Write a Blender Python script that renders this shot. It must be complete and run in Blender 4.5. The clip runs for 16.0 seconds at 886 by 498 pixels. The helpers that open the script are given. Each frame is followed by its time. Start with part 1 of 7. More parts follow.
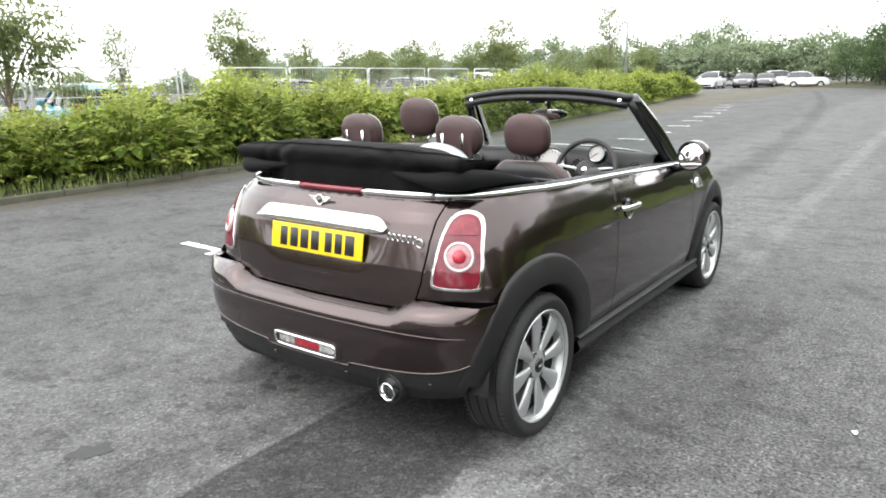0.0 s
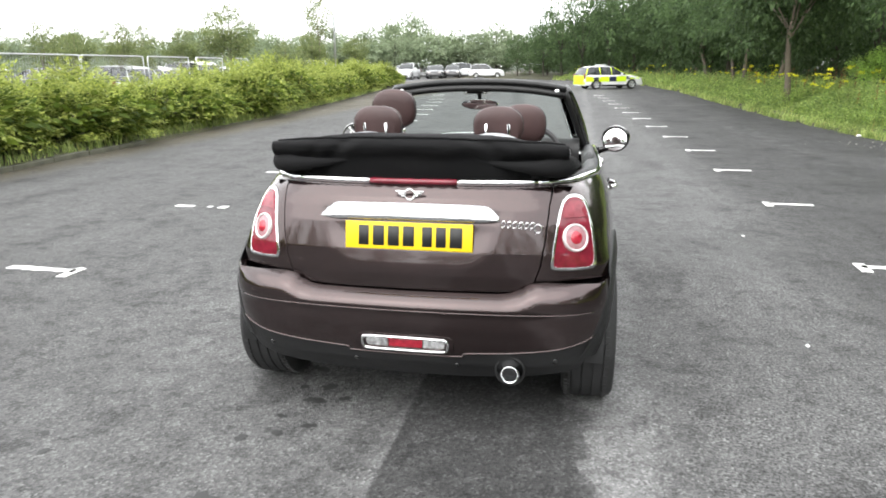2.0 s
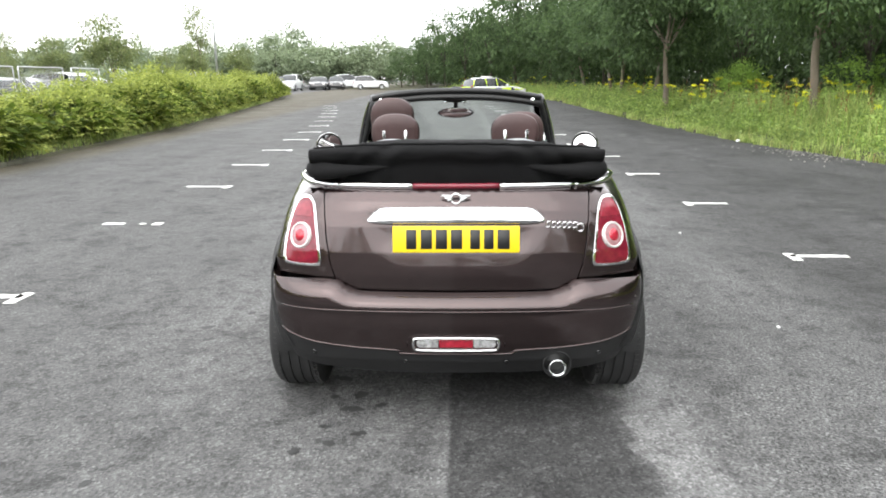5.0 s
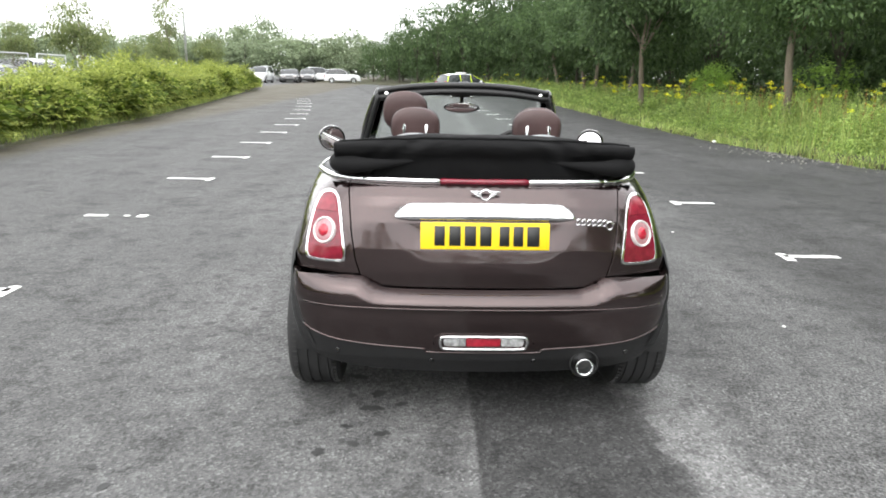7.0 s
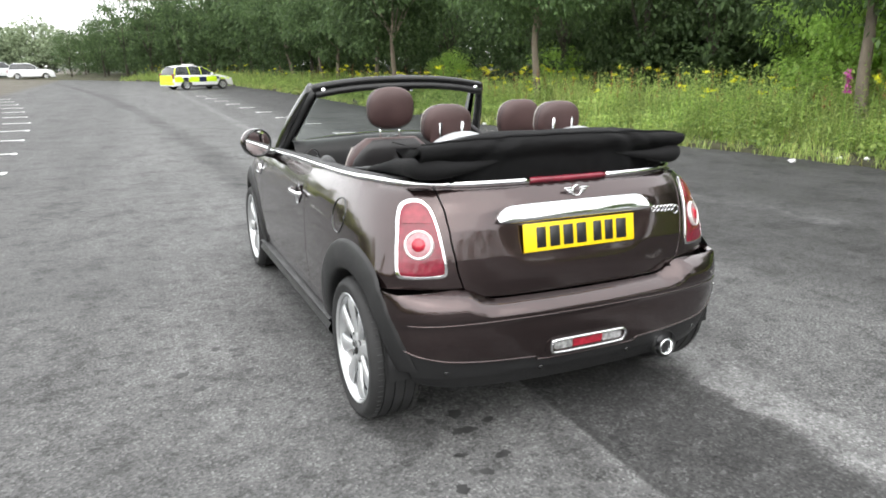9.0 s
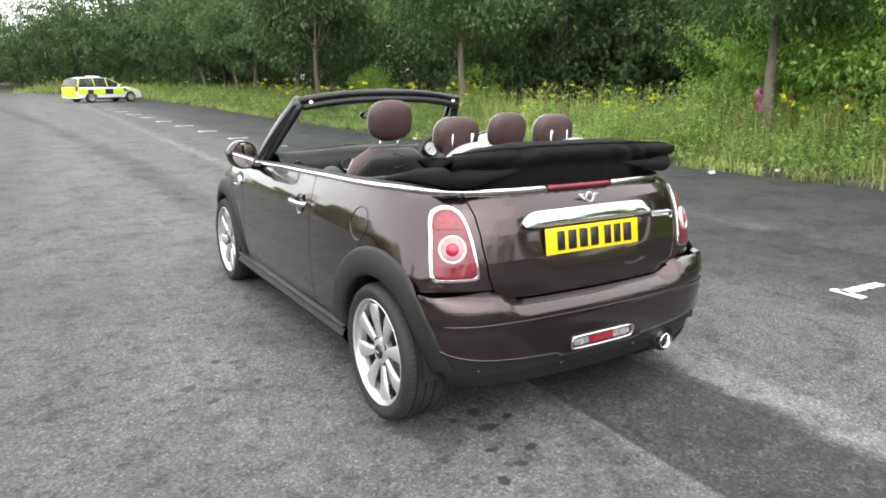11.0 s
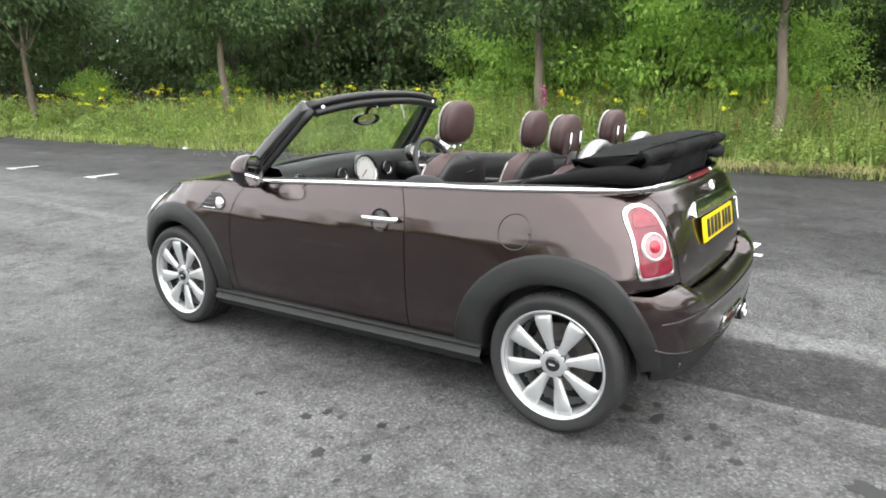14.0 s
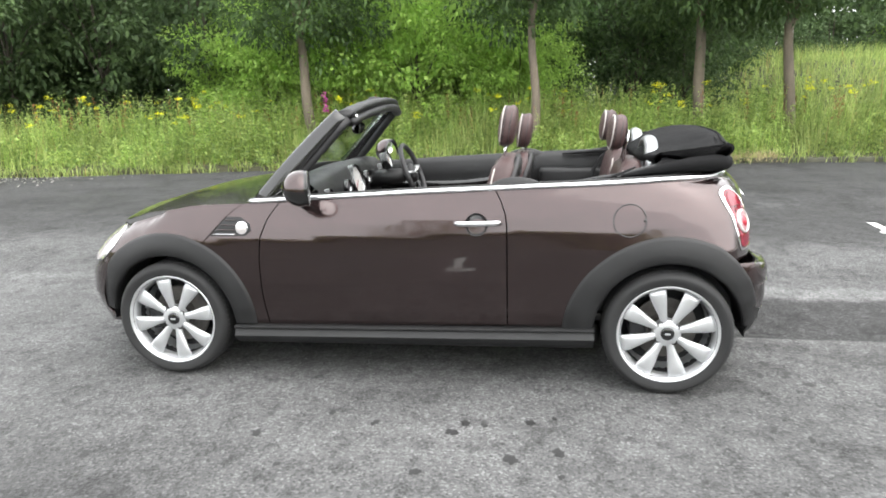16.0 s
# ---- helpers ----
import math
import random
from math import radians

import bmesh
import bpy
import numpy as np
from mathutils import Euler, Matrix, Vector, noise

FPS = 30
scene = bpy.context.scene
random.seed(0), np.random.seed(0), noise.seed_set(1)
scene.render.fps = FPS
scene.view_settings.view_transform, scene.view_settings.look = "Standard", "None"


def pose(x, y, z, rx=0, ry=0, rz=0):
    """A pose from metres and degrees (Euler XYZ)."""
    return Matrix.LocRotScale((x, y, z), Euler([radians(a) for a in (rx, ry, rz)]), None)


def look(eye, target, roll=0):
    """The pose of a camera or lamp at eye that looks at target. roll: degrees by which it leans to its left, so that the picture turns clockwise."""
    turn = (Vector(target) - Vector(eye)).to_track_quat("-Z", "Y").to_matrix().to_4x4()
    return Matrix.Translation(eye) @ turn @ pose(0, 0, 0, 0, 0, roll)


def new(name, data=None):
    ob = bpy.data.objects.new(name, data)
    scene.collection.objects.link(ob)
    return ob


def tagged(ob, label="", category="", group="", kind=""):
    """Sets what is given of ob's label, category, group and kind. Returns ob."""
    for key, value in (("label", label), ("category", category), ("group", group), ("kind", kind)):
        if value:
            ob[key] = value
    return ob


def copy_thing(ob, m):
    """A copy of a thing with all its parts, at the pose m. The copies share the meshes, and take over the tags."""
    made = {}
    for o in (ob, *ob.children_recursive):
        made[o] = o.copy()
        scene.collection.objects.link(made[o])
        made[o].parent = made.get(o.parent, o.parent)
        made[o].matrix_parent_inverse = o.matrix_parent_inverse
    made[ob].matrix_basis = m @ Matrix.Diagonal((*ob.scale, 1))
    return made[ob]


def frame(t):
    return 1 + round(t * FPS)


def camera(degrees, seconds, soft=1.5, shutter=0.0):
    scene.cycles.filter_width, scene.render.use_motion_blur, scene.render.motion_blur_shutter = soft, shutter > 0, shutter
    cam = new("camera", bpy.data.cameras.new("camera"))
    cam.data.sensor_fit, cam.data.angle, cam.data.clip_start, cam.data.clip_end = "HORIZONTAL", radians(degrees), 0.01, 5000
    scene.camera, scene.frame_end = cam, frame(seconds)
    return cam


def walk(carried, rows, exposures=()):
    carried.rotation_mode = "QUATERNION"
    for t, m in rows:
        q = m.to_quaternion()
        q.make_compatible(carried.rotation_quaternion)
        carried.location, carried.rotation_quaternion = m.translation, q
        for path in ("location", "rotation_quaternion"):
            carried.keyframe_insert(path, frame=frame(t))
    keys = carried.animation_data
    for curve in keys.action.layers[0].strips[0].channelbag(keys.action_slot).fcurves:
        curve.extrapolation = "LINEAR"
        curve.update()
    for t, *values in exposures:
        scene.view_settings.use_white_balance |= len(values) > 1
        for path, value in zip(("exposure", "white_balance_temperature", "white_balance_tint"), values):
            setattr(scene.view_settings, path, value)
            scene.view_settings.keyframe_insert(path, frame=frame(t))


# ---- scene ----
cam = camera(65.5, 16.0, soft=1.8)
PATH = [
    (0, (2.04, -2.342, 1.441), (0.902, -0.771, 0.961), -1.0),
    (0.5, (1.768, -2.556, 1.458), (0.754, -0.900, 0.976), -1.0),
    (1, (1.376, -2.711, 1.44), (0.555, -0.957, 0.94), -1.9),
    (1.5, (1.004, -2.852, 1.45), (0.398, -1.017, 0.935), -0.4),
    (2, (0.65, -3.017, 1.468), (0.279, -1.12, 0.951), -0.4),
    (2.5, (0.337, -3.05, 1.45), (0.123, -1.125, 0.95), -0.6),
    (3, (0.122, -3.108, 1.459), (0.019, -1.172, 0.971), -0.1),
    (3.5, (0.018, -3.156, 1.463), (-0.038, -1.217, 0.977), 0.2),
    (4, (0.013, -3.165, 1.459), (-0.04, -1.226, 0.971), -0.1),
    (6.5, (-0.093, -3.176, 1.456), (-0.106, -1.236, 0.968), 0.1),
    (7, (-0.239, -3.117, 1.447), (-0.189, -1.181, 0.948), 1.0),
    (7.5, (-0.517, -2.987, 1.463), (-0.305, -1.07, 0.935), 0.1),
    (8, (-0.915, -2.92, 1.445), (-0.483, -1.037, 0.929), 1.1),
    (8.5, (-1.29, -2.811, 1.452), (-0.669, -0.983, 0.93), 1.3),
    (9, (-1.582, -2.616, 1.458), (-0.793, -0.854, 0.935), -0.2),
    (9.2, (-1.682, -2.558, 1.447), (-0.83, -0.826, 0.923), 0.1),
    (11.3, (-2.054, -2.515, 1.455), (-1.039, -0.86, 0.976), 0.5),
    (11.5, (-2.062, -2.508, 1.459), (-1.048, -0.852, 0.98), 0.4),
    (12, (-2.106, -2.493, 1.459), (-1.068, -0.851, 0.983), 0.3),
    (12.5, (-2.259, -2.311, 1.433), (-1.137, -0.732, 0.935), 1.5),
    (13, (-2.579, -1.949, 1.466), (-1.304, -0.486, 0.982), 0.6),
    (13.5, (-2.973, -1.571, 1.459), (-1.527, -0.27, 0.99), 0.45),
    (14, (-3.241, -1.127, 1.435), (-1.64, -0.025, 0.96), -0.48),
    (14.5, (-3.474, -0.711, 1.446), (-1.758, 0.204, 0.982), -0.90),
    (15, (-3.709, -0.302, 1.431), (-1.897, 0.412, 0.977), -0.93),
    (15.5, (-3.833, 0.131, 1.452), (-1.954, 0.636, 0.99), -1.55),
    (16, (-3.953, 0.555, 1.456), (-2.032, 0.856, 0.987), -1.30),
]
walk(cam, [(t, look(eye, target, roll)) for t, eye, target, roll in PATH], exposures=[(0.0, 1.2), (4.0, 1.16), (9.0, 1.12), (12.5, 1.12), (14.5, 1.28), (16.0, 1.43)])

# ---- daylight: a bright overcast sky and a wide, weak sun ----
SUN_EL, SUN_AZ = 52.0, 205.0
world = bpy.data.worlds.new("overcast_sky")
scene.world = world
world.use_nodes = True
wn, wl = world.node_tree.nodes, world.node_tree.links
sky = wn.new("ShaderNodeTexSky")
sky.sky_type, sky.sun_disc = "NISHITA", False
sky.sun_elevation, sky.sun_rotation = radians(SUN_EL), radians(SUN_AZ)
sky.air_density, sky.dust_density = 1.0, 3.0
grey = wn.new("ShaderNodeHueSaturation")
grey.inputs["Saturation"].default_value = 0.25
veil = wn.new("ShaderNodeMix")
veil.data_type = "RGBA"
veil.inputs[0].default_value = 0.7
veil.inputs[7].default_value = (13.5, 13.7, 13.8, 1)
bg = wn["Background"]
bg.inputs["Strength"].default_value = 0.125
wl.new(sky.outputs[0], grey.inputs["Color"])
wl.new(grey.outputs[0], veil.inputs[6])
wl.new(veil.outputs[2], bg.inputs["Color"])
sun_data = bpy.data.lights.new("sun", "SUN")
sun_data.energy, sun_data.angle, sun_data.color = 0.7, radians(80), (1.0, 0.96, 0.9)
sun = new("sun", sun_data)
sun.matrix_world = pose(0, 0, 30, 90 - SUN_EL, 0, 180 - SUN_AZ)

# ---- materials ----


def nodes_of(name):
    m = bpy.data.materials.new(name)
    m.use_nodes = True
    return m, m.node_tree.nodes, m.node_tree.links, m.node_tree.nodes["Principled BSDF"]


def ramp(n, stops):
    r = n.new("ShaderNodeValToRGB")
    while len(r.color_ramp.elements) < len(stops):
        r.color_ramp.elements.new(0.5)
    for e, (p, c) in zip(r.color_ramp.elements, stops):
        e.position, e.color = p, (c, c, c, 1) if isinstance(c, (int, float)) else (*c, 1)
    return r


def noise_node(n, l, scale, detail=4, rough=0.55, coord=None, stretch=(1, 1, 1)):
    t = n.new("ShaderNodeTexNoise")
    t.inputs["Scale"].default_value, t.inputs["Detail"].default_value, t.inputs["Roughness"].default_value = scale, detail, rough
    if coord is None:
        coord = n.new("ShaderNodeTexCoord").outputs["Object"]
    mp = n.new("ShaderNodeMapping")
    mp.inputs["Scale"].default_value = stretch
    l.new(coord, mp.inputs["Vector"])
    l.new(mp.outputs[0], t.inputs["Vector"])
    return t


def mixed(n, l, a, b, fac, kind="MIX"):
    x = n.new("ShaderNodeMix")
    x.data_type, x.blend_type = "RGBA", kind
    for sock, v in ((x.inputs[0], fac), (x.inputs[6], a), (x.inputs[7], b)):
        if isinstance(v, bpy.types.NodeSocket):
            l.new(v, sock)
        elif isinstance(v, (int, float)):
            sock.default_value = v if sock == x.inputs[0] else (v, v, v, 1)
        else:
            sock.default_value = (*v, 1)
    return x.outputs[2]


def mat(name, base, rough=0.5, metal=0.0, vary=0.25, scale=8.0, grain=120.0, bump=0.0, coat=0.0, spec=0.5, rvary=0.15, stretch=(1, 1, 1), island=0.0):
    """A plain surface with wear at two scales: broad stains and fine grain."""
    m, n, l, p = nodes_of(name)
    big = noise_node(n, l, scale, 4, stretch=stretch)
    fine = noise_node(n, l, grain, 3, stretch=stretch)
    lo = tuple(c * (1 - vary) for c in base)
    hi = tuple(min(1, c * (1 + vary)) for c in base)
    r1 = ramp(n, [(0.3, lo), (0.7, hi)])
    l.new(big.outputs[0], r1.inputs[0])
    r2 = ramp(n, [(0.3, 1 - vary * 0.6), (0.7, 1.0)])
    l.new(fine.outputs[0], r2.inputs[0])
    col = mixed(n, l, r1.outputs[0], r2.outputs[0], 1.0, "MULTIPLY")
    if island:
        g = n.new("ShaderNodeNewGeometry")
        r3 = ramp(n, [(0, 1 - island), (1, 1 + island)])
        l.new(g.outputs["Random Per Island"], r3.inputs[0])
        col = mixed(n, l, col, r3.outputs[0], 1.0, "MULTIPLY")
    l.new(col, p.inputs["Base Color"])
    r4 = ramp(n, [(0.3, max(0.02, rough - rvary * rough)), (0.7, min(1, rough + rvary * rough))])
    l.new(big.outputs[0], r4.inputs[0])
    l.new(r4.outputs[0], p.inputs["Roughness"])
    p.inputs["Metallic"].default_value = metal
    p.inputs["Coat Weight"].default_value = coat
    p.inputs["Coat Roughness"].default_value = 0.04
    p.inputs["Specular IOR Level"].default_value = spec
    if bump:
        b = n.new("ShaderNodeBump")
        b.inputs["Strength"].default_value, b.inputs["Distance"].default_value = 1.0, bump
        l.new(fine.outputs[0], b.inputs["Height"])
        l.new(b.outputs[0], p.inputs["Normal"])
    return m


def leaf_mat(name, dark, light, rough=0.5, glow=0.35, dead=None):
    """Leaves that let some light through, each of its own green."""
    m, n, l, p = nodes_of(name)
    g = n.new("ShaderNodeNewGeometry")
    stops = [(0.0, dark), (0.55, tuple((a + b) / 2 for a, b in zip(dark, light))), (0.93, light)]
    if dead:
        stops.append((1.0, dead))
    r = ramp(n, stops)
    l.new(g.outputs["Random Per Island"], r.inputs[0])
    # broad random tone, its contrast also putting clump light and shade into colour
    big = noise_node(n, l, 1.3, 3)
    rb = ramp(n, [(0.3, 0.66), (0.5, 0.98), (0.7, 1.32)])
    l.new(big.outputs[0], rb.inputs[0])
    col = mixed(n, l, r.outputs[0], rb.outputs[0], 1.0, "MULTIPLY")
    l.new(col, p.inputs["Base Color"])
    p.inputs["Roughness"].default_value = rough
    p.inputs["Specular IOR Level"].default_value = 0.2
    t = n.new("ShaderNodeBsdfTranslucent")
    l.new(col, t.inputs["Color"])
    mx = n.new("ShaderNodeMixShader")
    mx.inputs[0].default_value = glow
    l.new(p.outputs[0], mx.inputs[1])
    l.new(t.outputs[0], mx.inputs[2])
    l.new(mx.outputs[0], n["Material Output"].inputs["Surface"])
    return m


def glass_mat(name, tint=(0.9, 0.95, 0.93), rough=0.0):
    m, n, l, p = nodes_of(name)
    p.inputs["Base Color"].default_value = (*tint, 1)
    p.inputs["Transmission Weight"].default_value = 1.0
    p.inputs["Roughness"].default_value = rough
    p.inputs["IOR"].default_value = 1.45
    return m


def asphalt_mat():
    m, n, l, p = nodes_of("worn_asphalt")
    co = n.new("ShaderNodeTexCoord").outputs["Object"]
    stones = n.new("ShaderNodeTexVoronoi")
    stones.inputs["Scale"].default_value = 95
    l.new(co, stones.inputs["Vector"])
    grit = noise_node(n, l, 260, 3, 0.7, co)
    mid = noise_node(n, l, 9, 6, 0.72, co)
    broad = noise_node(n, l, 0.55, 5, 0.6, co)
    streak = noise_node(n, l, 1.1, 5, 0.65, co, (1.6, 0.16, 1))
    # base grey from the stones
    rs = ramp(n, [(0.0, 0.055), (0.35, 0.096), (0.7, 0.126), (1.0, 0.215)])
    l.new(stones.outputs["Color"], rs.inputs[0])
    rg = ramp(n, [(0.32, 0.75), (0.68, 1.22)])
    l.new(grit.outputs[0], rg.inputs[0])
    col = mixed(n, l, rs.outputs[0], rg.outputs[0], 1.0, "MULTIPLY")
    # tar-rich and rubbed areas
    rb = ramp(n, [(0.34, 0.76), (0.48, 0.95), (0.66, 1.12)])
    l.new(broad.outputs[0], rb.inputs[0])
    col = mixed(n, l, col, rb.outputs[0], 1.0, "MULTIPLY")
    rk = ramp(n, [(0.36, 0.88), (0.5, 1.0), (0.64, 1.10)])
    l.new(streak.outputs[0], rk.inputs[0])
    col = mixed(n, l, col, rk.outputs[0], 1.0, "MULTIPLY")
    # patchy loss of the top layer
    rm = ramp(n, [(0.38, 0.66), (0.455, 0.95), (0.62, 1.10)])
    l.new(mid.outputs[0], rm.inputs[0])
    col = mixed(n, l, col, rm.outputs[0], 1.0, "MULTIPLY")
    # darker worn blotches
    blot = noise_node(n, l, 1.9, 10, 0.74, co)
    rbl = ramp(n, [(0.41, 0.68), (0.455, 0.92), (0.53, 1.0), (0.66, 1.10)])
    l.new(blot.outputs[0], rbl.inputs[0])
    col = mixed(n, l, col, rbl.outputs[0], 1.0, "MULTIPLY")
    # an old dark repair strip that runs along the lane, with ragged edges
    sep = n.new("ShaderNodeSeparateXYZ")
    wob = noise_node(n, l, 2.2, 6, 0.7, co)
    add = n.new("ShaderNodeVectorMath")
    add.operation = "MULTIPLY_ADD"
    add.inputs[1].default_value = (0.5, 0.5, 0.0)
    l.new(wob.outputs["Color"], add.inputs[0])
    l.new(co, add.inputs[2])
    l.new(add.outputs[0], sep.inputs[0])

    def band(src, lo, hi, soft):
        a = n.new("ShaderNodeMapRange")
        a.interpolation_type = "SMOOTHSTEP"
        a.inputs[1].default_value, a.inputs[2].default_value = lo - soft, lo + soft
        l.new(src, a.inputs[0])
        b = n.new("ShaderNodeMapRange")
        b.interpolation_type = "SMOOTHSTEP"
        b.inputs[1].default_value, b.inputs[2].default_value = hi - soft, hi + soft
        b.inputs[3].default_value, b.inputs[4].default_value = 1, 0
        l.new(src, b.inputs[0])
        c = n.new("ShaderNodeMath")
        c.operation = "MULTIPLY"
        l.new(a.outputs[0], c.inputs[0])
        l.new(b.outputs[0], c.inputs[1])
        return c.outputs[0]

    seam = n.new("ShaderNodeSeparateXYZ")
    small = n.new("ShaderNodeVectorMath")
    small.operation = "MULTIPLY_ADD"
    small.inputs[1].default_value = (0.07, 0.07, 0.0)
    l.new(wob.outputs["Color"], small.inputs[0])
    l.new(co, small.inputs[2])
    l.new(small.outputs[0], seam.inputs[0])
    both = n.new("ShaderNodeMath")
    both.operation = "MULTIPLY"
    l.new(band(seam.outputs[0], 0.005, 5.0, 0.014), both.inputs[0])
    l.new(band(sep.outputs[0], -5.0, 0.98, 0.05), both.inputs[1])
    strip = both.outputs[0]
    holes = ramp(n, [(0.40, 0.30), (0.47, 1.0)])
    l.new(mid.outputs[0], holes.inputs[0])
    ends = n.new("ShaderNodeMath")
    ends.operation = "MULTIPLY"
    l.new(strip, ends.inputs[0])
    l.new(band(sep.outputs[1], -40.0, 1.1, 0.2), ends.inputs[1])
    strip = ends.outputs[0]
    sm = n.new("ShaderNodeMath")
    sm.operation = "MULTIPLY"
    l.new(strip, sm.inputs[0])
    l.new(holes.outputs[0], sm.inputs[1])
    dark = mixed(n, l, col, 0.40, 1.0, "MULTIPLY")
    col = mixed(n, l, col, dark, sm.outputs[0])
    pale = band(sep.outputs[0], 1.02, 1.26, 0.05)
    pm = n.new("ShaderNodeMath")
    pm.operation = "MULTIPLY"
    pm.inputs[1].default_value = 0.6
    l.new(pale, pm.inputs[0])
    lighter = mixed(n, l, col, 1.45, 1.0, "MULTIPLY")
    col = mixed(n, l, col, lighter, pm.outputs[0])
    # on the driver's side the top layer is badly pitted
    rough_side = band(sep.outputs[0], 1.35, 3.2, 0.35)
    pits_n = noise_node(n, l, 74, 4, 0.72, co)
    pits = ramp(n, [(0.41, 0.40), (0.49, 0.98), (0.62, 1.26)])
    l.new(pits_n.outputs[0], pits.inputs[0])
    pitted = mixed(n, l, col, pits.outputs[0], 1.0, "MULTIPLY")
    col = mixed(n, l, col, pitted, rough_side)
    # the outer lanes keep their older, darker surface
    for lo, hi, soft, tone in ((2.75, 9.8, 0.55, 0.51), (-9.5, -1.55, 0.6, 0.78)):
        lane = band(sep.outputs[0], lo, hi, soft)
        col = mixed(n, l, col, mixed(n, l, col, tone, 1.0, "MULTIPLY"), lane)
    # a dark worn wheel track that bends away with the lane
    past = n.new("ShaderNodeMath")
    past.operation = "SUBTRACT"
    past.inputs[1].default_value = 6.0
    l.new(sep.outputs[1], past.inputs[0])
    ahead = n.new("ShaderNodeMath")
    ahead.operation = "MAXIMUM"
    ahead.inputs[1].default_value = 0.0
    l.new(past.outputs[0], ahead.inputs[0])
    bend = n.new("ShaderNodeMath")
    bend.operation = "POWER"
    bend.inputs[1].default_value = 1.5
    l.new(ahead.outputs[0], bend.inputs[0])
    offs = n.new("ShaderNodeMath")
    offs.operation = "MULTIPLY_ADD"
    offs.inputs[1].default_value = 0.0158
    l.new(bend.outputs[0], offs.inputs[0])
    l.new(sep.outputs[0], offs.inputs[2])
    track = n.new("ShaderNodeMath")
    track.operation = "MULTIPLY"
    l.new(band(offs.outputs[0], -0.30, 0.10, 0.14), track.inputs[0])
    l.new(band(sep.outputs[1], 5.5, 60.0, 1.5), track.inputs[1])
    col = mixed(n, l, col, mixed(n, l, col, 0.66, 1.0, "MULTIPLY"), track.outputs[0])
    # a broken pale scuff along the eastern lane
    scuff = n.new("ShaderNodeMath")
    scuff.operation = "MULTIPLY"
    rs2 = ramp(n, [(0.50, 0.0), (0.58, 0.75)])
    l.new(blot.outputs[0], rs2.inputs[0])
    l.new(band(sep.outputs[0], 4.35, 4.75, 0.08), scuff.inputs[0])
    l.new(rs2.outputs[0], scuff.inputs[1])
    col = mixed(n, l, col, mixed(n, l, col, 1.6, 1.0, "MULTIPLY"), scuff.outputs[0])
    # earth and dead leaves washed out from under the hedge
    earth = n.new("ShaderNodeMath")
    earth.operation = "MULTIPLY"
    re2 = ramp(n, [(0.36, 0.15), (0.56, 0.85)])
    l.new(mid.outputs[0], re2.inputs[0])
    l.new(band(sep.outputs[0], -14.0, -6.75, 0.45), earth.inputs[0])
    l.new(re2.outputs[0], earth.inputs[1])
    col = mixed(n, l, col, (0.085, 0.072, 0.045), earth.outputs[0])
    l.new(col, p.inputs["Base Color"])
    rr = ramp(n, [(0.35, 0.62), (0.65, 0.88)])
    l.new(broad.outputs[0], rr.inputs[0])
    l.new(rr.outputs[0], p.inputs["Roughness"])
    p.inputs["Specular IOR Level"].default_value = 0.18
    hb = n.new("ShaderNodeMath")
    hb.operation = "MULTIPLY_ADD"
    hb.inputs[1].default_value = 0.6
    l.new(grit.outputs[0], hb.inputs[0])
    l.new(stones.outputs["Distance"], hb.inputs[2])
    b = n.new("ShaderNodeBump")
    b.inputs["Strength"].default_value, b.inputs["Distance"].default_value = 0.7, 0.004
    l.new(hb.outputs[0], b.inputs["Height"])
    l.new(b.outputs[0], p.inputs["Normal"])
    return m


def paint_mat(name, base, metal=0.55, rough=0.38):
    m, n, l, p = nodes_of(name)
    flake = n.new("ShaderNodeTexVoronoi")
    flake.inputs["Scale"].default_value = 1400
    l.new(n.new("ShaderNodeTexCoord").outputs["Object"], flake.inputs["Vector"])
    r = ramp(n, [(0, 0.8), (1, 1.35)])
    l.new(flake.outputs["Color"], r.inputs[0])
    dust = noise_node(n, l, 5, 5, 0.6)
    rd = ramp(n, [(0.3, 0.92), (0.75, 1.1)])
    l.new(dust.outputs[0], rd.inputs[0])
    col = mixed(n, l, mixed(n, l, base, r.outputs[0], 1.0, "MULTIPLY"), rd.outputs[0], 1.0, "MULTIPLY")
    l.new(col, p.inputs["Base Color"])
    p.inputs["Metallic"].default_value, p.inputs["Roughness"].default_value = metal, rough
    p.inputs["Coat Weight"].default_value, p.inputs["Coat IOR"].default_value = 1.0, 1.54
    p.inputs["Specular IOR Level"].default_value = 0.15
    rc = ramp(n, [(0.3, 0.03), (0.8, 0.09)])
    l.new(dust.outputs[0], rc.inputs[0])
    l.new(rc.outputs[0], p.inputs["Coat Roughness"])
    return m


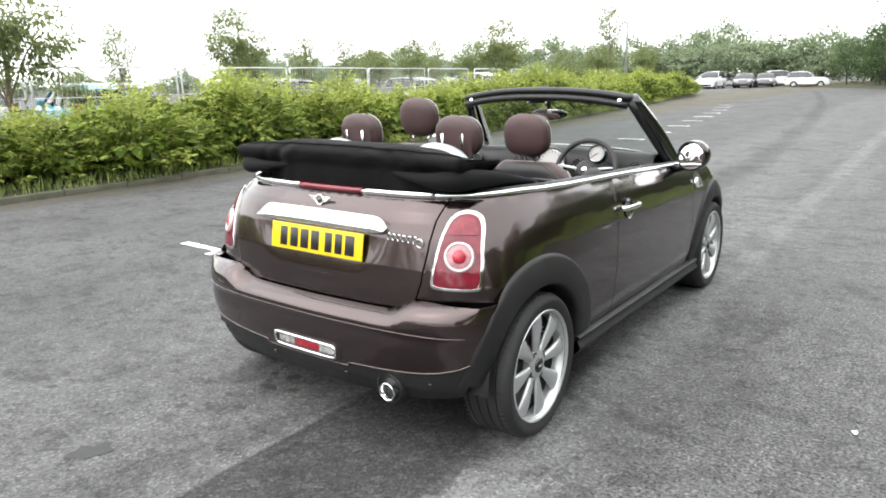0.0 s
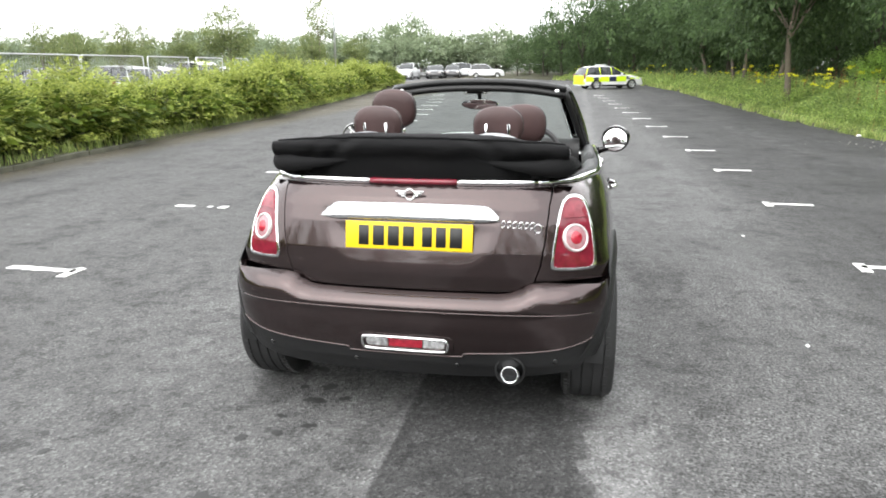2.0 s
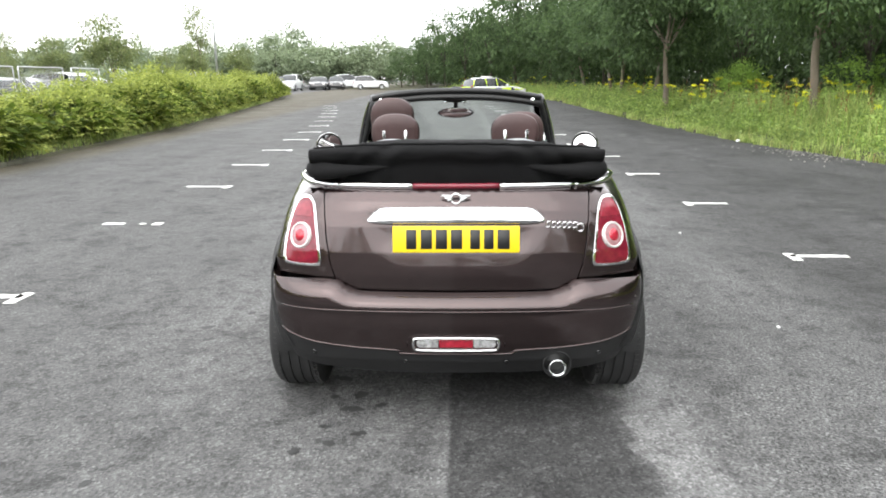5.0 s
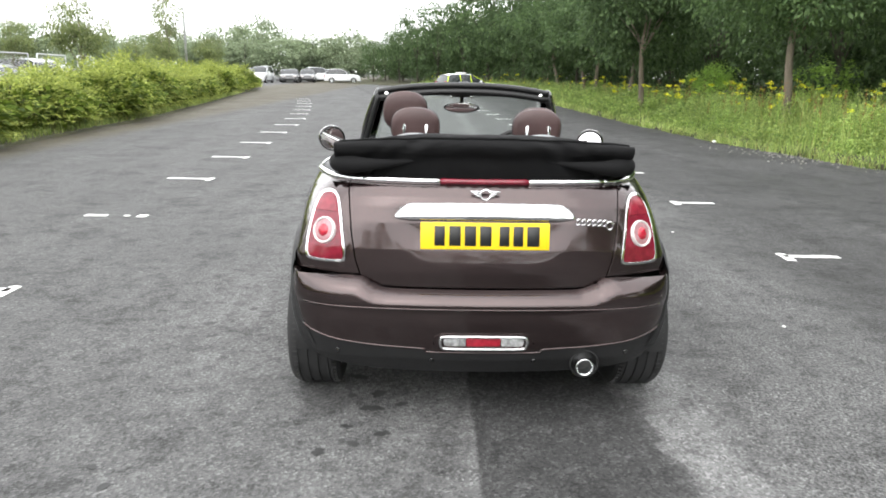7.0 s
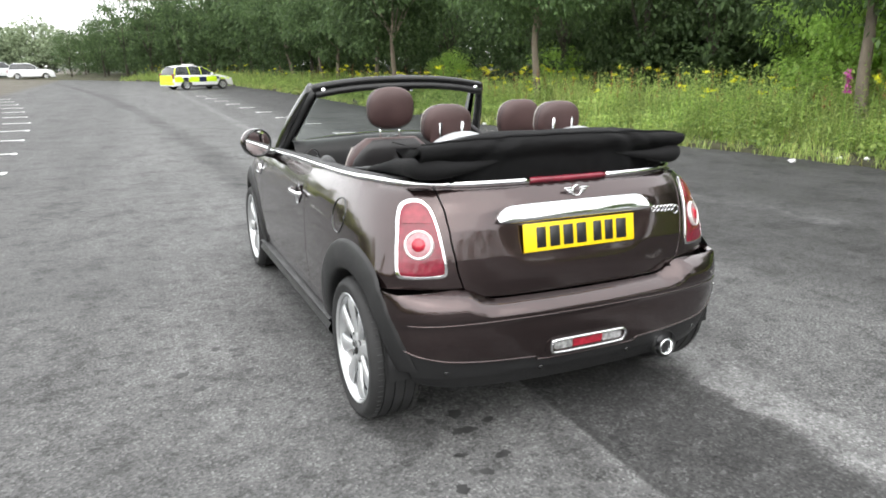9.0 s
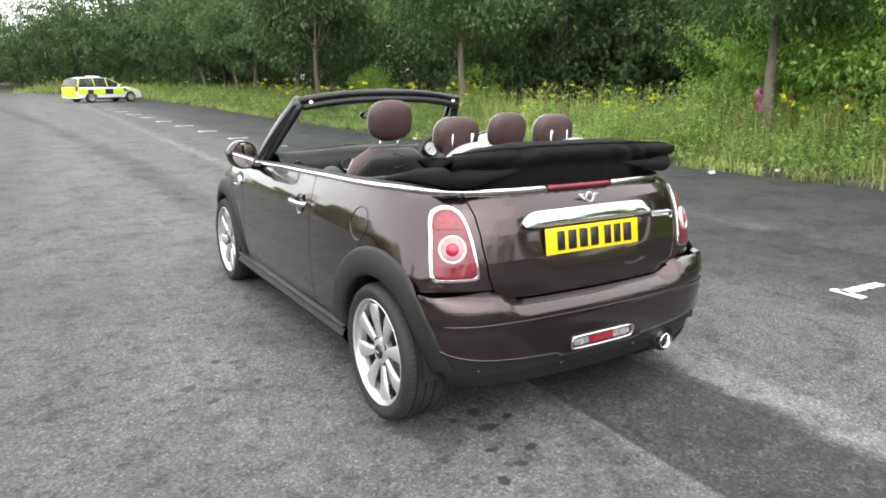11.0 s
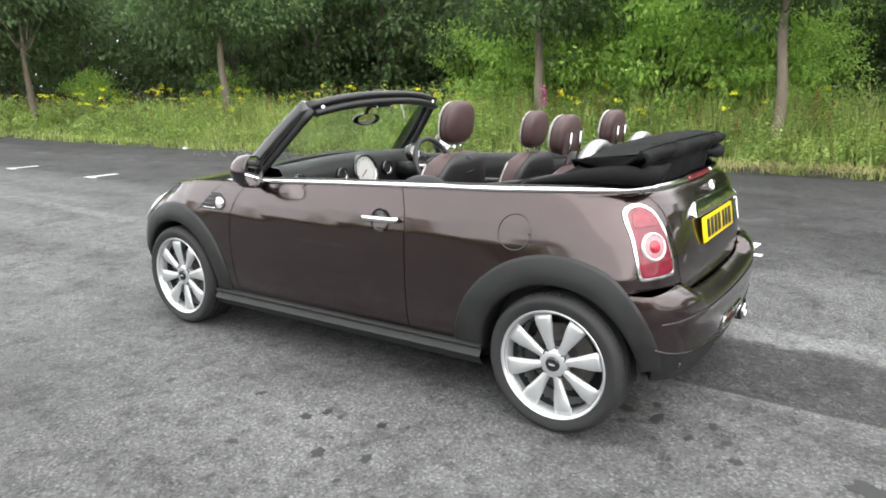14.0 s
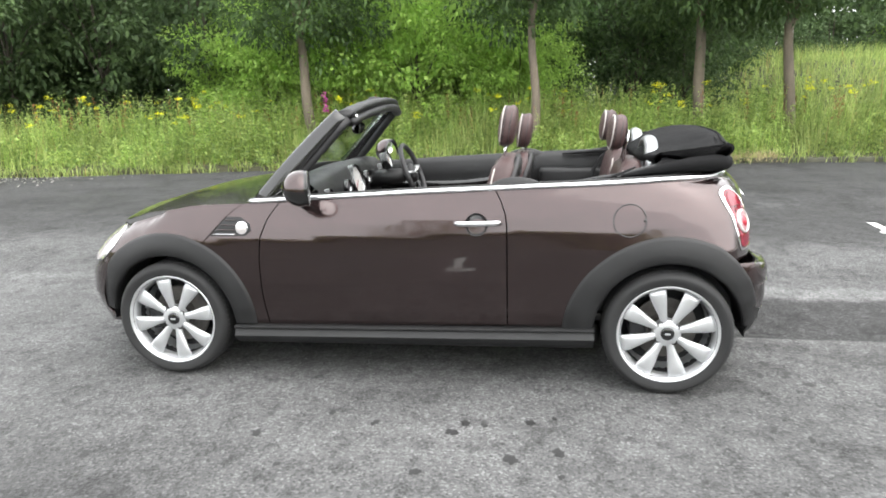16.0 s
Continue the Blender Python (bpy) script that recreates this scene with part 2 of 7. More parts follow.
M = {
    "asphalt": asphalt_mat(),
    "paint": paint_mat("brown_metallic_paint", (0.050, 0.0325, 0.0320), 0.90, 0.26),
    "chrome": mat("chrome", (0.86, 0.87, 0.88), 0.07, 1.0, 0.04, 6, 90),
    "black_plastic": mat("textured_black_plastic", (0.010, 0.010, 0.0105), 0.52, 0, 0.2, 6, 700, 0.0006),
    "gloss_black": mat("gloss_black", (0.010, 0.010, 0.010), 0.12, 0, 0.2, 6, 90, coat=0.6),
    "trim": mat("interior_black_trim", (0.009, 0.009, 0.0095), 0.5, 0, 0.25, 5, 500, 0.0005),
    "rubber": mat("tyre_rubber", (0.019, 0.019, 0.0195), 0.75, 0, 0.3, 14, 220, 0.0006),
    "alloy": mat("silver_alloy", (0.62, 0.63, 0.64), 0.36, 0.7, 0.08, 9, 200),
    "alloy_dark": mat("dark_wheel_inner", (0.04, 0.04, 0.042), 0.6, 0.3, 0.3, 9, 200),
    "disc": mat("brake_disc", (0.18, 0.17, 0.16), 0.45, 0.8, 0.3, 14, 200),
    "fabric": mat("black_canvas", (0.0075, 0.0075, 0.008), 0.9, 0, 0.3, 5, 900, 0.0008, spec=0.2),
    "leather": mat("maroon_leather", (0.062, 0.034, 0.033), 0.5, 0, 0.2, 7, 420, 0.0009),
    "leather_dark": mat("black_leather", (0.02, 0.019, 0.02), 0.48, 0, 0.2, 7, 420, 0.0009),
    "piping": mat("pale_piping", (0.5, 0.47, 0.44), 0.6, 0, 0.1),
    "red_lens": mat("red_lens", (0.23, 0.02, 0.036), 0.12, 0, 0.25, 30, 300, coat=0.35),
    "red_dark": mat("dark_red_lens", (0.17, 0.012, 0.026), 0.12, 0, 0.25, 30, 300, coat=0.35),
    "ring_lens": mat("pale_pink_lens", (0.42, 0.22, 0.24), 0.15, 0.1, 0.2, 60, 300, coat=0.35),
    "red_bright": mat("bright_red_lens", (0.42, 0.02, 0.04), 0.12, 0, 0.3, 40, 300, coat=0.4),
    "reflector": mat("faceted_clear_lens", (0.66, 0.66, 0.67), 0.2, 0.5, 0.5, 55, 240, 0.002, coat=0.6),
    "white_lens": mat("frosted_clear_lens", (0.72, 0.68, 0.67), 0.15, 0.2, 0.2, 60, 300, coat=1.0),
    "yellow_plate": mat("yellow_plate", (0.80, 0.56, 0.005), 0.35, 0, 0.05, 9, 90),
    "plate_black": mat("plate_black", (0.012, 0.012, 0.012), 0.4),
    "mirror": mat("mirror_glass", (0.9, 0.9, 0.9), 0.02, 1.0, 0.01),
    "dial": mat("dial_face", (0.50, 0.50, 0.48), 0.4, 0, 0.05),
    "glass": glass_mat("clear_glass"),
    "dark_glass": mat("tinted_car_glass", (0.02, 0.024, 0.026), 0.05, 0, 0.1, spec=0.8),
    "white_line": mat("worn_white_paint", (0.72, 0.72, 0.70), 0.6, 0, 0.15, 20, 220, 0.002),
    "stain": mat("dark_oil_stain", (0.030, 0.030, 0.030), 0.65, 0, 0.3, 20, 220),
    "kerb": mat("weathered_kerb", (0.085, 0.085, 0.06), 0.9, 0, 0.35, 4, 90, 0.002),
    "soil": mat("verge_soil", (0.055, 0.055, 0.025), 0.95, 0, 0.5, 1.3, 40, 0.02),
    "bark": mat("grey_bark", (0.20, 0.165, 0.125), 0.9, 0, 0.35, 3, 45, 0.012, stretch=(1, 1, 0.25)),
    "bark_dark": mat("dark_bark", (0.07, 0.06, 0.045), 0.9, 0, 0.35, 3, 45, 0.012, stretch=(1, 1, 0.25)),
    "galv": mat("galvanised_steel", (0.62, 0.63, 0.65), 0.4, 0.6, 0.15, 6, 120),
    "white_car": mat("white_car_paint", (0.75, 0.76, 0.77), 0.3, 0, 0.08, 3, 60, coat=1.0),
    "silver_car": mat("silver_car_paint", (0.42, 0.43, 0.45), 0.3, 0.6, 0.08, 3, 60, coat=1.0),
    "black_car": mat("black_car_paint", (0.015, 0.015, 0.017), 0.25, 0, 0.1, 3, 60, coat=1.0),
    "grey_car": mat("grey_car_paint", (0.10, 0.11, 0.13), 0.3, 0.4, 0.1, 3, 60, coat=1.0),
    "blue_car": mat("blue_car_paint", (0.03, 0.25, 0.32), 0.3, 0.2, 0.1, 3, 60, coat=1.0),
    "hi_yellow": mat("fluorescent_yellow", (0.62, 0.85, 0.02), 0.45, 0, 0.05),
    "hi_blue": mat("dark_blue_check", (0.012, 0.02, 0.06), 0.4, 0, 0.1),
    "grit": mat("pale_grit", (0.30, 0.29, 0.27), 0.85, 0, 0.3, 30, 200),
    "straw": leaf_mat("dry_straw_blades", (0.32, 0.27, 0.13), (0.52, 0.45, 0.26), 0.6, 0.3),
    "litter": mat("white_litter", (0.75, 0.75, 0.74), 0.6, 0, 0.15),
    "leaf_hedge": leaf_mat("hedge_leaves", (0.175, 0.232, 0.050), (0.460, 0.510, 0.130), 0.45, 0.48),
    # dark copy of the hedge green: shade inside the mound as leaf colour
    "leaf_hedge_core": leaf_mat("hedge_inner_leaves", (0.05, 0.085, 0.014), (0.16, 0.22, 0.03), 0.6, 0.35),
    "leaf_tree": leaf_mat("tree_leaves", (0.058, 0.100, 0.040), (0.125, 0.195, 0.070), 0.45, 0.40),
    "leaf_wood": leaf_mat("woodland_leaves", (0.105, 0.185, 0.070), (0.215, 0.350, 0.120), 0.5, 0.45),
    # darker woodland green: partly own colour, partly shade put into the colour
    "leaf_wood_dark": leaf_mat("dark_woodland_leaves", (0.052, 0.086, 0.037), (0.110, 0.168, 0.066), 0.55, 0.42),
    "satin": mat("satin_silver", (0.40, 0.41, 0.42), 0.34, 0.75, 0.08, 9, 200),
    "leaf_bright": leaf_mat("bright_shrub_leaves", (0.265, 0.425, 0.096), (0.440, 0.640, 0.150), 0.5, 0.5),
    "leaf_weed": leaf_mat("weed_leaves", (0.135, 0.215, 0.060), (0.420, 0.530, 0.160), 0.5, 0.45),
    "leaf_sapling": leaf_mat("young_tree_leaves", (0.12, 0.155, 0.06), (0.25, 0.29, 0.12), 0.5, 0.4),
    # distance haze put into the leaf colour as a paler, greyer green
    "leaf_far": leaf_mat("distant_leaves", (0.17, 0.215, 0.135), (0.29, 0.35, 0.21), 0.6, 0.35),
    "grass": leaf_mat("tall_grass", (0.180, 0.268, 0.072), (0.510, 0.590, 0.205), 0.55, 0.45, dead=(0.38, 0.27, 0.12)),
    "petal": leaf_mat("ragwort_petals", (0.60, 0.60, 0.02), (0.82, 0.82, 0.05), 0.5, 0.3),
    "petal_pink": leaf_mat("pink_petals", (0.55, 0.10, 0.35), (0.75, 0.2, 0.5), 0.5, 0.3),
    "seed": leaf_mat("brown_seed_heads", (0.16, 0.085, 0.04), (0.36, 0.18, 0.08), 0.7, 0.2),
}

# ---- mesh helpers ----


def mesh_ob(name, verts, faces, material, parent=None, label="", smooth=True, normals=None):
    me = bpy.data.meshes.new(name)
    me.from_pydata([tuple(v) for v in verts], [], [tuple(f) for f in faces])
    me.materials.append(material)
    me.polygons.foreach_set("use_smooth", [smooth] * len(me.polygons))
    me.update()
    if normals is not None:
        me.normals_split_custom_set_from_vertices([tuple(v) for v in normals])
    ob = new(name, me)
    ob.parent = parent
    if label:
        ob["label"] = label
    return ob


def part(name, bm, material, parent, label="", smooth=True, angle=None):
    me = bpy.data.meshes.new(name)
    bm.normal_update()
    if angle is not None:
        for e in bm.edges:
            if len(e.link_faces) == 2:
                e.smooth = e.calc_face_angle(0) < radians(angle)
    for f in bm.faces:
        f.smooth = smooth
    bm.to_mesh(me)
    bm.free()
    me.materials.append(material)
    ob = new(name, me)
    ob.parent = parent
    if label:
        ob["label"] = label
    return ob


def empty(name, at=(0, 0, 0), **tags):
    ob = new(name)
    ob.location = at
    ob.empty_display_size = 0.1
    tagged(ob, **tags)
    return ob


def box_bm(x0, y0, z0, x1, y1, z1, bevel=0.0, seg=2, bm=None):
    bm = bm or bmesh.new()
    m = Matrix.Translation(((x0 + x1) / 2, (y0 + y1) / 2, (z0 + z1) / 2)) @ Matrix.Diagonal((abs(x1 - x0), abs(y1 - y0), abs(z1 - z0), 1))
    r = bmesh.ops.create_cube(bm, size=1, matrix=m)
    if bevel:
        es = list({e for v in r["verts"] for e in v.link_edges})
        bmesh.ops.bevel(bm, geom=es, offset=bevel, segments=seg, profile=0.6, affect="EDGES", clamp_overlap=True)
    return bm


def lathe_bm(profile, seg=32, m=None, bm=None, close=False):
    """Turns (radius, height) points round the local z axis."""
    bm = bm or bmesh.new()
    m = m or Matrix.Identity(4)
    rings = []
    for r, h in profile:
        rings.append([bm.verts.new(m @ Vector((r * math.cos(a), r * math.sin(a), h))) for a in (2 * math.pi * i / seg for i in range(seg))] if r > 1e-6 else [bm.verts.new(m @ Vector((0, 0, h)))])
    pairs = list(zip(rings, rings[1:])) + ([(rings[-1], rings[0])] if close else [])
    for a, b in pairs:
        for i in range(seg):
            j = (i + 1) % seg
            q = [a[i % len(a)], a[j % len(a)], b[j % len(b)], b[i % len(b)]]
            q = list(dict.fromkeys(q))
            if len(q) > 2:
                bm.faces.new(q)
    return bm


def tube_bm(points, radius, seg=8, bm=None, closed=False, flat=None):
    """A round bar along a line of points; radius may be a list. flat: (width, height) of an oval bar instead."""
    bm = bm or bmesh.new()
    pts = [Vector(p) for p in points]
    n = len(pts)
    rings = []
    for i, p in enumerate(pts):
        a, b = pts[(i - 1) % n if closed else max(i - 1, 0)], pts[(i + 1) % n if closed else min(i + 1, n - 1)]
        t = (b - a).normalized()
        up = Vector((0, 0, 1)) if abs(t.z) < 0.95 else Vector((0, 1, 0))
        side = t.cross(up).normalized()
        top = side.cross(t).normalized()
        r = radius[i] if isinstance(radius, (list, tuple)) else radius
        w, h = (flat[0], flat[1]) if flat else (r, r)
        rings.append([bm.verts.new(p + side * (w * math.cos(q)) + top * (h * math.sin(q))) for q in (2 * math.pi * k / seg for k in range(seg))])
    for i in range(n if closed else n - 1):
        a, b = rings[i], rings[(i + 1) % n]
        for k in range(seg):
            bm.faces.new((a[k], a[(k + 1) % seg], b[(k + 1) % seg], b[k]))
    if not closed:
        bm.faces.new(rings[0][::-1])
        bm.faces.new(rings[-1])
    return bm


def loft_bm(rows, bm=None, closed_u=False, caps=False):
    """Skins rows of points; closed_u joins each row's end to its start."""
    bm = bm or bmesh.new()
    vs = [[bm.verts.new(p) for p in r] for r in rows]
    m = len(rows[0])
    for a, b in zip(vs, vs[1:]):
        for i in range(m if closed_u else m - 1):
            j = (i + 1) % m
            bm.faces.new((a[i], a[j], b[j], b[i]))
    if caps:
        bm.faces.new(vs[0][::-1])
        bm.faces.new(vs[-1])
    bmesh.ops.recalc_face_normals(bm, faces=bm.faces[:])
    return bm


def spline(pts, n):
    """Catmull-Rom through the points, n steps to a span."""
    P = [np.array(p, float) for p in pts]
    P = [2 * P[0] - P[1]] + P + [2 * P[-1] - P[-2]]
    out = []
    for i in range(1, len(P) - 2):
        for k in range(n):
            t = k / n
            out.append(0.5 * (2 * P[i] + (P[i + 1] - P[i - 1]) * t + (2 * P[i - 1] - 5 * P[i] + 4 * P[i + 1] - P[i + 2]) * t * t + (3 * P[i] - P[i - 1] - 3 * P[i + 1] + P[i + 2]) * t ** 3))
    out.append(P[-2])
    return out

# ---- ground, kerbs, bay marks ----
RIGHT_EDGE = [(-40, 10.5), (-15, 9.0), (-5, 8.7), (1, 8.3), (5, 7.8), (9, 7.0), (12, 6.4), (17, 6.0), (24, 5.9), (34, 5.9), (45, 5.3), (52, 4.0), (58, 2.0), (63, -0.5), (70, -5.0), (76, -9.0), (84, -15.0)]
LEFT_EDGE = [(-40, -7.3), (0, -7.4), (5, -7.5), (12, -7.9), (17, -8.1), (26, -9.2), (39, -11.1), (50, -12.4), (85, -26.0)]


def right_edge(y):
    return float(np.interp(y, [p[0] for p in RIGHT_EDGE], [p[1] for p in RIGHT_EDGE]))


def left_edge(y):
    return float(np.interp(y, [p[0] for p in LEFT_EDGE], [p[1] for p in LEFT_EDGE]))


g = bmesh.new()
bmesh.ops.create_grid(g, x_segments=8, y_segments=8, size=400)
ground = part("ground", g, M["asphalt"], None, "worn grey asphalt of a car park with dark patches", smooth=False)
tagged(ground, category="ground", kind="structure")


def bank(y, d):
    """How much the meadow rises behind the verge at the south end, d metres in from the asphalt."""
    a, b = np.clip((np.asarray(d) - 2.2) / 10.0, 0, 1), np.clip((-2.0 - np.asarray(y)) / 4.0, 0, 1)
    return 1.55 * a * a * (3 - 2 * a) * b * b * (3 - 2 * b)


def verge(name, edge, side, far, y0, y1, label):
    """A low bank of earth from the edge of the asphalt outwards."""
    rows = []
    ys = np.arange(y0, y1 + 0.1, 1.0)
    for y in ys:
        e = edge(y)
        row = []
        for d, h in ((0.0, -0.05), (0.03, 0.05), (0.4, 0.08), (1.5, 0.14), (3.5, 0.2), (5, 0.25), (6.5, 0.32), (8, 0.4), (10, 0.42), (12.5, 0.45), (20, 0.5), (far, 0.6)):
            if far < 3 and 3 < d < far:
                continue
            h += float(bank(y, d)) if side > 0 else 0.0
            wob = 0.10 * noise.noise((y * 0.7, d, side)) if d < 0.1 else 0.05 * noise.noise((y * 0.5, d * 0.6, 3 + side))
            row.append((e + side * d + (wob if d < 0.5 else 0), y, h + (0.0 if d < 0.1 else wob)))
        rows.append(row)
    ob = part(name, loft_bm(rows), M["soil"], None, label)
    tagged(ob, category="verge", kind="structure")


verge("verge_east", right_edge, 1, 60, -60, 84, "earth bank under tall grass beside the asphalt")
verge("verge_west", left_edge, -1, 2.2, -40, 46, "earth strip under the hedge beside the asphalt")


def kerb_run(name, edge, off, y0, y1, label):
    holder = empty(name, label=label, category="kerb", kind="structure")
    stone = None
    y = y0
    while y < y1:
        a, b = Vector((edge(y) + off, y, 0)), Vector((edge(y + 0.9) + off, y + 0.9, 0))
        ang = math.atan2(b.y - a.y, b.x - a.x)
        if stone is None:
            bm = box_bm(0.006, -0.06, -0.05, 0.894, 0.06, 0.085, 0.012)
            ob = stone = part("kerb_stone", bm, M["kerb"], holder)
        else:
            ob = stone.copy()
            scene.collection.objects.link(ob)
        ob.matrix_basis = Matrix.Translation((a.x, a.y, random.uniform(-0.025, 0.0))) @ Matrix.Rotation(ang + random.uniform(-0.01, 0.01), 4, "Z")
        y += 0.9


kerb_run("kerb_west", left_edge, -0.02, -6, 9, "low weathered concrete kerb in front of the hedge")
kerb_run("kerb_east", right_edge, 0.05, -16, 2.5, "low mossy concrete kerb along the grass verge")


def bay_mark(x_in, y, side, turn, length, tick, kind=0):
    """A painted T: a short line across, and a tick at its inner end."""
    bm = bmesh.new()
    rng = random.Random(int(y * 100) + int(side))
    pieces = [(0, -0.04, length, 0.04), (-0.035, -tick, 0.045, tick * 0.55)]
    if kind == 1:
        pieces = [(0.36, -0.04, length, 0.04), (0.14, -0.02, 0.2, 0.03), (-0.03, -0.05, 0.06, 0.06)]
    for x0, y0, x1, y1 in pieces:
        n = 14
        top, bot = [], []
        for i in range(n + 1):
            f = i / n
            x = x0 + (x1 - x0) * f
            top.append((x, y1 + rng.uniform(-0.010, 0.008), 0))
            bot.append((x, y0 + rng.uniform(-0.008, 0.010), 0))
        loft_bm([bot, top], bm)
    for v in bm.verts:
        v.co.x *= side
    ret = bmesh.ops.extrude_face_region(bm, geom=bm.faces[:])
    for v in ret["geom"]:
        if isinstance(v, bmesh.types.BMVert):
            v.co.z += 0.004
    bmesh.ops.recalc_face_normals(bm, faces=bm.faces[:])
    ob = part("bay_mark", bm, M["white_line"], None, "short worn white painted parking bay mark on asphalt", smooth=False)
    ob.matrix_basis = Matrix.Translation((x_in, y, 0.001)) @ Matrix.Rotation(turn, 4, "Z")
    tagged(ob, category="road marking", group="parking bay marks", kind="structure")


def left_mark_x(y):
    return float(np.interp(y, [-4, 1.3, 6, 8.5, 11, 13.3, 15.5, 18, 24, 27, 40], [-2.9, -2.98, -3.12, -3.25, -3.41, -3.56, -3.7, -3.93, -4.75, -5.2, -7.6]))


for i, y in enumerate([-3.55, -1.15, 1.28, 3.67, 6.12, 8.5, 10.9, 13.3, 15.6, 18.0, 20.4, 22.8, 25.2, 27.6, 30.0, 32.4]):
    bay_mark(left_mark_x(y), y, -1, radians(-2 + max(0, y - 8) * 0.9), 0.58, 0.15, 1 if i == 3 else 0)
for y in [-2.62, -0.02, 2.38, 4.80, 7.28, 9.62, 11.95, 14.4, 16.9, 19.3, 21.7, 24.1, 26.5, 28.9, 31.3]:
    bay_mark(2.82 - 0.030 * max(y, -3) if y < 10 else 2.52 - 0.055 * (y - 10), y, 1, radians(-2.5 + max(0, y - 8) * 0.35), 0.46, 0.15)

# small dark drips and blots left on the asphalt
st = bmesh.new()
rng = random.Random(4)


def blot(x, y, r, bm):
    n = 16
    ph = rng.uniform(0, 6)
    c = bm.verts.new((x, y, 0.0022))
    ring = []
    el = rng.uniform(0.6, 1.0)
    for i in range(n):
        a = 2 * math.pi * i / n
        rr = r * (1 + 0.22 * math.sin(2 * a + ph) + 0.18 * math.sin(5 * a + 2 * ph) + rng.uniform(-0.12, 0.12))
        ring.append(bm.verts.new((x + rr * math.cos(a), y + el * rr * math.sin(a), 0.0022)))
    for i in range(n):
        bm.faces.new((c, ring[i], ring[(i + 1) % n]))


for x, y, r in ((-0.47, -0.34, 0.048), (-0.57, -0.22, 0.024), (-0.45, -0.20, 0.038), (-0.34, -0.30, 0.03), (-0.41, -0.56, 0.03), (-0.56, -0.50, 0.026), (-0.52, -0.64, 0.03),
                (-0.65, -0.70, 0.03), (-0.55, -0.02, 0.04), (-0.60, -1.15, 0.07), (-1.49, 0.69, 0.04), (-1.30, 0.95, 0.03), (-1.42, 0.50, 0.03), (-1.25, 1.3, 0.025), (-1.62, 1.05, 0.025), (-1.18, 0.62, 0.028)):
    blot(x, y, r, st)
for _ in range(46):
    blot(rng.uniform(-3.2, -0.95), rng.uniform(-1.6, 2.6), rng.uniform(0.008, 0.026), st)
stains = part("oil_stains", st, M["stain"], None, "small dark oil drips dried on the asphalt", smooth=False)
tagged(stains, category="stain", kind="structure")

# ---- the brown convertible; its rear axle stands over the origin, it faces +y ----
from mathutils.geometry import delaunay_2d_cdt

car = empty("convertible_car", label="dark brown metallic convertible with its black soft top folded", category="car")
AXLE_F = 2.467
WHEEL_R = 0.306
AXLE_Z = 0.299
TOP = 1.005

YR = ([0.20, 0.55, 0.65, 0.75, 0.86, 0.92, 0.955, 0.985, 1.005], [-0.40, -0.430, -0.434, -0.429, -0.411, -0.394, -0.376, -0.350, -0.312])
WR = ([0.20, 0.50, 0.70, 0.82, 0.90, 0.95, 0.985, 1.005], [0.775, 0.81, 0.80, 0.757, 0.718, 0.692, 0.672, 0.654])
WM = ([0.20, 0.28, 0.40, 0.55, 0.70, 0.80, 0.88, 0.93, 0.97, 0.99, 1.005], [0.785, 0.805, 0.828, 0.840, 0.840, 0.835, 0.820, 0.802, 0.783, 0.772, 0.762])
YF = ([0.20, 0.50, 0.65, 0.80, 0.92, 1.005], [3.11, 3.17, 3.16, 3.12, 3.05, 2.98])
ZTOP = ([-0.4, -0.2, 0.08, 0.80, 1.27, 1.79, 2.04, 2.3, 2.6, 2.8, 3.0, 3.2], [1.005, 1.002, 0.997, 0.967, 0.943, 0.912, 0.897, 0.882, 0.838, 0.780, 0.712, 0.65])


def plan_points(zn):
    yr, wr, w, yf = (np.interp(zn, *t) for t in (YR, WR, WM, YF))
    xs = [0 * wr, 0.34 * wr, 0.60 * wr, 0.78 * wr, 0.905 * wr, 0.985 * wr, wr + 0.48 * (w - wr), wr + 0.84 * (w - wr), w, w, w * 0.998, w * 0.992, w * 0.965, w * 0.88, w * 0.62, w * 0.32, 0 * w]
    ys = [yr, yr + 0.006, yr + 0.024, yr + 0.058, yr + 0.112, yr + 0.175, yr + 0.33, 0 * yr + 0.20, 0 * yr + 0.6, 0 * yr + 1.2, 0 * yr + 1.9, 0 * yr + 2.4, yf - 0.46, yf - 0.24, yf - 0.08, yf - 0.015, yf]
    return np.stack(xs, -1), np.stack(ys, -1)


def catmull(c, s, odd):
    """c: control values at 0..16 for each point; s >= 0. odd: the value changes sign across the middle."""
    k = -1 if odd else 1
    c = np.concatenate([k * c[:, 1:2], c, k * c[:, -2:-1]], 1)
    i = np.clip(np.floor(s).astype(int), 0, 15)
    t = s - i
    r = np.arange(len(s))
    a, b, d, e = c[r, i], c[r, i + 1], c[r, i + 2], c[r, i + 3]
    return 0.5 * (2 * b + (d - a) * t + (2 * a - 5 * b + 4 * d - e) * t * t + (3 * b - a - 3 * d + e) * t ** 3)


Y_REF = np.array([-0.33, -0.32, -0.30, -0.28, -0.25, -0.18, -0.05, 0.20, 0.6, 1.2, 1.9, 2.4, 2.62, 2.84, 3.0, 3.06, 3.08])


def top_of(s):
    return np.interp(np.interp(np.abs(s), np.arange(17), Y_REF), *ZTOP)


